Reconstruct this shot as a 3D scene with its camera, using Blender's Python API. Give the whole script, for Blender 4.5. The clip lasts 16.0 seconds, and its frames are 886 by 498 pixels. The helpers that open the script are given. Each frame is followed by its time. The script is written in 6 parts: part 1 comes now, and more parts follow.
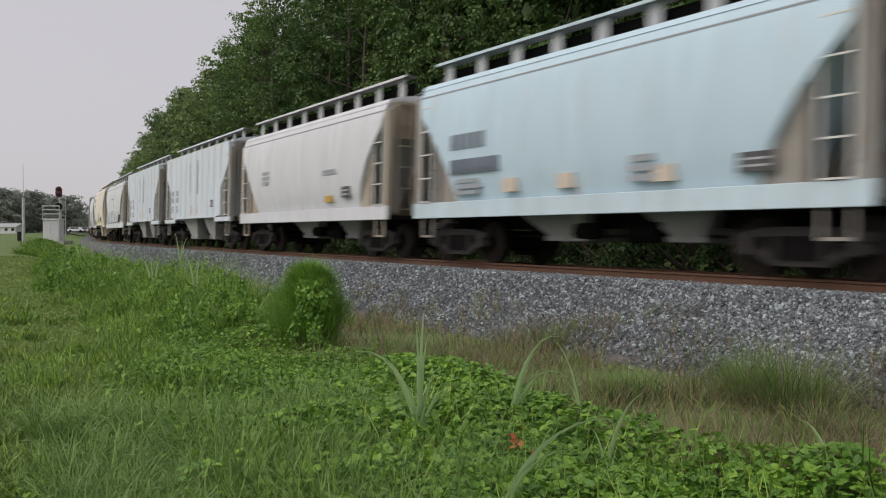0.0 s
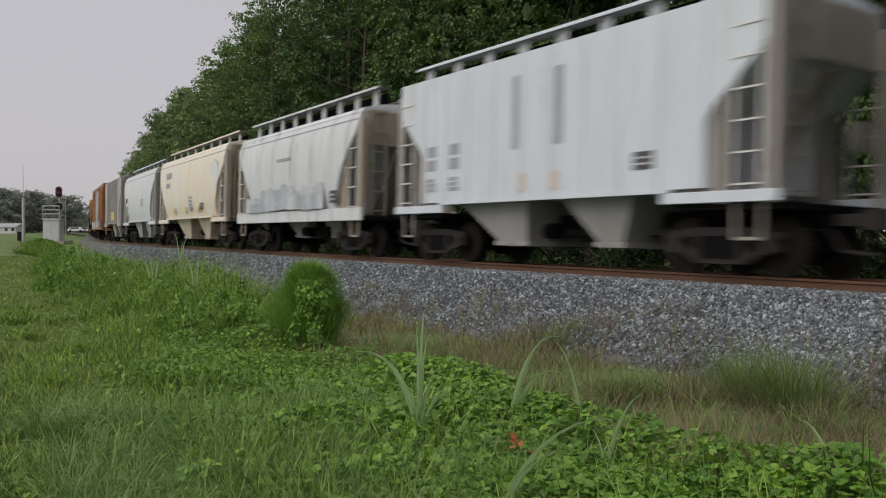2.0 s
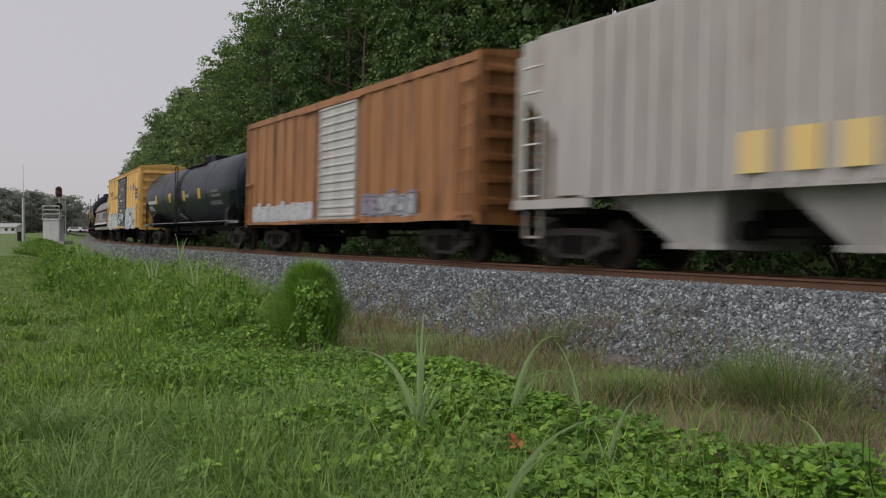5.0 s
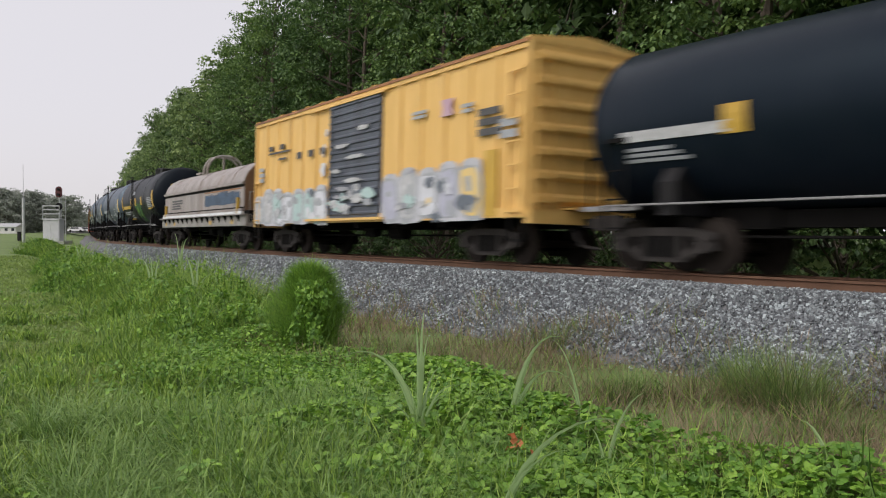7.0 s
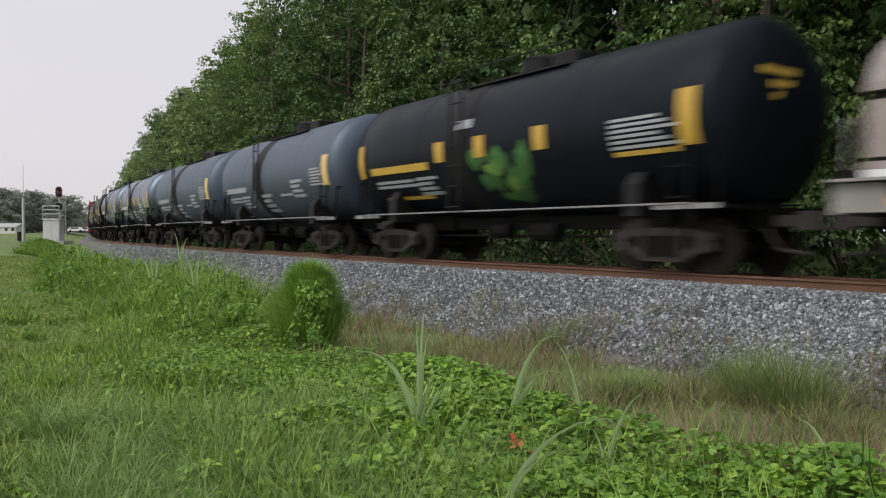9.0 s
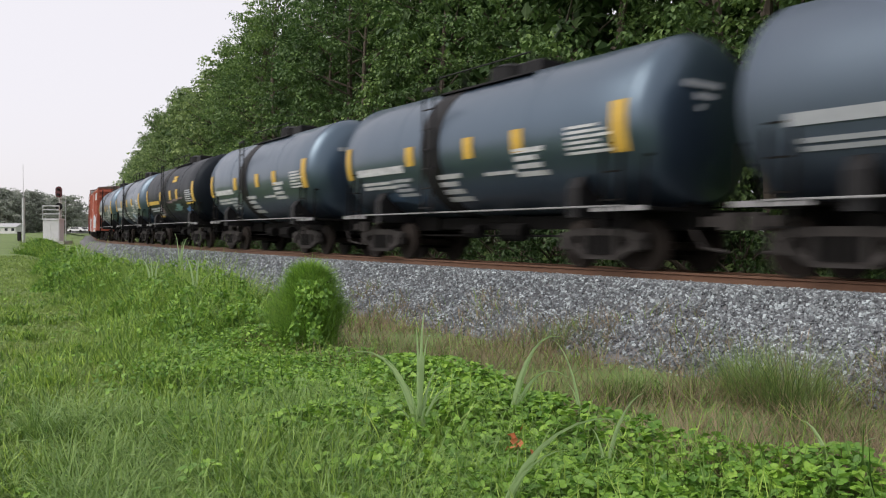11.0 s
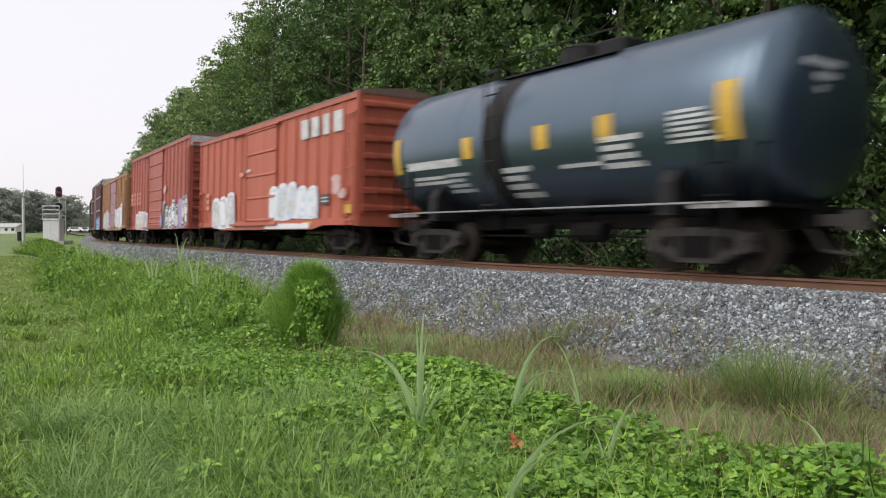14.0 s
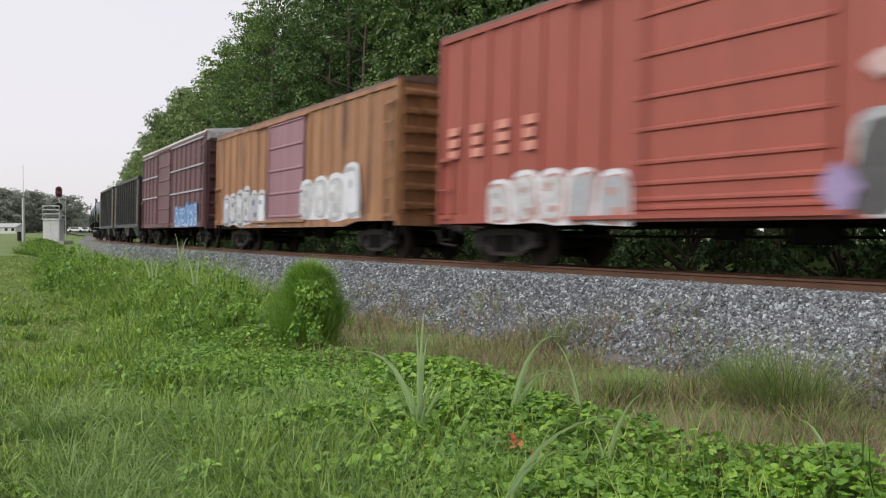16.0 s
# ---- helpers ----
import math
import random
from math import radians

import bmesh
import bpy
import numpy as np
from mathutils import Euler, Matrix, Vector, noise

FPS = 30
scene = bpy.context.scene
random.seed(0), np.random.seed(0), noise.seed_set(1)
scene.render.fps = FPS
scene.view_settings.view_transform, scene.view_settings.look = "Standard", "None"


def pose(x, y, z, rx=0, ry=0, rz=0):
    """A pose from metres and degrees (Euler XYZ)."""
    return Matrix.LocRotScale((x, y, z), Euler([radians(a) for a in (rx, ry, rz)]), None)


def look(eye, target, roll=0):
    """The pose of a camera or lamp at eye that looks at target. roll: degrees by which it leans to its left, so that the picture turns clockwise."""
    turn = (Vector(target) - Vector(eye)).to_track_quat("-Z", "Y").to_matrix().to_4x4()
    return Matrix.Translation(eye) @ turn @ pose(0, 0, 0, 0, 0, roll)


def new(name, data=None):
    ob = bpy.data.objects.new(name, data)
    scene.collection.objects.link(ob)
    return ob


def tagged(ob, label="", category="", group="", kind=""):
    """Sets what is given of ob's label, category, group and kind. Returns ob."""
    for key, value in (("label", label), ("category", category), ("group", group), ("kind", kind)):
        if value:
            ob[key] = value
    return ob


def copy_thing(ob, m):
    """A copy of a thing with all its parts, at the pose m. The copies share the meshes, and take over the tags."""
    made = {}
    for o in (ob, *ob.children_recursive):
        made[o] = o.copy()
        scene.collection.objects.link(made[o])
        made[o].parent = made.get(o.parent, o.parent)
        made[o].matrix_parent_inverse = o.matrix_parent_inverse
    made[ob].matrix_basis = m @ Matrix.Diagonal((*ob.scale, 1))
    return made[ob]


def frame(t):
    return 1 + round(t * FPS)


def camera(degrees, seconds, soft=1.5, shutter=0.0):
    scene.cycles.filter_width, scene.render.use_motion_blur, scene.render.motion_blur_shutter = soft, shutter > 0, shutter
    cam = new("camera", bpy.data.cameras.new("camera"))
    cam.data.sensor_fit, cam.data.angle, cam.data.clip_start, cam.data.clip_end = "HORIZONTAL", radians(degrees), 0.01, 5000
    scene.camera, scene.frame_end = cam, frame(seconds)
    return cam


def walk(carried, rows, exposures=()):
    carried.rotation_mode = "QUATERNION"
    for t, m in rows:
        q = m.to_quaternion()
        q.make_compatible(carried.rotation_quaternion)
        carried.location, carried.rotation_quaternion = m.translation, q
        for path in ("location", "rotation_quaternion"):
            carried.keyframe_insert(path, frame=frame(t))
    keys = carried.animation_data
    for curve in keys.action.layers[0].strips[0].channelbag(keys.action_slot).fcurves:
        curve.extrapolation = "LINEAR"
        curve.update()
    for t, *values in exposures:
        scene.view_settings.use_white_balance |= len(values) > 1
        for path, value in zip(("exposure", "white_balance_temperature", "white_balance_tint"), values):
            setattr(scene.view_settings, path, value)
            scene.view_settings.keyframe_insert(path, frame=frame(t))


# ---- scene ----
F_DEG, PSI, TILT = 55.42, radians(34.328), radians(-1.1035)
EYE = Vector((0.0, 0.0, 0.70))
AX = Vector((-math.cos(PSI), math.sin(PSI), 0.0))
RIGHT = Vector((math.sin(PSI), math.cos(PSI), 0))
cam = camera(F_DEG, 16.0, soft=1.1, shutter=0.5)
AIM = look(EYE, EYE + AX * (10 * math.cos(TILT)) + Vector((0, 0, 10 * math.sin(TILT))))
walk(cam, [(0.0, AIM), (16.0, AIM)], exposures=[(0.0, -0.38), (1.0, -0.48), (1.6, -0.5), (3.5, -0.52), (4.2, -0.56), (5.4, -0.4), (7.0, 0.0), (8.3, -0.08), (9.0, -0.03), (12.5, 0.32), (14.2, 0.32), (15.5, 0.18), (16.0, 0.16)])

# ---- light: bright overcast evening sky, soft sun from behind the viewer ----
SUN_DIR = Vector((0.05, 0.70, -0.72)).normalized()
world = bpy.data.worlds.new("overcast_sky")
scene.world = world
world.use_nodes = True
wn, wl = world.node_tree.nodes, world.node_tree.links
wn.clear()
sky = wn.new("ShaderNodeTexSky")
sky.sky_type, sky.sun_disc = "NISHITA", False
sky.sun_elevation = math.asin(-SUN_DIR.z)
sky.sun_rotation = math.atan2(-SUN_DIR.x, -SUN_DIR.y)
sky.dust_density, sky.air_density, sky.ozone_density = 6.0, 0.35, 0.5
skyb, cloud, addw, outw = wn.new("ShaderNodeBackground"), wn.new("ShaderNodeBackground"), wn.new("ShaderNodeAddShader"), wn.new("ShaderNodeOutputWorld")
skyb.inputs["Strength"].default_value = 0.05
cloud.inputs["Color"].default_value, cloud.inputs["Strength"].default_value = (0.80, 0.77, 0.795, 1), 0.88
wl.new(sky.outputs[0], skyb.inputs["Color"])
wl.new(skyb.outputs[0], addw.inputs[0])
wl.new(cloud.outputs[0], addw.inputs[1])
wl.new(addw.outputs[0], outw.inputs["Surface"])
sun = new("sun", bpy.data.lights.new("sun", "SUN"))
sun.data.energy, sun.data.angle, sun.data.color = 1.35, radians(50), (1.0, 0.98, 0.95)
sun.matrix_world = look((0, 0, 40), Vector((0, 0, 40)) + SUN_DIR)


# ---- mesh helpers ----
class Shape:
    def __init__(self):
        self.v, self.f = [], []

    def add(self, verts, faces):
        n = len(self.v)
        self.v += [tuple(p) for p in verts]
        self.f += [tuple(i + n for i in q) for q in faces]
        return self

    def box(self, x0, x1, y0, y1, z0, z1):
        x0, x1, y0, y1, z0, z1 = min(x0, x1), max(x0, x1), min(y0, y1), max(y0, y1), min(z0, z1), max(z0, z1)
        return self.add([(x, y, z) for z in (z0, z1) for y in (y0, y1) for x in (x0, x1)],
                        [(0, 2, 3, 1), (4, 5, 7, 6), (0, 1, 5, 4), (2, 6, 7, 3), (0, 4, 6, 2), (1, 3, 7, 5)])

    def prism(self, outline, a, b, axis="x"):
        n = len(outline)
        put = {"x": lambda k, p: (k, p[0], p[1]), "y": lambda k, p: (p[0], k, p[1]), "z": lambda k, p: (p[0], p[1], k)}[axis]
        vs = [put(a, p) for p in outline] + [put(b, p) for p in outline]
        fs = [tuple(range(n)), tuple(range(2 * n - 1, n - 1, -1))]
        fs += [(i, i + n, (i + 1) % n + n, (i + 1) % n) for i in range(n)]
        return self.add(vs, fs)

    def cyl(self, p, q, r, n=12, r2=None):
        p, q = Vector(p), Vector(q)
        r2 = r if r2 is None else r2
        m = (q - p).to_track_quat("Z", "X").to_matrix()
        ring = [Vector((math.cos(2 * math.pi * i / n), math.sin(2 * math.pi * i / n), 0)) for i in range(n)]
        vs = [p + m @ (c * r) for c in ring] + [q + m @ (c * r2) for c in ring]
        fs = [tuple(range(n - 1, -1, -1)), tuple(range(n, 2 * n))]
        fs += [(i, (i + 1) % n, (i + 1) % n + n, i + n) for i in range(n)]
        return self.add(vs, fs)

    def tube(self, pts, r, n=6):
        for p, q in zip(pts, pts[1:]):
            self.cyl(p, q, r, n)
        return self

    def loft(self, levels, cols=12):
        """levels: (z, half width, half length); a closed hull, its two sides bowed by the half widths."""
        k, m = len(levels), cols + 1
        vs = []
        for sy in (-1, 1):
            for z, w, xm in levels:
                vs += [(xm * (2 * c / cols - 1), sy * w, z) for c in range(m)]
        i = lambda s, l, c: s * k * m + l * m + c
        fs = []
        for l in range(k - 1):
            for c in range(cols):
                fs.append((i(0, l, c), i(0, l, c + 1), i(0, l + 1, c + 1), i(0, l + 1, c)))
                fs.append((i(1, l, c), i(1, l + 1, c), i(1, l + 1, c + 1), i(1, l, c + 1)))
            for c, o in ((0, 0), (cols, 1)):
                q = (i(0, l, c), i(0, l + 1, c), i(1, l + 1, c), i(1, l, c))
                fs.append(q if o == 0 else q[::-1])
        for c in range(cols):
            fs.append((i(0, k - 1, c), i(0, k - 1, c + 1), i(1, k - 1, c + 1), i(1, k - 1, c)))
            fs.append((i(0, 0, c), i(1, 0, c), i(1, 0, c + 1), i(0, 0, c + 1)))
        return self.add(vs, fs)

    def revolve(self, sections, z, n=32, squash=1.0):
        """sections: (x, radius) along the x axis at height z."""
        vs, fs = [], []
        for x, r in sections:
            vs += [(x, r * math.sin(2 * math.pi * j / n), z + r * math.cos(2 * math.pi * j / n) * squash) for j in range(n)]
        for a in range(len(sections) - 1):
            fs += [(a * n + j, a * n + (j + 1) % n, (a + 1) * n + (j + 1) % n, (a + 1) * n + j) for j in range(n)]
        fs += [tuple(range(n - 1, -1, -1)), tuple(range((len(sections) - 1) * n, len(sections) * n))]
        return self.add(vs, fs)

    def mesh(self, name, smooth=False):
        me = bpy.data.meshes.new(name)
        me.from_pydata(self.v, [], self.f)
        me.update()
        if smooth:
            me.polygons.foreach_set("use_smooth", [True] * len(me.polygons))
            me.set_sharp_from_angle(angle=radians(35))
        return me


def part(name, shape, material, parent=None, label="", smooth=False, at=None, bevel=0.0):
    me = shape if isinstance(shape, bpy.types.Mesh) else shape.mesh(name, smooth)
    if not me.materials:
        me.materials.append(material)
    ob = new(name, me)
    if parent is not None:
        ob.parent = parent
    if at is not None:
        ob.matrix_basis = at
    if bevel:
        bv = ob.modifiers.new("worn_edges", "BEVEL")
        bv.width, bv.segments, bv.limit_method, bv.angle_limit = bevel, 2, "ANGLE", radians(40)
    return tagged(ob, label=label)


def scatter_mesh(name, tv, tf, pos, rot, scale, material, smooth=False):
    """One mesh of many small pieces: template corners tv, faces tf, at pos (n,3) with turns rot (n,3,3) and sizes scale (n,3)."""
    tv, pos = np.asarray(tv, float), np.asarray(pos, float)
    n, k = len(pos), len(tv)
    vs = np.einsum("nij,nkj->nki", rot, tv[None] * scale[:, None, :]) + pos[:, None, :]
    me = bpy.data.meshes.new(name)
    me.vertices.add(n * k)
    me.vertices.foreach_set("co", vs.reshape(-1).astype(np.float32))
    sizes = np.array([len(q) for q in tf])
    flat = np.concatenate([np.array(q) for q in tf])
    loops = (flat[None] + (np.arange(n) * k)[:, None]).reshape(-1)
    tot = np.tile(sizes, n)
    me.loops.add(len(loops))
    me.loops.foreach_set("vertex_index", loops.astype(np.int32))
    me.polygons.add(len(tot))
    me.polygons.foreach_set("loop_start", (np.cumsum(tot) - tot).astype(np.int32))
    me.polygons.foreach_set("use_smooth", np.full(len(tot), smooth))
    me.update(calc_edges=True)
    me.materials.append(material)
    return me


def turns(yaw, pitch, roll):
    """Matrices Rz(yaw) @ Ry(pitch) @ Rx(roll) for arrays of angles."""
    cz, sz, cy, sy, cx, sx = np.cos(yaw), np.sin(yaw), np.cos(pitch), np.sin(pitch), np.cos(roll), np.sin(roll)
    m = np.empty((len(yaw), 3, 3))
    m[:, 0] = np.stack([cz * cy, cz * sy * sx - sz * cx, cz * sy * cx + sz * sx], 1)
    m[:, 1] = np.stack([sz * cy, sz * sy * sx + cz * cx, sz * sy * cx - cz * sx], 1)
    m[:, 2] = np.stack([-sy, cy * sx, cy * cx], 1)
    return m


# ---- materials ----
def material(name, base, dark=None, rough=0.7, metal=0.0, scale=6.0, stretch=(1, 1, 1), fine=60.0, amount=0.5, bump=0.15, spots=None, spot_cut=0.62, gloss=0.5, coat=0.0, ior=1.5, sheen=None,
             island=0.0, objrand=0.0, translucent=0.0, pale_few=False):
    """A procedural surface: base mixed with a darker tone at two scales, fine relief, and spots (rust, dirt) of a third colour."""
    m = bpy.data.materials.new(name)
    m.use_nodes = True
    nt = m.node_tree
    N, L = nt.nodes, nt.links
    bs = N["Principled BSDF"]
    dark = dark or tuple(c * 0.6 for c in base)
    co = N.new("ShaderNodeTexCoord")
    mp = N.new("ShaderNodeMapping")
    mp.inputs["Scale"].default_value = stretch
    L.new(co.outputs["Object"], mp.inputs["Vector"])
    n1, n2 = N.new("ShaderNodeTexNoise"), N.new("ShaderNodeTexNoise")
    n1.inputs["Scale"].default_value, n1.inputs["Detail"].default_value, n1.inputs["Roughness"].default_value = scale, 5, 0.65
    n2.inputs["Scale"].default_value, n2.inputs["Detail"].default_value = fine, 3
    L.new(mp.outputs[0], n1.inputs["Vector"])
    L.new(co.outputs["Object"], n2.inputs["Vector"])
    r1 = N.new("ShaderNodeMapRange")
    r1.inputs["From Min"].default_value, r1.inputs["From Max"].default_value = 0.32, 0.68
    L.new(n1.outputs["Fac"], r1.inputs["Value"])
    mixn = N.new("ShaderNodeMath")
    mixn.operation = "MULTIPLY_ADD"
    mixn.inputs[1].default_value = amount
    L.new(r1.outputs[0], mixn.inputs[0])
    fm = N.new("ShaderNodeMath")
    fm.operation = "MULTIPLY_ADD"
    fm.inputs[1].default_value, fm.inputs[2].default_value = 0.3, -0.15
    L.new(n2.outputs["Fac"], fm.inputs[0])
    L.new(fm.outputs[0], mixn.inputs[2])
    mx = N.new("ShaderNodeMix")
    mx.data_type = "RGBA"
    mx.inputs["A"].default_value, mx.inputs["B"].default_value = (*base, 1), (*dark, 1)
    L.new(mixn.outputs[0], mx.inputs["Factor"])
    col = mx.outputs["Result"]
    if spots:
        n3 = N.new("ShaderNodeTexNoise")
        n3.inputs["Scale"].default_value, n3.inputs["Detail"].default_value, n3.inputs["Roughness"].default_value = scale * 0.7, 7, 0.7
        L.new(mp.outputs[0], n3.inputs["Vector"])
        r3 = N.new("ShaderNodeMapRange")
        r3.inputs["From Min"].default_value, r3.inputs["From Max"].default_value = spot_cut - 0.06, spot_cut + 0.08
        L.new(n3.outputs["Fac"], r3.inputs["Value"])
        m3 = N.new("ShaderNodeMix")
        m3.data_type = "RGBA"
        m3.inputs["B"].default_value = (*spots, 1)
        L.new(col, m3.inputs["A"])
        L.new(r3.outputs[0], m3.inputs["Factor"])
        col = m3.outputs["Result"]
    for strength, source in ((island, "geo"), (objrand, "obj")):
        if strength:
            src = N.new("ShaderNodeNewGeometry").outputs["Random Per Island"] if source == "geo" else N.new("ShaderNodeObjectInfo").outputs["Random"]
            hs, vr, hr = N.new("ShaderNodeHueSaturation"), N.new("ShaderNodeMapRange"), N.new("ShaderNodeMapRange")
            vr.inputs["To Min"].default_value, vr.inputs["To Max"].default_value = 1 - strength, 1 + strength
            hr.inputs["To Min"].default_value, hr.inputs["To Max"].default_value = 0.5 + 0.03 * strength, 0.5 - 0.05 * strength
            if pale_few:
                pw = N.new("ShaderNodeMath")
                pw.operation = "POWER"
                pw.inputs[1].default_value = 3.0
                L.new(src, pw.inputs[0])
                L.new(pw.outputs[0], vr.inputs["Value"])
                vr.inputs["To Min"].default_value, vr.inputs["To Max"].default_value = 0.62, 2.7
            else:
                L.new(src, vr.inputs["Value"])
            L.new(src, hr.inputs["Value"])
            L.new(vr.outputs[0], hs.inputs["Value"])
            L.new(hr.outputs[0], hs.inputs["Hue"])
            L.new(col, hs.inputs["Color"])
            col = hs.outputs["Color"]
    L.new(col, bs.inputs["Base Color"])
    rr = N.new("ShaderNodeMapRange")
    rr.inputs["To Min"].default_value, rr.inputs["To Max"].default_value = max(0.05, rough - 0.12), min(1, rough + 0.12)
    L.new(n1.outputs["Fac"], rr.inputs["Value"])
    L.new(rr.outputs[0], bs.inputs["Roughness"])
    bs.inputs["Metallic"].default_value = metal
    bs.inputs["IOR"].default_value = ior
    if sheen:
        bs.inputs["Specular Tint"].default_value = (*sheen, 1)
    bs.inputs["Specular IOR Level"].default_value, bs.inputs["Coat Weight"].default_value, bs.inputs["Coat Roughness"].default_value = gloss, coat, 0.12
    if bump:
        b = N.new("ShaderNodeBump")
        b.inputs["Strength"].default_value, b.inputs["Distance"].default_value = bump, 0.02
        L.new(n2.outputs["Fac"], b.inputs["Height"])
        L.new(b.outputs[0], bs.inputs["Normal"])
    if translucent:
        tr, ms = N.new("ShaderNodeBsdfTranslucent"), N.new("ShaderNodeMixShader")
        ms.inputs[0].default_value = translucent
        L.new(col, tr.inputs["Color"])
        L.new(bs.outputs[0], ms.inputs[1])
        L.new(tr.outputs[0], ms.inputs[2])
        L.new(ms.outputs[0], N["Material Output"].inputs["Surface"])
    return m


def paint(name, base, dark=None, rust=None, cut=0.66, rough=0.55, amount=0.8, scale=1.3, gloss=0.5, coat=0.0, ior=1.5, sheen=None):
    """Weathered car paint with streaks that run down the sides."""
    return material(name, base, dark, rough=rough, scale=scale, stretch=(2.6, 2.6, 0.35), fine=25, amount=amount, bump=0.06, spots=rust, spot_cut=cut, gloss=gloss, coat=coat, ior=ior, sheen=sheen)


M = {
    "ground": material("ground_soil_and_grass", (0.13, 0.20, 0.05), (0.08, 0.11, 0.035), rough=0.95, scale=0.5, fine=14, amount=0.7, bump=0.6, spots=(0.16, 0.13, 0.08), spot_cut=0.64),
    "ballast": material("ballast_bed", (0.17, 0.172, 0.18), (0.075, 0.076, 0.08), rough=0.95, scale=18, fine=45, amount=0.8, bump=1.0),
    "stone": material("crushed_stone", (0.185, 0.200, 0.214), (0.115, 0.125, 0.135), rough=0.9, scale=0.9, fine=90, amount=0.8, bump=0.2, island=0.95, pale_few=True),
    "rail": material("rusty_rail", (0.12, 0.060, 0.033), (0.068, 0.036, 0.021), rough=0.8, scale=3, fine=60, bump=0.15),
    "tie": material("creosoted_tie", (0.07, 0.055, 0.045), (0.03, 0.025, 0.02), rough=0.95, scale=4, fine=50),
    "truck": material("grimy_cast_steel", (0.046, 0.042, 0.041), (0.020, 0.018, 0.017), rough=0.85, scale=4, fine=30, bump=0.3, gloss=0.12),
    "wheel": material("wheel_steel", (0.026, 0.021, 0.018), (0.014, 0.011, 0.010), rough=0.65, metal=0.2, scale=5, fine=40, gloss=0.12),
    # near-black base: the shade beneath the cars is put into this colour
    "under": material("dark_underframe", (0.008, 0.0075, 0.0075), (0.005, 0.0045, 0.0045), rough=0.9, scale=3, fine=30, gloss=0.12),
    "white_metal": material("white_grab_iron", (0.72, 0.72, 0.70), (0.45, 0.43, 0.40), rough=0.6, scale=8),
    "yellow": material("yellow_reflective_mark", (0.52, 0.33, 0.045), (0.36, 0.22, 0.035), rough=0.5, scale=4),
    "letter_white": material("white_lettering", (0.55, 0.56, 0.58), (0.27, 0.28, 0.29), rough=0.6, scale=6, amount=0.9),
    "letter_black": material("black_lettering", (0.05, 0.05, 0.055), (0.13, 0.13, 0.13), rough=0.7, scale=6),
    "letter_grey": material("grey_faded_lettering", (0.29, 0.31, 0.34), (0.40, 0.42, 0.44), rough=0.7, scale=6),
    "patch": paint("tan_primer_patch", (0.56, 0.46, 0.37), (0.62, 0.55, 0.48)),
    "tag_white": material("sprayed_white_and_grey_paint", (0.52, 0.53, 0.57), (0.28, 0.29, 0.34), rough=0.6, scale=2.2, fine=12, amount=0.7, spots=(0.10, 0.10, 0.13), spot_cut=0.62),
    "tag_dark": material("sprayed_dark_paint", (0.16, 0.15, 0.20), (0.30, 0.28, 0.36), rough=0.6, scale=3, fine=12, amount=0.8, spots=(0.62, 0.60, 0.60), spot_cut=0.6),
    "tag_blue": material("sprayed_blue_paint", (0.04, 0.12, 0.34), (0.10, 0.24, 0.45), rough=0.6, scale=3, fine=12, amount=0.8),
    "tag_green": material("sprayed_green_paint", (0.05, 0.17, 0.03), (0.02, 0.05, 0.02), rough=0.6, scale=3, fine=12, amount=0.9),
    "tag_mint": material("sprayed_mint_paint", (0.10, 0.22, 0.21), (0.05, 0.09, 0.09), rough=0.6, scale=3, fine=12, amount=0.9),
}


# ---- the line of the track: an arc about a far centre, straight beyond the bend ----
R, D, S0, SPEED, CANT = 512.4, 12.187, -103.0, 18.851, -1.558


def line(s):
    """Place and heading of the track's middle, s metres along it."""
    a = max(s, S0) / R
    p = Vector((R * math.sin(a), D + R - R * math.cos(a), 0))
    if s < S0:
        p += Vector((math.cos(a), math.sin(a), 0)) * (s - S0)
    return p, a


def on_track(s, off=0.0, z=0.0):
    """A point off metres to the viewer's side of the track's middle."""
    p, a = line(s)
    return p + Vector((math.sin(a), -math.cos(a), 0)) * off + Vector((0, 0, z))


def track_pose(s):
    p, a = line(s)
    return Matrix.Translation(p) @ Matrix.Rotation(a, 4, "Z") @ Matrix.Rotation(radians(CANT), 4, "X")


def track_coords(x, y):
    """Along and off the track, for arrays."""
    s = R * np.arctan2(x, D + R - y)
    off = np.hypot(x, y - D - R) - R
    p, a = line(S0)
    t = (x - p.x) * math.cos(a) + (y - p.y) * math.sin(a)
    o = (x - p.x) * math.sin(a) - (y - p.y) * math.cos(a)
    far = (s < S0) | ((x < p.x) & (t < 0))
    return np.where(far, S0 + t, s), np.where(far, o, off)


def ramp(v, a, b):
    u = np.clip((v - a) / (b - a), 0, 1)
    return u * u * (3 - 2 * u)


def ground_height(x, y):
    s, off = track_coords(x, y)
    field = -0.85 + 0.85 * ramp(-s, 12, 85) + 0.9 * ramp(-s, 110, 260)
    ditch = -1.08 + 0.70 * ramp(-s, 20, 90)
    bank = ditch + (field - ditch) * ramp(off, 6.2, 8.1)
    z = np.where(off > 3.8, bank, ditch)
    far_side = -0.9 + 1.1 * ramp(-off, 5, 12)
    z = np.where(off < -3.5, far_side, z)
    inner = np.abs(off) <= 3.8
    z = np.where(inner & (off < 0), ditch + (far_side - ditch) * ramp(-off, 2.0, 3.5), z)
    z = z + np.where(off > 4.5, 0.05 * np.sin(x * 1.3 + y * 0.7) * np.cos(y * 1.1 - x * 0.4), 0)
    return z


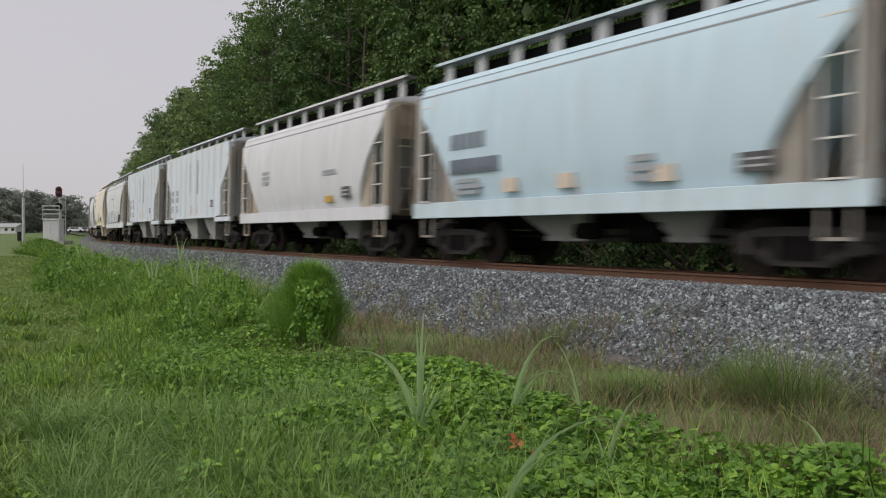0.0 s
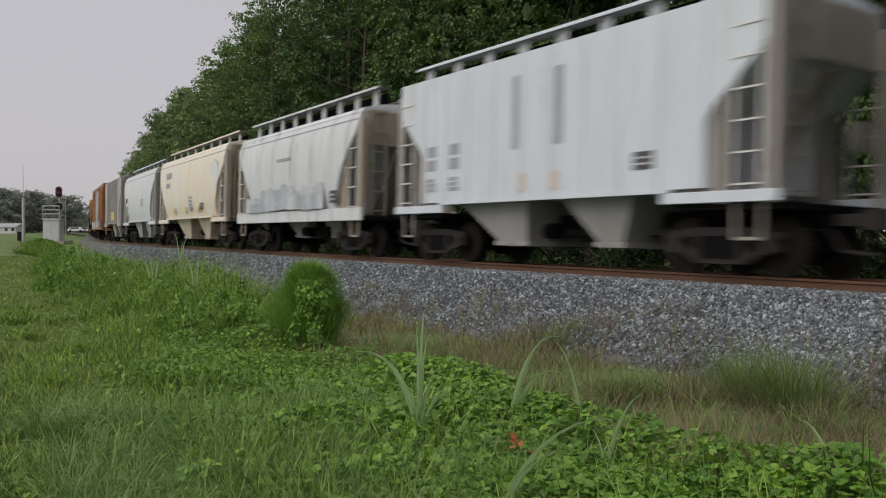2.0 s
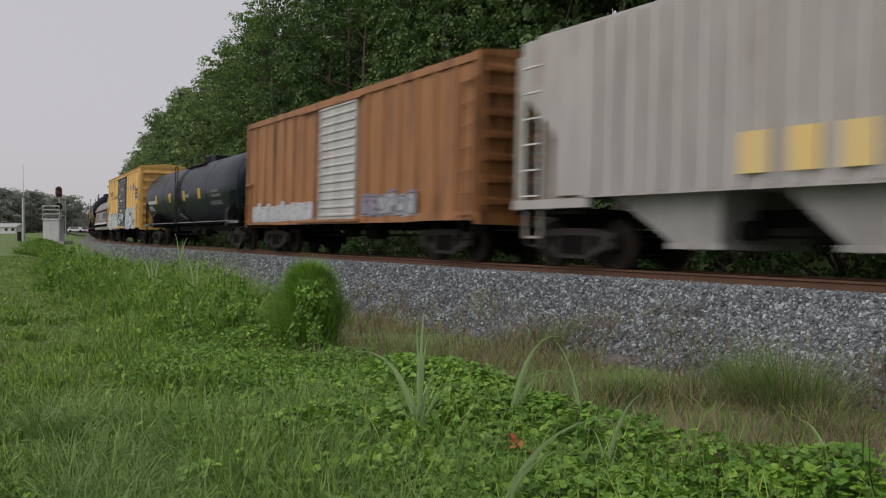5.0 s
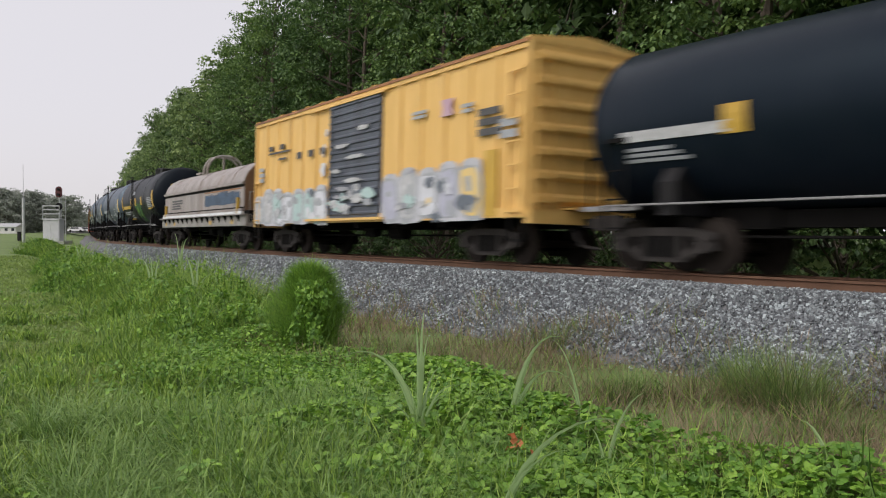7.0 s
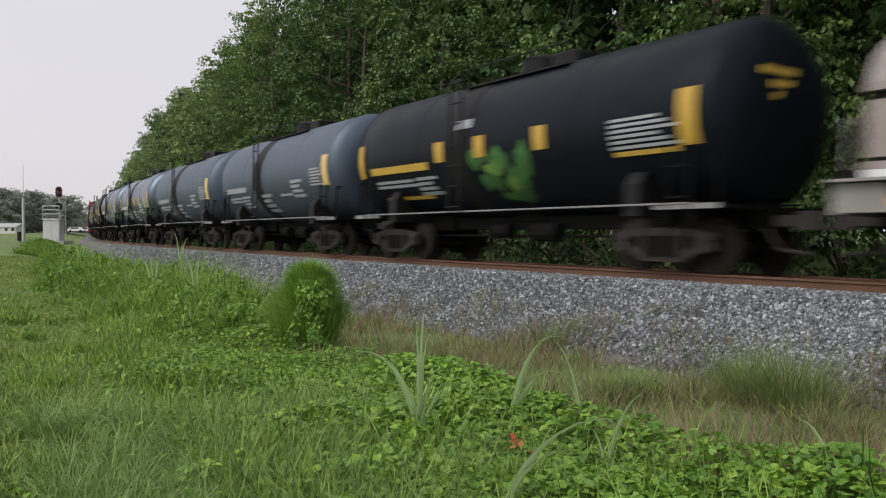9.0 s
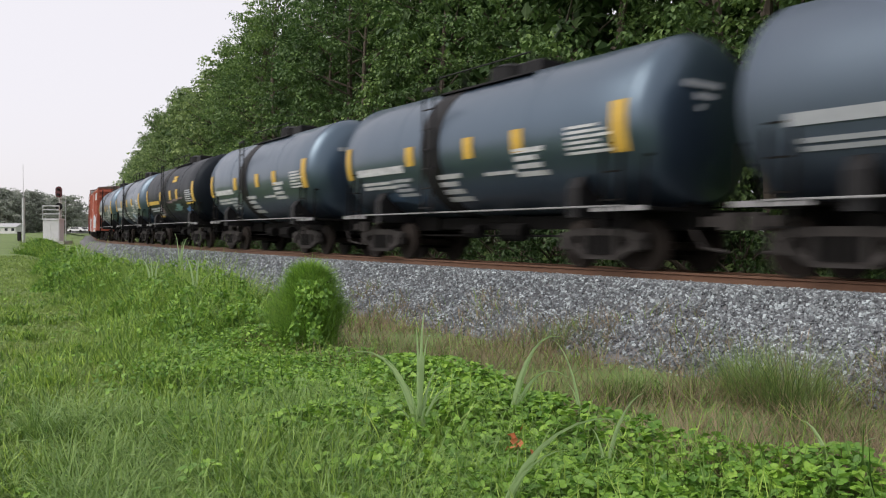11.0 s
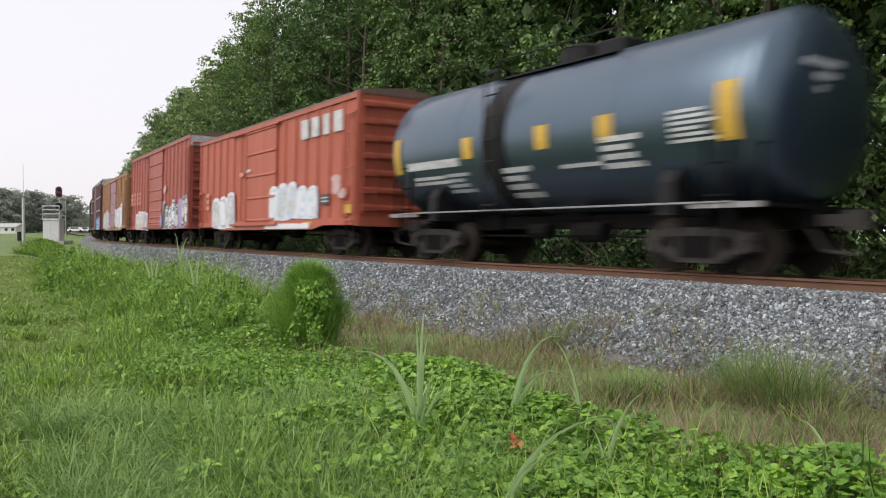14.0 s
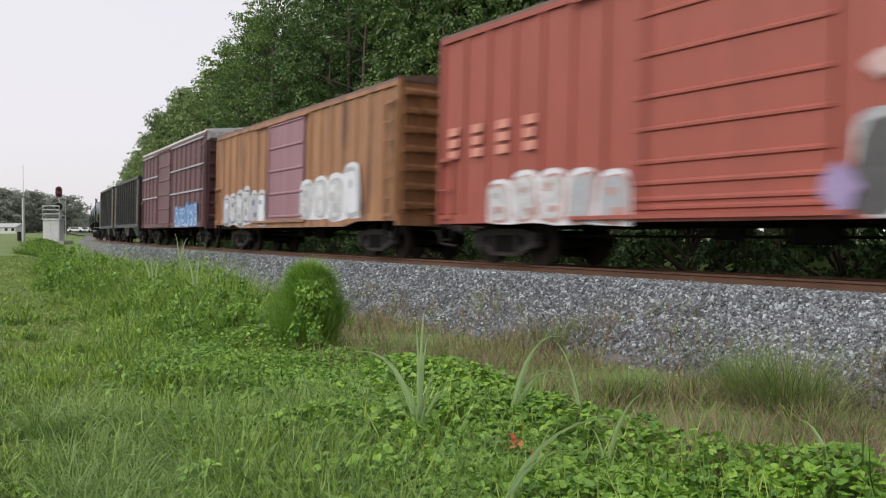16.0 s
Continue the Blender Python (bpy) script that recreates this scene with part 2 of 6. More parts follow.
def surface_height(x, y):
    """Ground or ballast, whichever lies on top."""
    s, off = track_coords(x, y)
    return np.maximum(ground_height(x, y), np.where(np.abs(off) < 4.4, bed_height(off) - 0.03, -9.0))


def bed_height(off):
    """Top of the ballast over the ground, at a distance off the track's middle."""
    a = np.abs(off)
    top = -0.15 + 0.027 * np.asarray(off)
    return np.where(a < 2.05, top, top - (a - 2.05) * 0.57)


# ---- ground, ballast, rails, ties ----
def build_ground():
    def axis(lo, hi):
        near = np.concatenate([np.arange(-40, 20.1, 0.5)])
        out, step, v = [], 0.6, 20.0
        while v < hi:
            step *= 1.18
            v += step
            out.append(v)
        neg, step, v = [], 0.6, -40.0
        while v > lo:
            step *= 1.10
            v -= step
            neg.append(v)
        return np.concatenate([neg[::-1], near, out])
    xs, ys = axis(-2200, 1500), axis(-1500, 2200)
    X, Y = np.meshgrid(xs, ys, indexing="ij")
    Z = ground_height(X, Y)
    nx, ny = X.shape
    me = bpy.data.meshes.new("ground")
    idx = np.arange(nx * ny).reshape(nx, ny)
    quads = np.stack([idx[:-1, :-1], idx[1:, :-1], idx[1:, 1:], idx[:-1, 1:]], -1).reshape(-1, 4)
    me.from_pydata(np.stack([X, Y, Z], -1).reshape(-1, 3).tolist(), [], quads.tolist())
    me.polygons.foreach_set("use_smooth", [True] * len(me.polygons))
    me.materials.append(M["ground"])
    tagged(new("ground", me), "grassy uneven ground sloping to a shallow trackside ditch", "ground", kind="structure")


def sweep(name, outline, s0, s1, step, mat, closed=True):
    """An outline of (off, z) carried along the track."""
    vs, fs, n = [], [], len(outline)
    ss = np.arange(s0, s1 + step * 0.5, step)
    for s in ss:
        vs += [on_track(float(s), o, z) for o, z in outline]
    for i in range(len(ss) - 1):
        for j in range(n if closed else n - 1):
            k = (j + 1) % n
            fs.append((i * n + j, i * n + k, (i + 1) * n + k, (i + 1) * n + j))
    sh = Shape()
    sh.add(vs, fs)
    return sh


def build_track():
    offs = [-4.3, -3.4, -2.4, -2.05, -1.0, 0, 1.0, 2.05, 2.4, 2.9, 3.4, 3.9, 4.4]
    bed = sweep("ballast_bed", [(o, float(bed_height(np.array(o))) - 0.03) for o in offs], -420, 90, 2.0, None, closed=False)
    ob = part("ballast", bed, M["ballast"], smooth=True)
    tagged(ob, "grey crushed stone ballast bank under the track", "ballast", kind="structure")
    rails = []
    for side in (1, -1):
        c, h = 0.757 * side, 0.757 * side * 0.0272
        prof = [(c - 0.076, -0.178), (c + 0.076, -0.178), (c + 0.076, -0.165), (c + 0.012, -0.145), (c + 0.009, -0.05), (c + 0.037, -0.036), (c + 0.035, -0.004),
                (c + 0.025, 0.0), (c - 0.025, 0.0), (c - 0.035, -0.004), (c - 0.037, -0.036), (c - 0.009, -0.05), (c - 0.012, -0.145), (c - 0.076, -0.165)]
        rail = part("rail", sweep("rail", [(o, z + h) for o, z in prof], -420, 90, 1.0, None), M["rail"])
        tagged(rail, "rust-brown steel rail spiked to wooden ties", "rail", group="rails of the track", kind="structure")
        rails.append(rail)
    tie = Shape().box(-0.115, 0.115, -1.3, 1.3, -0.36, -0.182).mesh("tie")
    tie.materials.append(M["tie"])
    for i in range(190):
        o = part("tie", tie, None, ob, at=track_pose(4.0 - i * 0.53))


build_ground()
build_track()


# ---- rolling stock ----
WHEEL_R = 0.457
CARS, WHEELSETS = [], []


def make_shared():
    w = Shape()
    for sy in (-1, 1):
        y0 = 0.69 * sy
        w.cyl((0, y0, 0), (0, y0 + 0.10 * sy, 0), WHEEL_R, 28)
        w.cyl((0, y0 - 0.03 * sy, 0), (0, y0, 0), WHEEL_R + 0.025, 28)
        w.cyl((0, y0 + 0.10 * sy, 0), (0, y0 + 0.115 * sy, 0), WHEEL_R - 0.06, 24, WHEEL_R - 0.09)
        w.cyl((0, y0 + 0.10 * sy, 0), (0, y0 + 0.19 * sy, 0), 0.12, 12)
        for k in range(3):
            a = k * 2.094
            w.box(0.25 * math.cos(a) - 0.03, 0.25 * math.cos(a) + 0.03, y0 + 0.1 * sy, y0 + 0.12 * sy, 0.25 * math.sin(a) - 0.03, 0.25 * math.sin(a) + 0.03)
    w.cyl((0, -1.02, 0), (0, 1.02, 0), 0.08, 10)
    wheel = w.mesh("wheelset", True)
    wheel.materials.append(M["wheel"])
    f = Shape()
    f.prism([(-1.12, 0.56), (-1.12, 0.66), (-0.5, 0.76), (0.5, 0.76), (1.12, 0.66), (1.12, 0.56), (0.5, 0.62), (-0.5, 0.62)], -0.07, 0.055, "y")
    f.prism([(-0.46, 0.18), (0.46, 0.18), (0.46, 0.29), (-0.46, 0.29)], -0.07, 0.055, "y")
    for s in (-1, 1):
        f.prism([(s * 0.46, 0.18), (s * 0.46, 0.30), (s * 0.70, 0.47), (s * 1.05, 0.50), (s * 1.05, 0.38), (s * 0.80, 0.37)][::s], -0.06, 0.05, "y")
        f.box(s * 0.38, s * 0.48, -0.085, 0.05, 0.24, 0.66)
        f.box(s * 0.70, s * 0.76, -0.06, 0.05, 0.42, 0.66).box(s * 1.05, s * 1.11, -0.06, 0.05, 0.38, 0.64)
    for x in (-0.9, 0.9):
        f.cyl((x, 0.05, 0.457), (x, -0.12, 0.457), 0.125, 12)
        f.box(x - 0.2, x + 0.2, -0.09, 0.05, 0.55, 0.64)
    side = f.mesh("side_frame")
    side.materials.append(M["truck"])
    sp = Shape()
    outline = []
    for k in range(17):
        outline.append((-0.36 + 0.72 * k / 16, -0.065 - 0.055 * abs(math.sin(math.pi * k / 4))))
    sp.prism(outline + [(0.36, 0.02), (-0.36, 0.02)], 0.27, 0.62, "z")
    spring = sp.mesh("spring")
    spring.materials.append(M["under"])
    bo = Shape().box(-0.2, 0.2, -1.0, 1.0, 0.52, 0.76).cyl((0, 0, 0.7), (0, 0, 0.95), 0.2, 12).box(-0.75, 0.75, -0.62, -0.5, 0.3, 0.36).box(-0.75, 0.75, 0.5, 0.62, 0.3, 0.36)
    bolster = bo.mesh("bolster")
    bolster.materials.append(M["under"])
    cp = Shape().box(0.0, 0.55, -0.09, 0.09, 0.80, 0.98).prism([(0.5, -0.16), (0.78, -0.12), (0.86, 0.02), (0.72, 0.14), (0.5, 0.12)], 0.74, 1.04, "z").tube([(0.1, -0.35, 0.75), (0.35, -0.35, 0.42), (0.75, -0.2, 0.36)], 0.03)
    coupler = cp.mesh("coupler")
    coupler.materials.append(M["truck"])
    return wheel, side, spring, bolster, coupler


WHEEL, SIDE, SPRING, BOLSTER, COUPLER = make_shared()
LADDERS = {}


def ladder(name, z0, z1, w, mat, owner, m):
    """Two stiles with rungs between, hung on a car's side or end at the pose m."""
    key = (round(z0, 2), round(z1, 2), w, mat.name)
    if key not in LADDERS:
        l = Shape()
        for x in (-w / 2, w / 2):
            l.box(x - 0.02, x + 0.02, -0.02, 0.02, z0, z1)
        l.box(-w / 2, w / 2, -0.02, 0.0, z1 - 0.05, z1)
        r = Shape().box(-w / 2, w / 2, -0.05, -0.02, 0, 0.03)
        LADDERS[key] = (l.mesh("ladder"), r.mesh("rung"))
        for me in LADDERS[key]:
            me.materials.append(mat)
    stiles, rung = LADDERS[key]
    ob = part(name, stiles, None, owner, at=m)
    n = max(2, int((z1 - z0) / 0.42))
    for i in range(n):
        part("rung", rung, None, ob, at=pose(0, 0, z0 + 0.12 + i * (z1 - z0 - 0.2) / (n - 1)))


def running_gear(car, half, inset=1.75):
    """Trucks, wheelsets, couplers and centre sill under a car of that half length."""
    part("centre_sill", Shape().box(-half, half, -0.25, 0.25, 0.78, 1.06), M["under"], car)
    for e in (1, -1):
        truck = part("truck", BOLSTER, None, car, "grimy four-wheel truck", at=pose(e * (half - inset), 0, 0))
        for sy in (-1, 1):
            turn = 0 if sy < 0 else 180
            part("side_frame", SIDE, None, truck, at=pose(0, sy * 1.03, 0, 0, 0, turn))
            part("spring", SPRING, None, truck, at=pose(0, sy * 1.03, 0, 0, 0, turn))
        for x in (-0.89, 0.89):
            WHEELSETS.append((part("wheelset", WHEEL, None, truck, at=pose(x, 0, WHEEL_R)), x))
        part("coupler", COUPLER, None, car, at=pose(e * (half - 0.05), 0, 0, 0, 0, 0 if e > 0 else 180))
    part("brake_rigging", Shape().cyl((-0.9, -0.55, 0.72), (-0.3, -0.55, 0.72), 0.16, 10).cyl((0.5, -0.5, 0.7), (1.3, -0.5, 0.7), 0.2, 10).tube([(-half + 2, -0.42, 0.62), (half - 2, -0.42, 0.62)], 0.025), M["under"], car)


def start_car(name, lead, trail, label, category="freight car"):
    car = new(name)
    tagged(car, label, category, group="cars of the freight train")
    car.empty_display_size = 0.5
    CARS.append((car, (lead + trail) / 2))
    return car, (lead - trail) / 2


def bars(car, x0, x1, z0, z1, y, mat, rows=1, name="lettering", gap=0.45, seed=0, wob=True):
    """Rows of marks too worn to be read, as plain bars on the side."""
    rng = random.Random(seed + int(x0 * 100))
    h = (z1 - z0) / (rows + gap * (rows - 1))
    for r in range(rows):
        z = z0 + r * h * (1 + gap)
        e = rng.uniform(0, 0.25) * (x1 - x0) if wob and rows > 1 else 0
        part(name, Shape().box(x0, x1 - e, y - 0.004, y + 0.02, z, z + h), mat, car)


def blob(car, x0, x1, z0, z1, y, mat, seed=0, name="graffiti", label="", inks=(), letters=0):
    """Sprayed paint on the side, a hair proud of the wall: a cloud of swollen letter shapes with inked edges and fills.
    inks: (edge, fill, fill ...) for the shapes."""
    rng = random.Random(seed)
    span, tall = x1 - x0, z1 - z0
    n = letters or max(2, round(span / (0.62 * tall)))
    tops = [rng.uniform(0.78, 1.0) for _ in range(n)]
    feet = [rng.uniform(0.0, 0.08) for _ in range(n)]
    pts = []
    for k in range(n):
        for i in range(9):
            f = i / 9
            pts.append((x0 + span * (k + f) / n, z0 + tall * (tops[k] - 0.16 + 0.16 * math.sqrt(max(0.0, 1 - (2 * f - 1) ** 2)))))
    pts.append((x1, z0 + tall * 0.5))
    for k in reversed(range(n)):
        for f in (1.0, 0.66, 0.33):
            pts.append((x0 + span * (k + f) / n, z0 + tall * (feet[k] + 0.03 * rng.random())))
    pts.append((x0, z0 + tall * 0.12))
    tag = part(name, Shape().prism(pts, y - 0.004, y + 0.015, "y"), mat, car, label)
    if name != "graffiti" or span < 1.2:
        return
    inks = inks or (M["letter_grey"], mat, M["letter_white"])

    def puff(cx, cz, a, b, lean, depth, ink, kind):
        ring = []
        for j in range(14):
            q = 2 * math.pi * j / 14
            u, v = math.copysign(abs(math.cos(q)) ** 0.55, math.cos(q)), math.copysign(abs(math.sin(q)) ** 0.55, math.sin(q))
            ring.append((cx + a * u * rng.uniform(0.9, 1.08) + lean * v * b, cz + b * v * rng.uniform(0.92, 1.06)))
        part(kind, Shape().prism(ring, y - depth, y - 0.001, "y"), ink, tag)

    w = span / n
    for k in range(n):
        h = tall * (tops[k] - feet[k])
        cx, cz, lean = x0 + w * (k + 0.5), z0 + tall * feet[k] + h * 0.47, rng.uniform(-0.2, 0.2)
        body = inks[1 + rng.randrange(len(inks) - 1)]
        puff(cx, cz, 0.47 * w, 0.44 * h, lean, 0.006 + 0.001 * (k % 2), inks[0], "paint_edge")
        puff(cx - 0.03 * w, cz + 0.01 * h, 0.40 * w, 0.38 * h, lean, 0.009, body, "paint_stroke")
        for i in range(2 if rng.random() < 0.7 else 1):
            puff(cx + rng.uniform(-0.2, 0.2) * w, cz + (0.17 - 0.36 * i + rng.uniform(-0.05, 0.05)) * h, rng.uniform(0.08, 0.2) * w, rng.uniform(0.05, 0.13) * h, lean, 0.012 + 0.001 * i, inks[0] if rng.random() < 0.65 else inks[-1], "paint_spot")


def splat(car, cx, cz, a, b, y, mat, seed, label=""):
    """A small ragged smear of paint on a wall."""
    rng = random.Random(seed)
    ring = [(cx + a * rng.uniform(0.6, 1.15) * math.cos(j * math.pi / 8), cz + b * rng.uniform(0.6, 1.15) * math.sin(j * math.pi / 8)) for j in range(16)]
    part("graffiti", Shape().prism(ring, y - 0.004, y + 0.015, "y"), mat, car, label)


def hopper(name, lead, trail, label, body_mat, sill_mat, end_mat, round_side=True, deep_sill=True, ribs=0, walk_z=4.78, eave=4.1, top_mat=None, bay_mat=None):
    car, half = start_car(name, lead, trail, label)
    low = 1.36 if not deep_sill else 1.30
    if round_side:
        lv = [(low, 1.38, half - 1.8), (1.7, 1.50, half - 1.66), (2.1, 1.56, half - 1.46), (2.6, 1.59, half - 1.12), (2.95, 1.59, half - 0.82), (3.25, 1.575, half - 0.52),
              (3.45, 1.56, half - 0.36), (eave - 0.42, 1.53, half - 0.28), (eave - 0.2, 1.49, half - 0.25), (eave - 0.06, 1.42, half - 0.25)]
    else:
        lv = [(low, 1.52, half - 1.3), (2.4, 1.53, half - 1.3), (2.6, 1.53, half - 1.2), (3.3, 1.53, half - 0.4), (3.5, 1.53, half - 0.25), (eave, 1.53, half - 0.25)]
    part("body", Shape().loft(lv, 24), body_mat, car, smooth=True)
    if round_side:
        part("eave_seam", Shape().box(-half + 0.3, half - 0.3, -1.51, 1.51, eave - 0.27, eave - 0.235), M["letter_grey"], car)
    roof = Shape().loft([(eave - 0.06, 1.44, half - 0.2), (eave + 0.06, 1.36, half - 0.2), (eave + 0.16, 1.0, half - 0.25), (eave + 0.24, 0.5, half - 0.3)], 6)
    part("roof", roof, top_mat or body_mat, car, smooth=True)
    for k in range(4):
        x = (k - 1.5) * (2 * half - 2.2) / 4
        part("roof_hatch", Shape().box(x - 1.1, x + 1.1, -0.42, 0.42, eave + 0.24, eave + 0.42), M["grey_roof"], car, bevel=0.03)
    for sy in (-1, 1):
        part("running_board", Shape().box(-half + 0.1, half - 0.1, sy * 0.62, sy * 1.0, walk_z - 0.03, walk_z), M["grey_roof"], car)
        part("board_edge", Shape().box(-half + 0.1, half - 0.1, sy * 1.0, sy * 1.02, walk_z - 0.05, walk_z + 0.01), sill_mat, car)
        # added dark sheet, stands in for the dark gap behind the supports
        part("board_side", Shape().box(-half + 0.3, half - 0.3, sy * 0.56, sy * 0.6, eave + 0.2, walk_z - 0.12), M["under"], car)
        n = 9
        sup = Shape().box(-0.16, 0.16, sy * 0.85, sy * 0.88, eave + 0.03, walk_z - 0.04).mesh("board_support")
        sup.materials.append(M["support"])
        for i in range(n):
            part("board_support", sup, None, car, at=pose(-half + 0.5 + i * (2 * half - 1.0) / (n - 1), 0, 0))
        # side sill
        if deep_sill:
            part("side_sill", Shape().box(-half, half, sy * 1.44, sy * 1.52, 1.0, 1.36), sill_mat, car, bevel=0.012)
        else:
            part("side_sill", Shape().box(-half + 2.0, half - 2.0, sy * 1.46, sy * 1.54, low - 0.06, low + 0.02), sill_mat, car)
            for e in (-1, 1):
                part("end_sill_plate", Shape().box(e * half, e * (half - 2.2), sy * 1.44, sy * 1.53, 1.12, 1.3), sill_mat, car, bevel=0.01)
        for e in (-1, 1):
            # corner posts, ladder, gusset
            part("corner_post", Shape().box(e * (half - 0.05), e * (half - 0.22), sy * 1.32, sy * 1.5, 1.1, eave - 0.25), end_mat, car)
            part("side_post", Shape().box(e * (half - 0.98), e * (half - 1.1), sy * 1.36, sy * 1.5, 1.1, 3.1), end_mat, car)
            part("side_panel", Shape().prism([(e * (half - 0.98), 1.3), (e * (half - 0.98), 2.3), (e * (half - 1.35), 2.6), (e * (half - 1.9), 2.3), (e * (half - 1.9), 1.3)], sy * 1.34, sy * 1.40, "y"), end_mat, car)
            ladder("ladder", 1.25, eave - 0.45, 0.5, M["white_metal"], car, pose(e * (half - 0.55), sy * 1.5, 0, 0, 0, 0 if sy < 0 else 180))
            part("step", Shape().box(e * (half - 0.3), e * (half - 0.8), sy * 1.4, sy * 1.46, 0.55, 0.6).box(e * (half - 0.3), e * (half - 0.34), sy * 1.4, sy * 1.46, 0.55, 1.1).box(e * (half - 0.76), e * (half - 0.8), sy * 1.4, sy * 1.46, 0.55, 1.1), end_mat, car)
        for i in range(ribs):
            x = -half + 2.4 + i * (2 * half - 4.8) / max(1, ribs - 1)
            part("side_rib", Shape().box(x - 0.05, x + 0.05, sy * 1.525, sy * 1.585, low, eave - 0.03), body_mat, car)
    for e in (-1, 1):
        part("end_platform", Shape().box(e * half, e * (half - 2.0), -1.42, 1.42, 1.02, 1.12), M["under"], car)
        part("end_bulkhead", Shape().box(e * (half - 0.16), e * (half - 0.22), -1.3, 1.3, eave - 0.95, eave - 0.02), end_mat, car)
        part("slope_brace", Shape().prism([(e * (half - 0.2), 3.2), (e * (half - 0.3), 3.2), (e * (half - 1.9), 1.15), (e * (half - 1.75), 1.15)], -0.25, 0.25, "y"), end_mat, car)
        ladder("end_ladder", 1.15, eave, 0.42, end_mat, car, pose(e * (half - 0.1), -0.95, 0, 0, 0, 90 * e))
    part("brake_wheel", Shape().cyl((half - 0.05, 0.6, 2.2), (half, 0.6, 2.2), 0.27, 16), end_mat, car)
    bm_ = bay_mat or M["bay"]
    spread = (half - 1.9) / 4.4
    for x0, x1, x2, x3 in ((-3.75, -2.05, -0.87, -0.74), (0.5, 1.75, 2.5, 2.88)):
        x0, x1, x2, x3 = x0 * spread, x1 * spread, x2 * spread, x3 * spread
        z0, wide = (0.5, 1.2) if not deep_sill else (0.62, 0.6)
        bay = Shape()
        vs = [(x0, -wide, low + 0.02), (x3, -wide, low + 0.02), (x3, wide, low + 0.02), (x0, wide, low + 0.02),
              (x1, -wide * 0.92, z0), (x2, -wide * 0.92, z0), (x2, wide * 0.92, z0), (x1, wide * 0.92, z0)]
        bay.add(vs, [(3, 2, 1, 0), (4, 5, 6, 7), (0, 1, 5, 4), (1, 2, 6, 5), (2, 3, 7, 6), (3, 0, 4, 7)])
        b = part("hopper_bay", bay, bm_, car)
        part("outlet_gate", Shape().box(x1 - 0.08, x2 + 0.08, -wide * 0.95, wide * 0.95, z0 - 0.1, z0).cyl(((x1 + x2) / 2, -wide, z0 - 0.06), ((x1 + x2) / 2, wide, z0 - 0.06), 0.06, 8), bm_, b)
    running_gear(car, half, 1.35)
    return car, half


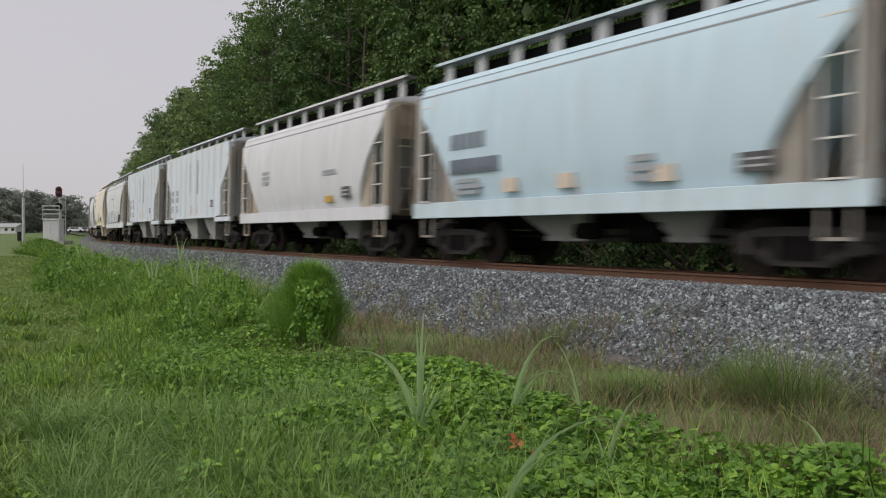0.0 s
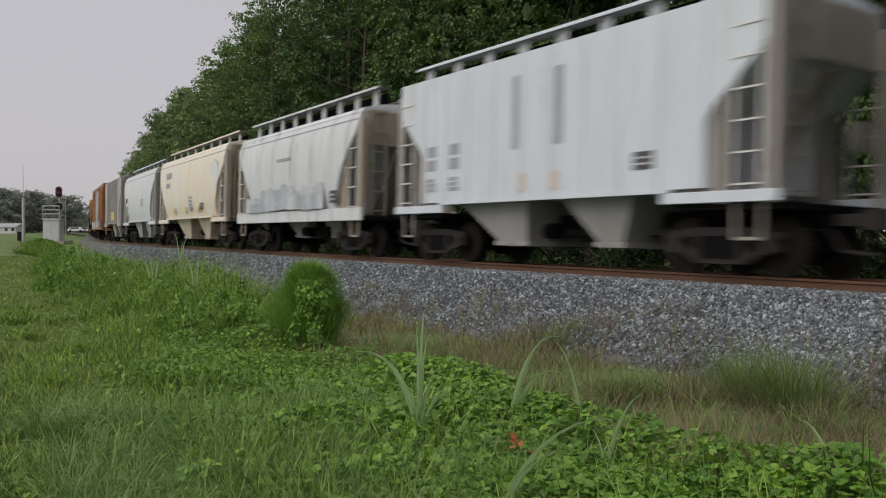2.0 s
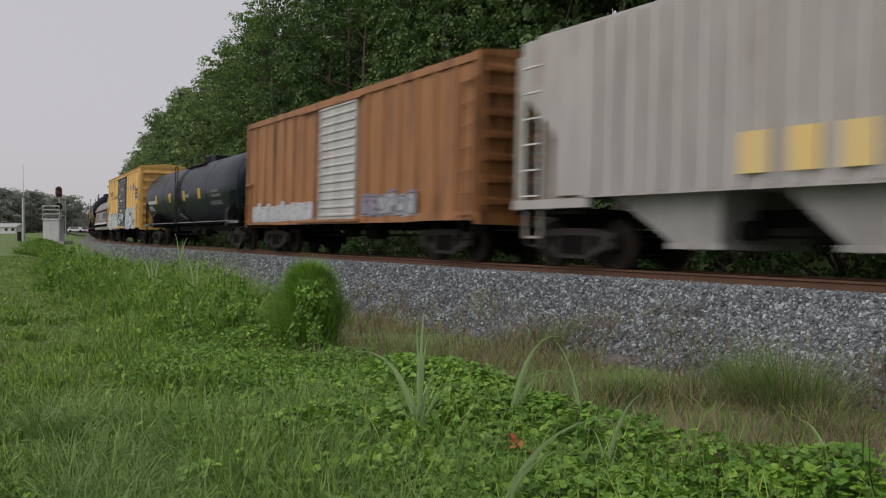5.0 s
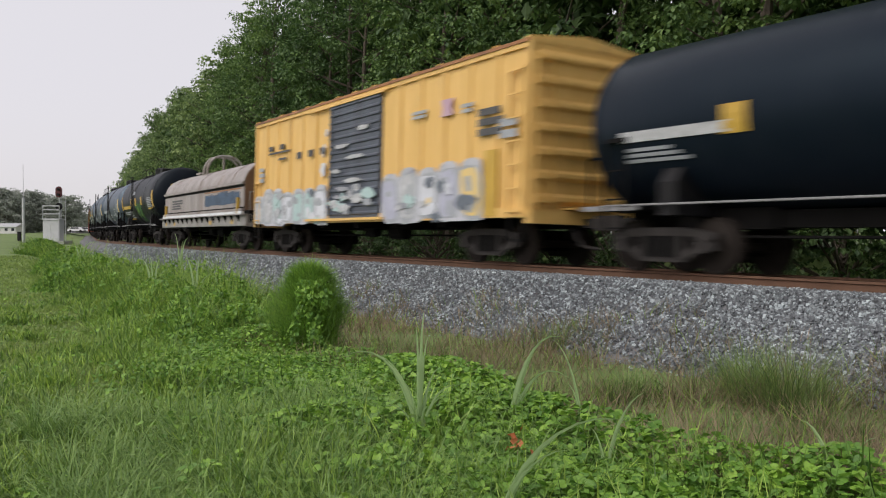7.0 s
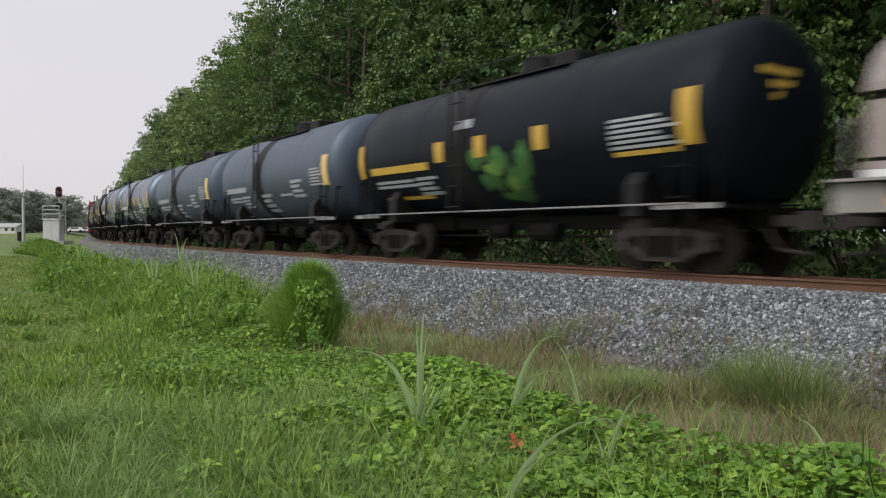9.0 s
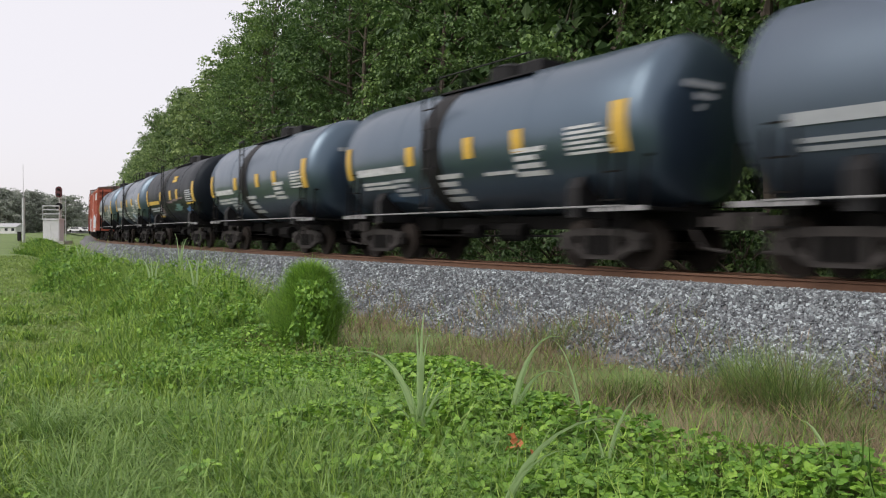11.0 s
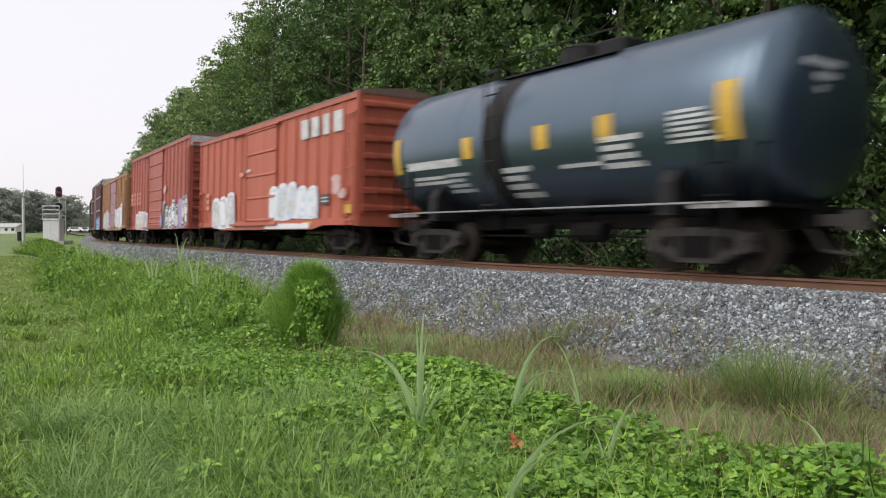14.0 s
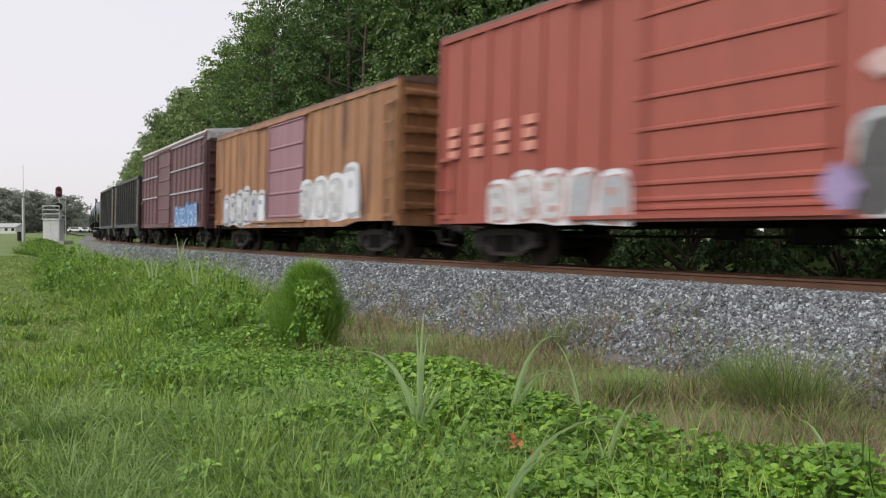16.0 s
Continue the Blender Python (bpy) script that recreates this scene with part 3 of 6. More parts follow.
def boxcar(name, lead, trail, label, body_mat, roof_mat, door_mat, eave=4.52, low=0.92, door=(-1.5, 1.5), ribs=14, ridge=0.22, door_bars=7, end_ribs=7, rib_w=0.09, sill_drop=0.0, rung=None):
    car, half = start_car(name, lead, trail, label)
    W = 1.55
    part("body", Shape().box(-half, half, -W + 0.06, W - 0.06, 1.05, eave), body_mat, car, bevel=0.02)
    part("roof", Shape().prism([(-W, eave - 0.03), (W, eave - 0.03), (W, eave + 0.04), (0.1, eave + ridge), (-0.1, eave + ridge), (-W, eave + 0.04)], -half - 0.03, half + 0.03), roof_mat, car)
    n = 14
    for i in range(n + 1):
        x = -half + 0.1 + i * (2 * half - 0.2) / n
        part("roof_seam", Shape().prism([(-W, eave + 0.03), (W, eave + 0.03), (W, eave + 0.08), (0, eave + ridge + 0.04), (-W, eave + 0.08)], x - 0.04, x + 0.04), roof_mat, car)
    for sy in (-1, 1):
        y0, y1 = sy * (W - 0.07), sy * W
        for i in range(ribs):
            x = -half + 0.06 + i * (2 * half - 0.12) / (ribs - 1)
            if door[0] - 0.15 < x < door[1] + 0.15:
                continue
            part("side_post", Shape().prism([(x - rib_w, y0), (x - rib_w * 0.5, y1), (x + rib_w * 0.5, y1), (x + rib_w, y0)], low + 0.1, eave - 0.1, "z"), body_mat, car)
        part("top_chord", Shape().box(-half, half, y0, y1, eave - 0.14, eave - 0.03), body_mat, car)
        sill = [(-half, low + 0.22), (-half, low + 0.02), (-half + 2.3, low + 0.02), (-half + 3.1, low - sill_drop), (half - 3.1, low - sill_drop), (half - 2.3, low + 0.02), (half, low + 0.02), (half, low + 0.22)]
        part("side_sill", Shape().prism(sill, sy * (W - 0.05), sy * (W + 0.01), "y"), body_mat, car)
        d = part("door", Shape().box(door[0], door[1], sy * (W - 0.07), sy * (W + 0.02), low + 0.12, eave - 0.2), door_mat, car, bevel=0.01)
        dh = eave - 0.3 - low - 0.2
        heights = door_bars if isinstance(door_bars, tuple) else [low + 0.2 + i * dh / max(1, door_bars - 1) for i in range(door_bars)]
        for z in heights:
            part("door_rib", Shape().prism([(sy * (W + 0.02), z), (sy * (W + 0.055), z + 0.02), (sy * (W + 0.055), z + 0.06), (sy * (W + 0.02), z + 0.10)], door[0] + 0.03, door[1] - 0.03), door_mat, d)
        part("door_rod", Shape().cyl((door[0] + 0.25, sy * (W + 0.09), low + 0.2), (door[0] + 0.25, sy * (W + 0.09), eave - 0.3), 0.025, 6), door_mat, d)
        part("door_track", Shape().box(door[0] - 1.6, door[1] + 0.3, sy * (W + 0.01), sy * (W + 0.1), low + 0.05, low + 0.12), body_mat, car)
        part("door_rail", Shape().box(door[0] - 1.6, door[1] + 0.3, sy * (W + 0.01), sy * (W + 0.07), eave - 0.2, eave - 0.14), body_mat, car)
        for e in (-1, 1):
            ladder("ladder", low, eave - 0.5 if e * sy < 0 else low + 1.5, 0.5, rung or body_mat, car, pose(e * (half - 0.35), sy * (W + 0.02), 0, 0, 0, 0 if sy < 0 else 180))
            part("step", Shape().box(e * (half - 0.1), e * (half - 0.6), sy * (W - 0.06), sy * W, 0.48, 0.53).box(e * (half - 0.1), e * (half - 0.14), sy * (W - 0.06), sy * W, 0.48, 1.1).box(e * (half - 0.56), e * (half - 0.6), sy * (W - 0.06), sy * W, 0.48, 1.1), M["under"], car)
    for e in (-1, 1):
        for i in range(end_ribs):
            z = 1.35 + i * (eave - 1.65) / (end_ribs - 1)
            part("end_rib", Shape().prism([(e * (half - 0.02), z - 0.13), (e * (half + 0.1), z - 0.04), (e * (half + 0.1), z + 0.04), (e * (half - 0.02), z + 0.13)], -W + 0.14, W - 0.14, "y"), body_mat, car)
        part("corner_post", Shape().box(e * (half - 0.08), e * (half + 0.04), -W, -W + 0.12, low + 0.05, eave), body_mat, car)
        part("corner_post", Shape().box(e * (half - 0.08), e * (half + 0.04), W - 0.12, W, low + 0.05, eave), body_mat, car)
        part("end_sill", Shape().box(e * (half - 0.1), e * (half + 0.1), -W + 0.03, W - 0.03, 0.85, 1.12), body_mat, car)
        part("brake_platform", Shape().box(e * half, e * (half + 0.28), -0.6, 0.6, 1.15, 1.19), body_mat, car)
        ladder("end_ladder", 1.15, eave - 0.3, 0.42, rung or body_mat, car, pose(e * (half + 0.12), -1.2, 0, 0, 0, 90 * e))
    for i in range(5):
        x = -half + 3.4 + i * (2 * half - 6.8) / 4
        part("cross_bearer", Shape().box(x - 0.08, x + 0.08, -1.4, 1.4, 0.8, 1.04), M["under"], car)
    running_gear(car, half, 1.95)
    return car, half


def tank_car(name, lead, trail, label, shell_mat, end_mat, r=1.6, zc=2.67, platform=True, rail_mat=None, overhang=-0.2, belly=True):
    car, half = start_car(name, lead, trail, label)
    e = half - overhang
    rail_mat = rail_mat or M["rail_grey"]
    head = [(1.0, 0.0), (0.985, 0.2), (0.93, 0.45), (0.8, 0.68), (0.55, 0.87), (0.25, 0.97)]
    dome = 0.5
    left = [(-(e - dome) - dome * h, r * q) for h, q in [(1.0, 0.05), *head[1:]]]
    right = [(-x, q) for x, q in left[::-1]]
    cyl = [(-(e - dome) + i * 2 * (e - dome) / 8, r) for i in range(9)]
    part("tank_shell", Shape().revolve(left + cyl + right, zc, 44), shell_mat, car, smooth=True)
    for x in (-(e - dome) + 0.02, -(e - dome) * 0.48, (e - dome) * 0.48, (e - dome) - 0.02):
        part("weld_band", Shape().revolve([(x - 0.03, r), (x - 0.025, r + 0.008), (x + 0.025, r + 0.008), (x + 0.03, r)], zc, 44), shell_mat, car, smooth=True)
    part("centre_band", Shape().revolve([(-1.42, r), (-1.42, r + 0.012), (-0.62, r + 0.012), (-0.62, r)], zc, 44), end_mat, car, smooth=True)
    top = zc + r
    part("manway", Shape().cyl((0, 0, top - 0.1), (0, 0, top + 0.24), 0.5, 20).cyl((0, 0, top + 0.24), (0, 0, top + 0.34), 0.52, 20, 0.3), end_mat, car, smooth=True)
    part("valve_box", Shape().box(0.7, 1.5, -0.35, 0.35, top - 0.15, top + 0.24), end_mat, car, bevel=0.04)
    if platform:
        part("top_platform", Shape().box(-1.7, 1.9, -0.95, -0.6, top - 0.24, top - 0.2).box(-1.7, 1.9, 0.6, 0.95, top - 0.24, top - 0.2).box(-1.7, -1.4, -0.95, 0.95, top - 0.24, top - 0.2), end_mat, car)
        for sy in (-1, 1):
            g = Shape()
            for x in (-1.7, -0.5, 0.7, 1.9):
                g.cyl((x, sy * 0.95, top - 0.22), (x, sy * 0.95, top + 0.2), 0.018, 6)
            g.tube([(-1.7, sy * 0.95, top + 0.2), (1.9, sy * 0.95, top + 0.2)], 0.018)
            part("guard_rail", g, end_mat, car)
    for sy in (-1, 1):
        ladder("centre_ladder", 1.1, top - 0.22, 0.45, end_mat, car, pose(-1.0, sy * (r + 0.06), 0, 0, 0, 0 if sy < 0 else 180))
        part("side_rail", Shape().tube([(-half + 0.5, sy * 1.5, 1.13), (half - 0.5, sy * 1.5, 1.13)], 0.02), rail_mat, car)
        for x in (-half + 1.9, half - 1.9):
            part("saddle", Shape().prism([(sy * 0.3, 0.95), (sy * 1.42, 0.95), (sy * 1.42, 1.5), (sy * 1.25, 1.75), (sy * 0.7, 1.3), (sy * 0.3, 1.22)], x - 0.18, x + 0.18), end_mat, car)
            ladder("ladder", 0.6, 2.3, 0.45, M["under"], car, pose(x + math.copysign(1.1, x), sy * 1.5, 0, 0, 0, 0 if sy < 0 else 180))
    for s in (-1, 1):
        part("end_walkway", Shape().box(s * half, s * (half - 1.3), -1.45, 1.45, 1.06, 1.12), M["under"], car)
        part("walkway_edge", Shape().box(s * half, s * (half - 1.3), -1.5, -1.455, 1.04, 1.13), rail_mat, car)
        part("end_guard", Shape().tube([(s * (half - 0.08), -1.4, 1.1), (s * (half - 0.08), -1.4, 2.0), (s * (half - 0.08), 1.4, 2.0), (s * (half - 0.08), 1.4, 1.1)], 0.025), M["under"], car)
        part("stub_sill", Shape().box(s * (half - 0.1), s * (half - 3.2), -0.35, 0.35, 0.75, 1.25), M["under"], car)
    part("bottom_outlet", Shape().cyl((0, 0, 0.62), (0, 0, zc - r + 0.1), 0.2, 12).box(-0.5, 0.5, -0.3, 0.3, 0.95, 1.2), M["under"], car)
    running_gear(car, half, 1.5)
    return car, half, r, zc


def on_shell(car, x0, x1, z0, z1, r, zc, mat, name="lettering", rows=1, label="", gap=0.6):
    """Marks wrapped on the viewer's side of a tank."""
    h = (z1 - z0) / (rows + gap * (rows - 1))
    for k in range(rows):
        a0, a1 = z0 + k * h * (1 + gap), z0 + k * h * (1 + gap) + h
        n = max(1, int(h / 0.12))
        prof = []
        for rr in (r + 0.02, r + 0.002):
            zs = [a0 + (a1 - a0) * i / n for i in range(n + 1)]
            pts = [(-math.sqrt(max(0.01, rr * rr - (z - zc) ** 2)), z) for z in zs]
            prof += pts if rr > r + 0.01 else pts[::-1]
        cut = 0.0 if rows == 1 else (0.13 * ((k * 7) % 3)) * (x1 - x0)
        part(name, Shape().prism(prof, x0, x1 - cut), mat, car, label)


def shell_blob(car, x0, x1, z0, z1, r, zc, mat, seed):
    """A lumpy patch of sprayed paint wrapped on the viewer's side of a tank."""
    g = random.Random(seed)
    cols, rows, p1, p2 = 14, 6, g.uniform(0, 6), g.uniform(0, 6)
    vs, fs = [], []
    for i in range(cols + 1):
        u = i / cols
        dome = math.sqrt(max(0.02, 1 - (2 * u - 1) ** 4))
        top = z0 + (z1 - z0) * (0.5 + dome * (0.36 + 0.12 * math.sin(9 * u + p1) + g.uniform(-0.04, 0.04)))
        low = z0 + (z1 - z0) * (0.5 - dome * (0.36 + 0.12 * math.sin(7 * u + p2) + g.uniform(-0.04, 0.04)))
        for rr in (r + 0.006, r - 0.01):
            for j in range(rows + 1):
                z = low + (top - low) * j / rows
                vs.append((x0 + (x1 - x0) * u, -math.sqrt(max(0.01, rr * rr - (z - zc) ** 2)), z))
    n = 2 * (rows + 1)
    ring = list(range(rows + 1)) + list(range(n - 1, rows, -1))
    for i in range(cols):
        for a, b in zip(ring, ring[1:] + ring[:1]):
            fs.append((i * n + a, (i + 1) * n + a, (i + 1) * n + b, i * n + b))
    fs += [tuple(ring), tuple(cols * n + q for q in ring[::-1])]
    part("graffiti", Shape().add(vs, fs), mat, car)


# ---- paints of the train ----
M["grey_roof"] = paint("grey_roof_hatch", (0.22, 0.22, 0.22), (0.12, 0.115, 0.11))
M["support"] = material("pale_board_support", (0.42, 0.43, 0.44), (0.28, 0.28, 0.28), scale=3)
M["bay"] = paint("grey_hopper_bay", (0.36, 0.36, 0.35), (0.20, 0.19, 0.18), rust=(0.12, 0.09, 0.07))
M["rail_grey"] = material("pale_grey_rail", (0.24, 0.24, 0.25), (0.13, 0.13, 0.13), scale=5, gloss=0.2)
M["ice"] = paint("pale_blue_white_paint", (0.54, 0.69, 0.79), (0.46, 0.59, 0.67), rust=(0.55, 0.50, 0.46), cut=0.66)
M["ice_sill"] = paint("pale_blue_sill_paint", (0.572, 0.704, 0.77), (0.44, 0.517, 0.561), rust=(0.4, 0.35, 0.3), cut=0.68)
M["bone"] = paint("bone_white_paint", (0.67, 0.685, 0.72), (0.56, 0.565, 0.585), rust=(0.50, 0.49, 0.485), cut=0.655)
M["white"] = paint("white_car_paint", (0.659, 0.714, 0.775), (0.549, 0.592, 0.64), rust=(0.48, 0.44, 0.40), cut=0.655)
M["white_b"] = paint("grimy_white_paint", (0.684, 0.72, 0.744), (0.528, 0.54, 0.552), rust=(0.30, 0.28, 0.27), cut=0.61)
M["cream"] = paint("cream_car_paint", (0.743, 0.743, 0.72), (0.755, 0.637, 0.437), rust=(0.50, 0.42, 0.31), cut=0.66, amount=0.9, scale=0.7)
M["silver"] = paint("silver_white_paint", (0.66, 0.696, 0.72), (0.552, 0.576, 0.588), rust=(0.5, 0.46, 0.42), cut=0.655)
M["grime"] = paint("grimy_grey_end", (0.36, 0.34, 0.31), (0.20, 0.17, 0.145), rust=(0.16, 0.11, 0.08), cut=0.6, amount=0.8)
M["tan_end"] = paint("tan_stained_end", (0.48, 0.42, 0.34), (0.27, 0.22, 0.17), rust=(0.2, 0.14, 0.1), cut=0.62, amount=0.8)
M["ribbed_grey"] = paint("grey_ribbed_hopper_paint", (0.42, 0.405, 0.395), (0.28, 0.265, 0.255), rust=(0.26, 0.2, 0.16), cut=0.64)
M["rusty_box"] = paint("rusty_brown_boxcar_paint", (0.36, 0.16, 0.055), (0.20, 0.085, 0.035), rust=(0.12, 0.05, 0.025), cut=0.58, amount=0.9)
M["silver_door"] = paint("silver_door_paint", (0.5, 0.5, 0.5), (0.3, 0.29, 0.28))
M["yellow_box"] = paint("faded_yellow_boxcar_paint", (0.74, 0.475, 0.16), (0.60, 0.365, 0.10), rust=(0.36, 0.21, 0.09), cut=0.66)
M["slate_door"] = paint("slate_blue_door", (0.075, 0.09, 0.12), (0.05, 0.055, 0.07), rust=(0.3, 0.3, 0.32), cut=0.7)
M["red_box"] = paint("red_oxide_boxcar_paint", (0.37, 0.088, 0.05), (0.29, 0.07, 0.042), rust=(0.24, 0.07, 0.04), cut=0.68)
M["brick_box"] = paint("brick_red_boxcar_paint", (0.30, 0.07, 0.05), (0.235, 0.058, 0.042), rust=(0.18, 0.06, 0.045), cut=0.66)
M["brown_box"] = paint("orange_brown_boxcar_paint", (0.34, 0.17, 0.075), (0.20, 0.095, 0.05), rust=(0.11, 0.055, 0.035), cut=0.57, amount=0.9)
M["mauve_door"] = paint("faded_mauve_door", (0.26, 0.14, 0.18), (0.20, 0.10, 0.11))
M["maroon_box"] = paint("dark_maroon_boxcar_paint", (0.12, 0.05, 0.055), (0.08, 0.035, 0.04), rust=(0.05, 0.03, 0.03), cut=0.6)
M["white_roof"] = paint("galvanized_roof", (0.62, 0.62, 0.62), (0.45, 0.45, 0.45))
M["dark_roof"] = paint("weathered_roof", (0.16, 0.10, 0.08), (0.10, 0.06, 0.05))
M["black_tank"] = paint("black_tank_paint", (0.005, 0.007, 0.011), (0.008, 0.010, 0.014), rust=(0.018, 0.018, 0.02), cut=0.70, rough=0.42, gloss=0.13, sheen=(0.75, 0.88, 1.0))
M["navy_tank"] = paint("glossy_black_tank_paint", (0.005, 0.009, 0.016), (0.009, 0.013, 0.02), rough=0.36, rust=(0.02, 0.022, 0.026), cut=0.74, gloss=0.15, sheen=(0.65, 0.85, 1.0))
M["sheen_tank"] = paint("shiny_black_tank_paint", (0.012, 0.019, 0.032), (0.018, 0.025, 0.040), rough=0.36, rust=(0.045, 0.05, 0.06), cut=0.72, gloss=1.0, coat=0.25, ior=1.72, sheen=(0.58, 0.80, 1.0))
M["dusty_tank"] = paint("dusty_slate_black_tank_paint", (0.034, 0.045, 0.068), (0.046, 0.057, 0.080), rough=0.5, rust=(0.06, 0.063, 0.07), cut=0.70, gloss=0.9, ior=1.58, sheen=(0.66, 0.84, 1.0))
M["black"] = material("black_fittings", (0.010, 0.010, 0.012), (0.018, 0.016, 0.015), rough=0.6, scale=4, gloss=0.2)
M["coil_hood"] = paint("grey_white_hood_paint", (0.33, 0.30, 0.29), (0.19, 0.17, 0.165), rust=(0.20, 0.155, 0.13), cut=0.58, amount=1.0, scale=1.0)
M["coil_sill"] = paint("grimy_pale_sill_paint", (0.29, 0.285, 0.275), (0.16, 0.15, 0.14), rust=(0.13, 0.10, 0.08), cut=0.62)
M["coil_rust"] = paint("rusty_hood_end", (0.20, 0.12, 0.07), (0.12, 0.07, 0.045), rust=(0.07, 0.05, 0.04), cut=0.6)
M["black_hopper"] = paint("black_open_hopper_paint", (0.03, 0.033, 0.034), (0.05, 0.05, 0.05), rust=(0.09, 0.06, 0.045), cut=0.66)
YS = -1.57


def stencil_box(car, x, z, y, w=0.45, h=0.4):
    part("stencil_plate", Shape().box(x - w / 2, x + w / 2, y - 0.004, y + 0.03, z - h / 2, z + h / 2), M["letter_black"], car)
    for i in range(2):
        part("stencil_line", Shape().box(x - w * 0.4, x + w * 0.4, y - 0.008, y, z - h * 0.25 + i * h * 0.35, z - h * 0.13 + i * h * 0.35), M["letter_white"], car)


def coil_car(name, lead, trail, label):
    car, half = start_car(name, lead, trail, label)
    hl = half - 0.45
    prof = [(-1.42, 1.5), (-1.42, 2.55)] + [(-1.42 * math.cos(a), 2.55 + 0.98 * math.sin(a)) for a in [radians(d) for d in range(10, 171, 16)]] + [(1.42, 2.55), (1.42, 1.5)]
    part("hood", Shape().prism(prof, -hl, hl), M["coil_hood"], car, smooth=True)
    for e in (-1, 1):
        part("hood_end", Shape().prism([(y * 0.985, 1.5 + (z - 1.5) * 0.985) for y, z in prof], e * hl, e * (hl + 0.03)), M["coil_rust"], car)
    for sy in (-1, 1):
        part("hood_rim", Shape().box(-hl, hl, sy * 1.40, sy * 1.49, 2.5, 2.6), M["coil_hood"], car)
        part("hood_skirt", Shape().box(-hl, hl, sy * 1.42, sy * 1.52, 1.48, 1.58), M["coil_hood"], car)
        part("side_sill", Shape().box(-half + 0.1, half - 0.1, sy * 1.36, sy * 1.46, 0.92, 1.32), M["coil_sill"], car, bevel=0.01)
        part("walkway", Shape().box(-half, half, sy * 1.25, sy * 1.6, 1.33, 1.37), M["coil_sill"], car)
        bracket = Shape().prism([(sy * 1.46, 1.32), (sy * 1.58, 1.32), (sy * 1.46, 1.08)], -0.05, 0.05).mesh("bracket")
        bracket.materials.append(M["under"])
        for i in range(15):
            part("bracket", bracket, None, car, at=pose(-half + 0.9 + i * (2 * half - 1.8) / 14, 0, 0))
        for x in (-half * 0.86, half * 0.86):
            part("hood_guide", Shape().box(x - 0.05, x + 0.05, sy * 1.44, sy * 1.54, 1.4, 2.0), M["yellow"], car)
    for x in (-1.5, -0.9):
        arch = [(x, 0.85 * math.copysign(abs(math.cos(radians(d))) ** 0.8, math.cos(radians(d))), 3.25 + 0.98 * math.sin(radians(d)) ** 0.8) for d in range(0, 181, 20)]
        part("lifting_arch", Shape().tube(arch, 0.06, 6), M["grime"], car)
    part("lifting_post", Shape().cyl((-1.2, 0, 3.4), (-1.2, 0, 4.2), 0.05, 6).tube([(-1.5, 0, 4.2), (-0.9, 0, 4.2)], 0.05), M["grime"], car)
    for x in (-5.6, 5.4):
        part("lifting_lug", Shape().box(x - 0.5, x + 0.5, -0.06, 0.06, 3.66, 3.74).box(x - 0.06, x + 0.06, -0.06, 0.06, 3.4, 3.7), M["grime"], car)
    for sy in (-1, 1):
        part("hood_seam", Shape().box(-hl, hl, sy * 1.415, sy * 1.436, 2.40, 2.49), M["under"], car)
        part("skirt_seam", Shape().box(-hl, hl, sy * 1.415, sy * 1.44, 1.58, 1.64), M["under"], car)
        part("white_band", Shape().box(-hl, hl, sy * 1.42, sy * 1.53, 1.375, 1.475), M["white_b"], car)
    for x in (-hl * 0.75, 0.0, hl * 0.75):
        part("hood_strap", Shape().prism([(y * 1.012, 2.55 + (z - 2.55) * 1.02) for y, z in prof if z >= 2.5], x - 0.06, x + 0.06), M["coil_hood"], car)
    part("deck", Shape().box(-half, half, -1.36, 1.36, 1.05, 1.5), M["under"], car)
    for e in (-1, 1):
        part("end_sill", Shape().box(e * (half - 0.12), e * half, -1.45, 1.45, 0.9, 1.35), M["coil_sill"], car)
        part("hand_rail", Shape().tube([(e * (half - 0.1), -1.3, 1.35), (e * (half - 0.1), -1.3, 2.2), (e * (half - 0.1), -0.5, 2.2), (e * (half - 0.1), -0.5, 1.35)], 0.02), M["coil_sill"], car)
    running_gear(car, half, 1.75)
    return car, half


def open_hopper(name, lead, trail, label, eave=4.0):
    car, half = start_car(name, lead, trail, label)
    part("body", Shape().loft([(1.15, 1.40, half - 1.6), (2.2, 1.42, half - 0.5), (2.3, 1.42, half - 0.2), (eave, 1.45, half - 0.2)], 4), M["black_hopper"], car)
    part("top_chord", Shape().box(-half + 0.15, half - 0.15, -1.56, 1.56, eave - 0.12, eave + 0.02), M["black_hopper"], car)
    for sy in (-1, 1):
        for i in range(11):
            x = -half + 0.3 + i * (2 * half - 0.6) / 10
            part("side_post", Shape().box(x - 0.06, x + 0.06, sy * 1.4, sy * 1.54, 1.15, eave - 0.1), M["black_hopper"], car)
        part("side_sill", Shape().box(-half, half, sy * 1.42, sy * 1.52, 0.98, 1.2), M["black_hopper"], car)
        for e in (-1, 1):
            ladder("ladder", 1.0, eave - 0.2, 0.45, M["grime"], car, pose(e * (half - 0.3), sy * 1.55, 0, 0, 0, 0 if sy < 0 else 180))
    for x in (-half * 0.4, half * 0.4):
        part("hopper_bay", Shape().add([(x - 1.6, -1.2, 1.16), (x + 1.6, -1.2, 1.16), (x + 1.6, 1.2, 1.16), (x - 1.6, 1.2, 1.16), (x - 0.3, -1.1, 0.45), (x + 0.3, -1.1, 0.45), (x + 0.3, 1.1, 0.45), (x - 0.3, 1.1, 0.45)],
                                       [(3, 2, 1, 0), (4, 5, 6, 7), (0, 1, 5, 4), (1, 2, 6, 5), (2, 3, 7, 6), (3, 0, 4, 7)]), M["black_hopper"], car)
    running_gear(car, half, 1.5)
    return car, half


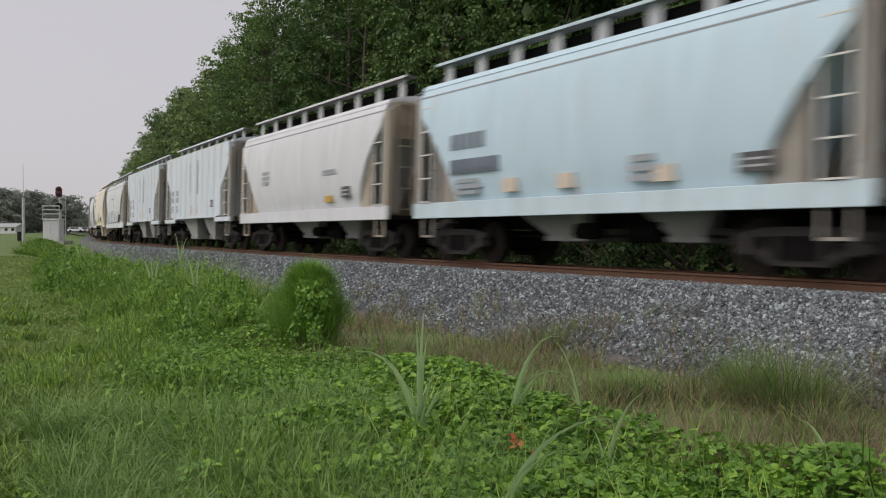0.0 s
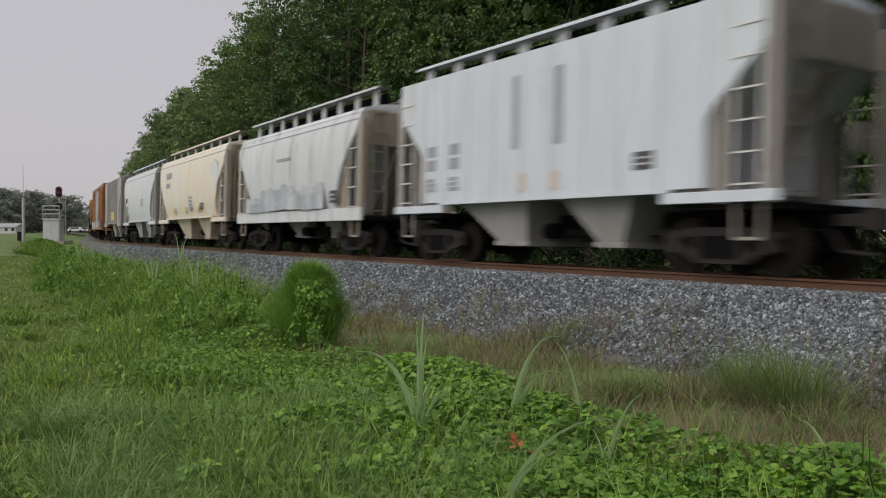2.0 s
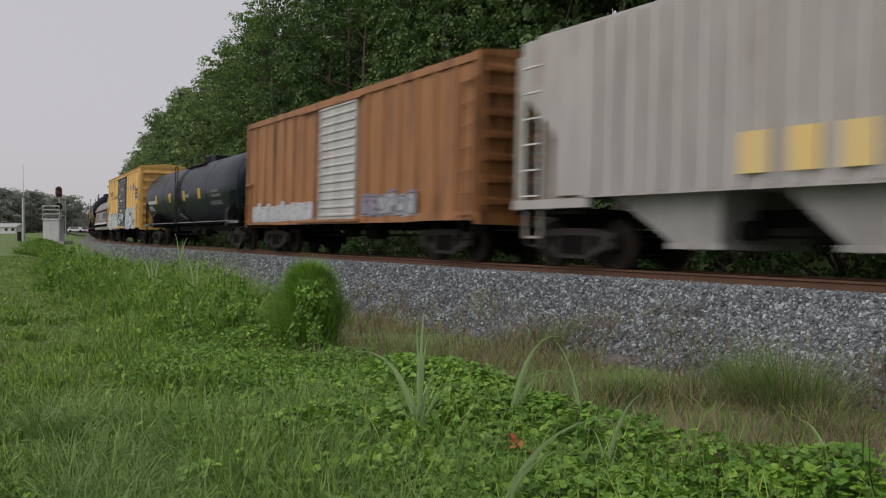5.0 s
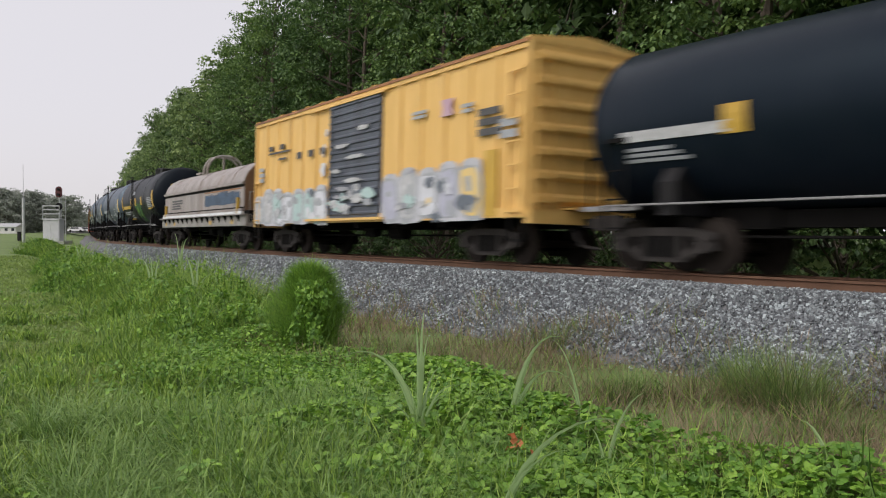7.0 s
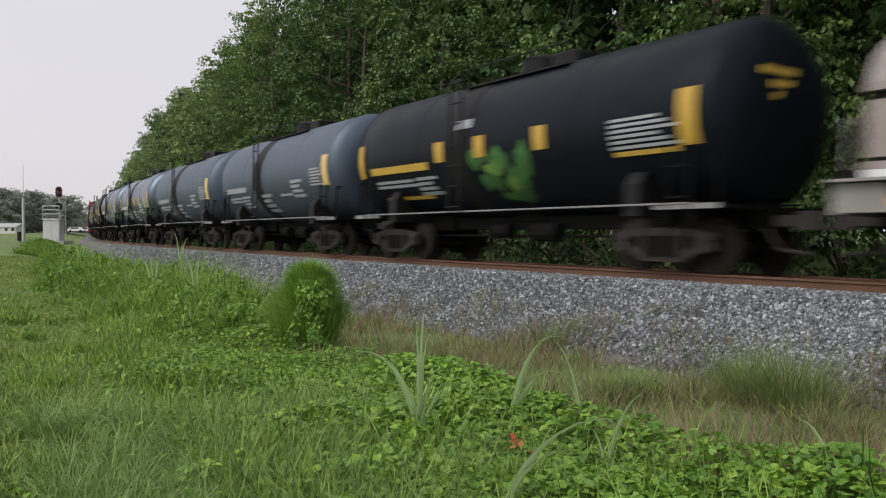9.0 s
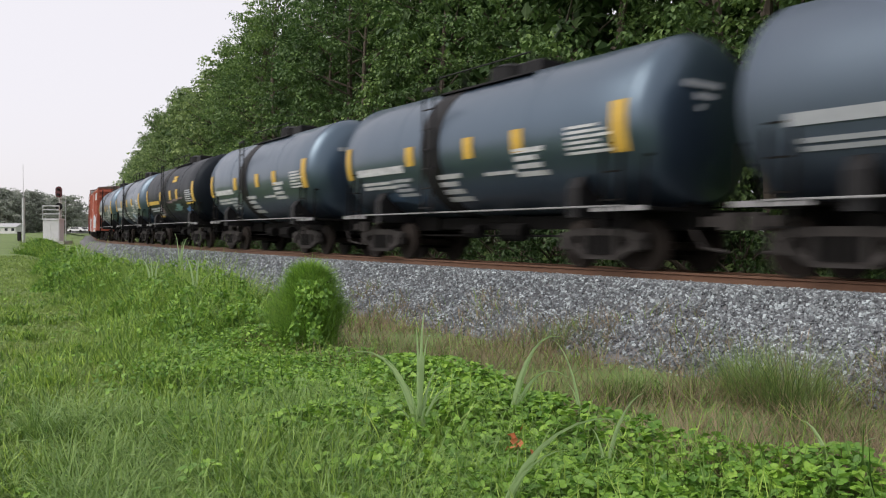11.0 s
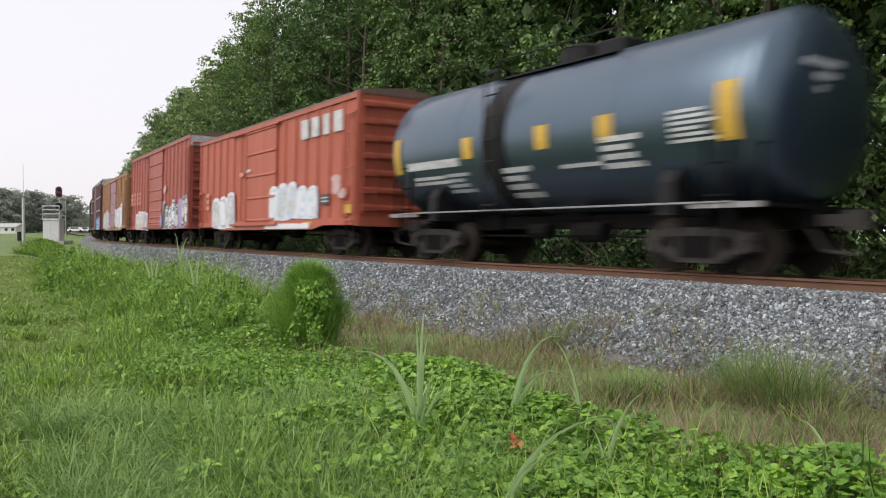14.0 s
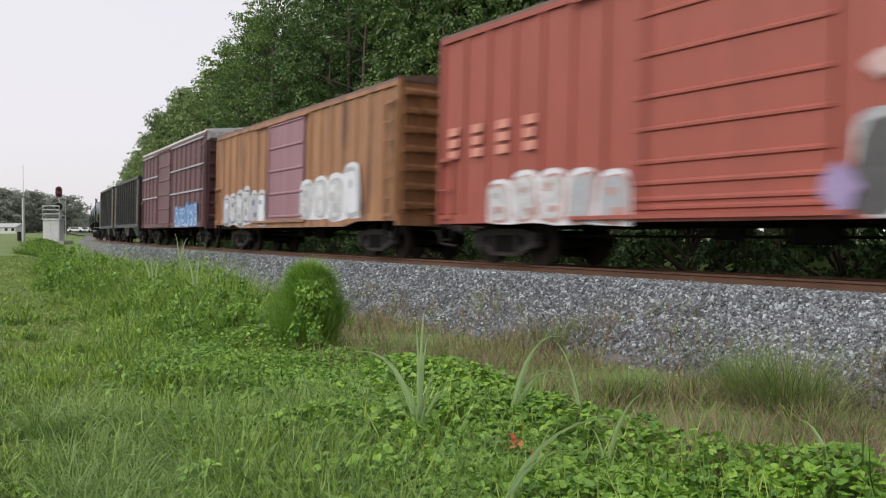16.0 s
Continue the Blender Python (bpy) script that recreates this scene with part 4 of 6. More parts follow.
# ---- the train, from its front to its rear ----
def build_train():
    # two smooth-sided covered hoppers with deep sills
    c, h = hopper("covered_hopper_car", 145.0, 133.5, "pale ice-blue smooth-sided covered hopper with faded marks", M["ice"], M["ice_sill"], M["grime"], eave=4.12)
    for k in range(5):
        part("lettering", Shape().box(-4.05 + k * 0.27, -3.85 + k * 0.27, -1.6, -1.5, 2.5, 2.84), M["letter_slate"], c)
    for k in range(6):
        part("lettering", Shape().box(-4.05 + k * 0.31, -3.82 + k * 0.31, -1.6, -1.5, 1.96, 2.28), M["letter_slate"], c)
    bars(c, -3.9, -2.9, 1.5, 1.85, -1.54, M["letter_grey"], 3)
    bars(c, 1.47, 2.16, 1.53, 1.98, -1.565, M["letter_grey"], 3)
    stencil_box(c, 3.97, 1.7, -1.56, 0.6, 0.3)
    for x in (-1.9, -0.2, 2.2):
        part("patch", Shape().box(x - 0.22, x + 0.22, -1.565, -1.45, 1.5, 1.78), M["patch"], c)
    c, h = hopper("covered_hopper_car", 132.2, 120.4, "bone-white smooth-sided covered hopper with grimy ends", M["bone"], M["bone"], M["tan_end"], eave=4.08)
    bars(c, -h + 2.6, -h + 3.3, 2.3, 2.75, -1.6, M["letter_grey"], 3)
    stencil_box(c, 3.47, 1.8, -1.575, 0.5, 0.32)
    part("patch", Shape().box(2.0, 2.5, -1.555, -1.45, 1.56, 1.74), M["yellow"], c)
    bars(c, h - 4.0, h - 2.9, 2.35, 2.5, -1.595, M["letter_grey"], 2)
    # two flat-sided covered hoppers with open bays
    for lead, trail, mat in ((119.1, 107.6, "white"), (105.9, 94.9, "white")):
        c, h = hopper("covered_hopper_car", lead, trail, "white flat-sided covered hopper with grey hopper bays", M[mat], M[mat], M["grime"], round_side=False, deep_sill=False, ribs=0, eave=4.28, walk_z=4.8)
        for i in range(10):
            x = -h + 1.35 + i * (2 * h - 2.7) / 9
            part("side_rib", Shape().box(x - 0.04, x + 0.04, -1.55, -1.5, 1.36, 4.2), M[mat], c)
        for x in (-0.6, 0.7):
            part("stain", Shape().box(x - 0.13, x + 0.13, -1.535, -1.5, 2.35, 3.85), M["letter_grey"], c)
        for x in (-h + 1.5, -h + 2.45):
            for z in (2.42, 2.1):
                part("lettering", Shape().box(x, x + 0.4, -1.536, -1.5, z, z + 0.25), M["letter_grey"], c)
            bars(c, x, x + 0.4, 1.62, 1.92, -1.535, M["letter_grey"], 3)
        stencil_box(c, h - 2.6, 1.88, -1.534, 0.44, 0.3)
        part("patch", Shape().box(-h + 1.32, -h + 1.45, -1.537, -1.5, 1.4, 2.4), M["patch"], c)
        for x in (-0.4, 0.6):
            part("patch", Shape().box(x - 0.15, x + 0.15, -1.537, -1.5, 1.5, 1.85), M["patch"], c)
    # smooth white hopper with a band of faded spray paint
    c, h = hopper("covered_hopper_car", 93.0, 82.3, "white smooth-sided covered hopper with faded grey graffiti", M["white_b"], M["white_b"], M["tan_end"], eave=4.05, walk_z=4.72)
    for q, (x0, x1, z1, mat) in enumerate(((-4.1, -1.6, 1.95, "haze_pale"), (-2.6, 0.6, 2.3, "haze"), (0.0, 2.9, 2.2, "haze_pale"), (-3.7, -2.2, 1.7, "haze"), (0.8, 2.4, 1.95, "haze"))):
        blob(c, x0, x1, 1.34, z1, -1.575 - 0.002 * q, M[mat], 50 + q, name="paint_haze", label="faded grey spray paint")
    bars(c, -1.0, 0.2, 3.0, 3.1, -1.6, M["letter_grey"])
    stencil_box(c, 3.6, 1.7, -1.575, 0.46, 0.36)
    # cream and white curved hoppers with two open bays
    c, h = hopper("covered_hopper_car", 80.9, 68.3, "cream curved-side covered hopper with two bays", M["cream"], M["cream"], M["tan_end"], deep_sill=False, eave=4.2, walk_z=4.75, bay_mat=M["cream_bay"])
    bars(c, -4.3, -3.25, 3.34, 3.6, -1.6, M["letter_grey"])
    bars(c, -4.3, -3.5, 2.86, 3.1, -1.6, M["letter_grey"])
    bars(c, 0.35, 1.05, 1.7, 2.3, -1.58, M["letter_grey"], 4)
    stencil_box(c, 2.6, 1.82, -1.57, 0.46, 0.27)
    for x in (-2.6, -0.3, 2.0):
        part("patch", Shape().box(x - 0.2, x + 0.2, -1.56, -1.5, 1.6, 1.85), M["yellow_faded"], c)
    splat(c, 4.7, 3.3, 0.75, 0.42, -1.6, M["pale_panel"], 97, "soft pale patch")
    splat(c, 5.0, 2.9, 0.35, 0.4, -1.602, M["pale_panel"], 98, "soft pale patch")
    c, h = hopper("covered_hopper_car", 67.2, 55.7, "silvery-white curved-side covered hopper with grimy ends", M["silver"], M["white"], M["grime"], deep_sill=False, eave=4.14, walk_z=4.66)
    part("lettering", Shape().box(-4.4, -3.6, -1.6, -1.5, 2.52, 2.8), M["letter_black"], c)
    bars(c, -4.2, -3.5, 1.7, 2.3, -1.585, M["letter_grey"], 3)
    bars(c, h - 4.3, h - 3.6, 2.2, 2.6, -1.6, M["letter_grey"], 3)
    # grey ribbed hopper
    c, h = hopper("covered_hopper_car", 54.2, 43.2, "weathered grey ribbed covered hopper with yellow marks", M["ribbed_grey"], M["ribbed_grey"], M["grime"], round_side=False, deep_sill=False, ribs=13, eave=4.45, walk_z=4.7)
    for x in (0.0, 0.8, 1.6):
        part("lettering", Shape().box(x, x + 0.5, -1.592, -1.5, 1.53, 2.15), M["yellow_faded"], c)
    # rusty boxcar with a silver louvred door
    c, h = boxcar("boxcar", 42.0, 27.0, "rust-brown ribbed boxcar with a silver door", M["rusty_box"], M["rusty_box"], M["silver_door"], eave=4.55, ribs=18, door=(-0.9, 1.6), door_bars=14)
    blob(c, -h + 0.8, -1.3, 1.0, 1.7, YS, M["tag_white"], 8, label="white and grey spray paint")
    blob(c, 2.0, 5.0, 1.05, 1.8, YS, M["tag_dark"], 9, label="dark spray paint", inks=(M["letter_black"], M["tag_dark"], M["letter_grey"]))
    # long black tank car
    c, h, r, zc = tank_car("tank_car", 26.0, 7.6, "long glossy black tank car with yellow squares", M["navy_tank"], M["black"], r=1.5, zc=2.56)
    on_shell(c, -8.3, -6.1, 2.2, 2.38, r, zc, M["letter_white"])
    on_shell(c, -8.25, -6.9, 1.86, 2.1, r, zc, M["letter_grey"], rows=3)
    for x in (-6.19, -2.93, 0.12, 2.97):
        on_shell(c, x, x + 0.42, 2.17, 2.62, r, zc, M["yellow"], "yellow_mark")
    on_shell(c, 4.8, 6.6, 1.83, 2.0, r, zc, M["letter_dim"])
    on_shell(c, 5.2, 6.6, 2.15, 2.45, r, zc, M["letter_dim"], rows=2)
    on_shell(c, 0.6, 1.3, 2.3, 2.42, r, zc, M["letter_grey"], rows=2)
    on_shell(c, -1.8, -1.15, 1.35, 1.6, r, zc, M["letter_grey"], rows=3)
    # yellow boxcar with a slate door and sprayed lower sides
    c, h = boxcar("boxcar", 6.06, -9.74, "faded yellow boxcar with slate door and graffiti", M["yellow_box"], M["yellow_box"], M["slate_door"], eave=4.50, low=0.95, ribs=16, door=(-1.5, 1.66), door_bars=15)
    blob(c, -h + 0.1, -1.6, 0.86, 2.2, YS, M["tag_white"], 1, label="white, mint and grey spray paint", inks=(M["letter_grey"], M["tag_pale"], M["tag_mint_pale"], M["tag_pale"], M["letter_slate"], M["letter_white"]))
    shade = random.Random(5)
    mix = (M["tag_grey"], M["letter_white"], M["tag_mint_pale"], M["letter_grey"], M["tag_pale"], M["letter_slate"])
    for k in range(16):
        splat(c, shade.uniform(-1.1, 1.3), shade.uniform(1.2, 1.95), shade.uniform(0.18, 0.5), shade.uniform(0.06, 0.16), YS - 0.075 - 0.001 * k, mix[shade.randrange(6)], 200 + k, "grey spray paint on the door")
    for k in range(26):
        x = shade.uniform(-7.4, -1.9) if k < 15 else shade.uniform(2.1, 6.2)
        splat(c, x, shade.uniform(1.0, 1.9), shade.uniform(0.12, 0.38), shade.uniform(0.08, 0.2), YS - 0.015 - 0.001 * k, mix[shade.randrange(6)], 230 + k, "patch of sprayed paint")
    blob(c, 1.8, 6.4, 0.86, 2.42, YS, M["tag_white"], 3, label="white and lilac spray paint", inks=(M["letter_grey"], M["tag_pale"], M["letter_white"], M["tag_lilac_pale"], M["yellow_faded"]))
    part("rusty_eave", Shape().box(-h, h, YS - 0.004, YS + 0.03, 4.46, 4.53), M["rusty_box"], c)
    for k, (x, z, s) in enumerate(((-1.95, 3.1, 0.17), (-1.95, 2.55, 0.2), (-1.75, 3.6, 0.1))):
        splat(c, x, z, s, s * 1.1, YS, M["tag_pale"], 90 + k)
    for k, (x, z, s) in enumerate(((-0.6, 3.1, 0.5), (0.3, 2.75, 0.6), (-0.9, 2.4, 0.35), (0.8, 3.5, 0.4), (0.2, 2.1, 0.6))):
        splat(c, x, z, s, 0.07, YS - 0.08, M["letter_white"], 95 + k)
    bars(c, -6.5, -4.6, 3.30, 3.36, YS, M["letter_black"])
    bars(c, -5.6, -4.9, 3.06, 3.13, YS, M["letter_black"])
    bars(c, -7.4, -6.9, 2.4, 2.9, YS, M["letter_grey"], 3)
    for x in (-6.5, -5.5, -4.0, -3.1, -2.2):
        part("lettering", Shape().box(x, x + 0.35, YS - 0.004, YS + 0.03, 3.42 if x < -5 else 3.0, 3.58 if x < -5 else 3.2), M["letter_black"], c)
    part("emblem", Shape().prism([(4.64, 3.32), (5.14, 3.32), (5.06, 3.5), (5.14, 3.7), (4.64, 3.7), (4.72, 3.5)], YS - 0.004, YS + 0.03, "y"), M["letter_pink"], c)
    bars(c, 6.15, 7.1, 2.72, 3.3, YS, M["letter_black"], 3)
    bars(c, h - 0.9, h - 0.3, 2.6, 3.0, YS - 0.02, M["letter_grey"], 2)
    bars(c, 3.3, 4.1, 3.4, 3.58, YS, M["letter_grey"], 2)
    bars(c, 5.5, 6.0, 3.3, 3.5, YS, M["letter_grey"], 2)
    part("patch", Shape().box(6.45, 6.9, YS - 0.006, YS + 0.03, 1.0, 2.4), M["yellow"], c)
    # coil car
    c, h = coil_car("coil_car", -10.9, -25.3, "grey hooded steel-coil car with rusty hood ends")
    blob(c, 1.1, 6.2, 1.75, 2.36, -1.425, M["tag_blue_dull"], 4, name="paint_haze", label="faded blue spray paint")
    part("paint_line", Shape().box(0.9, 6.3, -1.43, -1.40, 2.33, 2.38), M["rusty_box"], c)
    bars(c, -5.1, -2.9, 1.78, 2.22, -1.424, M["letter_black"], 4)
    for x in (-h + 0.8, -h + 2.6, h - 2.0, h - 5.2):
        part("yellow_mark", Shape().box(x, x + 0.35, -1.47, -1.44, 1.0, 1.16), M["yellow"], c)
    # tank cars
    tanks = [(-27.1, -39.3, "black_tank", "dull black tank car with yellow marks and green graffiti", "yellow"), (-40.7, -51.8, "dusty_tank", "dusty black tank car with grey lettering", "white"),
             (-53.2, -64.6, "dusty_tank", "dull black tank car with grey lettering", "white"), (-66.3, -77.8, "sheen_tank", "shiny black tank car with white lettering", "white"),
             (-80.0, -91.1, "sheen_tank", "shiny black tank car with white lettering and yellow marks", "white"), (-93.3, -105.0, "black_tank", "dull black tank car with yellow lettering and mint graffiti", "yellow"),
             (-106.9, -118.0, "sheen_tank", "dusty black tank car with a pale spill down its side", "white"), (-120.6, -131.6, "sheen_tank", "shiny black tank car with white lettering and yellow squares", "white")]
    for k, (a, b, mat, label, ink) in enumerate(tanks):
        c, h, r, zc = tank_car("tank_car", a, b, label, M[mat], M["black"])
        yellow_ink = ink == "yellow"
        bold = k in (0, 3, 4, 5, 6, 7)
        ink_m = M["letter_yellow"] if yellow_ink else M["letter_white"] if bold else M["letter_grey"]
        on_shell(c, h - 0.75, h - 0.38, 2.06, 2.96, r, zc, M["yellow"] if bold else M["yellow_faded"], "yellow_mark")
        if bold:
            on_shell(c, -h + 0.36, -h + 0.6, 2.1, 2.96, r, zc, M["yellow"], "yellow_mark")
        squares = {0: (-1.95, -0.35, 1.68), 5: (-1.94, 0.39, 1.86), 6: (-2.71, -0.17, 1.93)}.get(k, (-2.15, 0.38, 2.13))
        for x in squares if bold else ():
            on_shell(c, x, x + 0.36, 2.28, 2.74, r, zc, M["yellow"] if bold else M["yellow_faded"], "yellow_mark")
        on_shell(c, -h + 0.95, -2.35, 2.15, 2.33, r, zc, ink_m)
        on_shell(c, -h + 1.1, -2.9, 1.8, 1.98, r, zc, M["letter_white"] if bold and not yellow_ink else M["letter_grey"], rows=2)
        on_shell(c, -3.0, -2.1, 1.58, 2.0, r, zc, M["letter_grey"], rows=4)
        on_shell(c, 3.8, h - 0.78, 2.1, 2.62, r, zc, M["letter_white"] if bold and not yellow_ink else M["letter_grey"], rows=6, gap=0.8)
        if yellow_ink:
            on_shell(c, 3.85, h - 0.8, 1.98, 2.06, r, zc, M["letter_yellow"])
            on_shell(c, -h + 1.2, -2.6, 1.5, 1.58, r, zc, M["letter_yellow"])
        else:
            on_shell(c, -0.85, 0.07, 1.4, 2.0, r, zc, ink_m, rows=4)
            on_shell(c, 2.15, 3.1, 1.8, 2.35, r, zc, ink_m, rows=4)
            on_shell(c, 1.0, 2.1, 1.88, 1.95, r, zc, ink_m)
        if k == 0:
            for q, (x0, x1, z0, z1) in enumerate(((-0.65, 0.05, 2.0, 2.62), (-0.35, 0.35, 1.5, 2.05), (0.1, 0.75, 1.85, 2.5), (0.55, 1.25, 1.35, 2.2), (1.0, 1.5, 1.75, 2.55), (0.1, 1.1, 1.3, 1.6))):
                shell_blob(c, x0, x1, z0, z1, r + 0.001 * q, zc, M["tag_green"], 40 + q)
            shell_blob(c, -0.1, 0.5, 1.85, 2.2, r + 0.008, zc, M["tag_lime"], 47)
            shell_blob(c, 0.5, 0.9, 1.5, 1.9, r + 0.008, zc, M["tag_lime"], 48)
            on_shell(c, -1.1, -0.5, 2.95, 3.15, r, zc, M["letter_grey"])
        if k == 5:
            for q, (x0, x1, z0, z1) in enumerate(((-0.5, 0.9, 2.12, 2.24), (0.7, 2.2, 2.18, 2.32), (1.9, 3.1, 2.24, 2.36))):
                shell_blob(c, x0, x1, z0, z1, r + 0.001 * q, zc, M["tag_mauve"], 60 + q)
            for q, (x0, x1, z0, z1) in enumerate(((0.7, 2.3, 1.72, 1.86), (1.1, 2.7, 1.82, 1.98), (1.5, 2.3, 1.92, 2.08))):
                shell_blob(c, x0, x1, z0, z1, r + 0.001 * q, zc, M["tag_mint"], 60 + q)
            shell_blob(c, 3.3, 4.2, 1.45, 1.92, r, zc, M["tag_blue"], 71)
            shell_blob(c, -2.4, -1.7, 1.55, 2.15, r, zc, M["tag_mauve"], 72)
            on_shell(c, 0.9, 1.8, 3.12, 3.42, r, zc, M["letter_yellow"], rows=2, gap=0.3)
        if k == 6:
            shell_blob(c, -1.95, -1.45, 2.2, 4.15, r + 0.013, zc, M["spill"], 75)
            shell_blob(c, -1.6, -1.2, 2.7, 4.1, r + 0.015, zc, M["spill"], 76)
            shell_blob(c, 1.05, 1.9, 1.5, 1.9, r, zc, M["tag_ice"], 73)
        if k == 3:
            shell_blob(c, -h + 1.9, -h + 3.9, 1.4, 1.7, r, zc, M["tag_blue_dull"], 74)
        x = h + 0.16
        for y0, y1, z0, z1 in ((-0.75, 0.1, 3.2, 3.32), (-0.5, 0.0, 3.0, 3.12), (-0.45, -0.1, 2.8, 2.92)):
            part("lettering", Shape().box(x, x + 0.03, y0, y1, z0, z1), M["letter_grey"] if not yellow_ink else M["letter_yellow"], c)
    # red boxcar with white block letters
    c, h = boxcar("boxcar", -133.4, -149.1, "red-oxide boxcar with white letters and white graffiti", M["red_box"], M["dark_roof"], M["red_box"], eave=4.52, low=0.86, ribs=18, door=(-1.63, 1.57), door_bars=5, rib_w=0.07, sill_drop=0.1)
    for x, w in ((3.78, 0.62), (4.6, 0.62), (5.5, 0.5), (6.28, 0.66)):
        part("lettering", Shape().prism([(x + 0.06, 3.56), (x + w, 3.56), (x + w - 0.06, 4.16), (x, 4.16)], YS - 0.004, YS + 0.03, "y"), M["letter_white"], c)
    blob(c, -5.85, -2.85, 0.74, 2.25, YS, M["tag_pale"], 11, label="white spray paint", inks=(M["tag_blue_grey"], M["tag_pale"], M["letter_white"], M["tag_pale"]), letters=3)
    blob(c, 1.0, 5.25, 1.0, 2.4, YS, M["tag_pale"], 12, label="white spray paint", inks=(M["tag_ice"], M["tag_pale"], M["letter_white"]), letters=5)
    blob(c, 0.6, 4.6, 0.78, 0.98, YS - 0.012, M["tag_pale"], 14, name="paint_band")
    splat(c, 6.55, 2.1, 0.38, 0.34, YS, M["tag_rose_pale"], 13)
    splat(c, 7.0, 1.75, 0.28, 0.15, YS, M["tag_rose_pale"], 15)
    stencil_box(c, 5.76, 1.64, YS, 0.6, 0.3)
    bars(c, -6.7, -6.3, 1.6, 2.3, YS, M["letter_faded"], 3)
    bars(c, -2.3, -1.9, 2.75, 2.9, YS, M["letter_faded"])
    bars(c, -1.4, -0.9, 2.85, 2.95, YS - 0.05, M["letter_white"])
    for x in (7.15, 1.0, 4.3):
        part("yellow_mark", Shape().box(x, x + 0.5, YS - 0.01, YS, 0.9 if x < 5 else 1.2, 1.0 if x < 5 else 1.45), M["yellow"], c)
    # tall brick-red boxcar
    c, h = boxcar("boxcar", -151.1, -166.9, "tall brick-red boxcar with graffiti and white end stripe", M["brick_box"], M["dark_roof"], M["brick_box"], eave=5.10, low=0.84, ribs=19, door=(-1.8, 1.8), door_bars=(1.02, 1.16, 1.43, 1.78, 2.33, 2.87, 3.57, 4.25), rib_w=0.08, end_ribs=9)
    part("end_stripe", Shape().box(h + 0.02, h + 0.115, -1.5, 1.5, 4.62, 5.08), M["letter_white"], c)
    blob(c, -5.95, -1.85, 0.74, 2.0, YS, M["tag_pale"], 21, label="white spray paint", inks=(M["tag_rose"], M["tag_pale"], M["letter_white"], M["letter_grey"]), letters=5)
    splat(c, 1.98, 1.25, 0.28, 0.36, YS - 0.05, M["tag_lilac"], 26)
    blob(c, 2.1, 5.9, 0.8, 2.3, YS, M["tag_grey"], 22, label="black and white spray paint", inks=(M["letter_black"], M["tag_pale"], M["letter_white"], M["letter_black"]), letters=5)
    blob(c, 5.8, 6.8, 0.84, 2.3, YS, M["tag_lilac"], 23, label="lilac spray paint")
    blob(c, 6.65, 7.88, 0.88, 2.5, YS - 0.004, M["tag_dark"], 24, label="black and white spray paint", inks=(M["letter_black"], M["letter_white"], M["tag_pale"]), letters=2)
    splat(c, 2.55, 2.85, 0.32, 0.22, YS, M["tag_rose_pale"], 25)
    for x in (-7.5, -6.6, -5.7, -4.8):
        bars(c, x, x + 0.4, 2.3, 3.0, YS, M["letter_faded"], 3)
    # orange-brown boxcar with a mauve door
    c, h = boxcar("boxcar", -168.85, -184.3, "orange-brown weathered boxcar with a mauve door", M["brown_box"], M["dark_roof"], M["mauve_door"], eave=4.52, low=0.95, ribs=20, door=(-1.6, 1.6), door_bars=5, sill_drop=0.12)
    blob(c, -6.6, -1.75, 0.84, 2.5, YS, M["tag_white"], 31, label="grey and white spray paint", inks=(M["letter_slate"], M["tag_blue_grey"], M["letter_white"], M["tag_pale"]), letters=6)
    blob(c, 1.4, 5.7, 0.95, 2.65, YS, M["tag_pale"], 32, label="white spray paint", inks=(M["letter_grey"], M["letter_white"], M["tag_pale"]), letters=4)
    # dark maroon boxcar
    c, h = boxcar("boxcar", -186.0, -200.5, "dark maroon boxcar with pale rails and blue graffiti", M["maroon_box"], M["white_roof"], M["maroon_box"], eave=5.0, low=0.9, ribs=16, door=(-2.6, 0.2), door_bars=6)
    part("end_stripe", Shape().box(h + 0.02, h + 0.115, -1.5, 1.5, 4.6, 4.98), M["letter_white"], c)
    for z in (2.5, 3.6, 4.75):
        for x0, x1 in ((-h + 0.3, -2.7), (0.4, h - 0.3)):
            part("pale_rail", Shape().box(x0, x1, YS - 0.02, YS + 0.02, z, z + 0.07), M["letter_grey"], c)
    blob(c, 1.5, 6.0, 0.86, 2.1, YS, M["tag_blue"], 41, label="blue spray paint", inks=(M["tag_ice"], M["tag_blue"], M["tag_blue_grey"]))
    # open hoppers and tanks at the rear
    open_hopper("open_hopper_car", -202.1, -212.9, "black open-top hopper car with side posts")
    open_hopper("open_hopper_car", -214.3, -225.1, "black open-top hopper car with side posts")
    for a, b in ((-226.8, -237.9), (-239.6, -250.7)):
        tank_car("tank_car", a, b, "plain dark tank car", M["sheen_tank"], M["black"], r=1.42, zc=2.62)


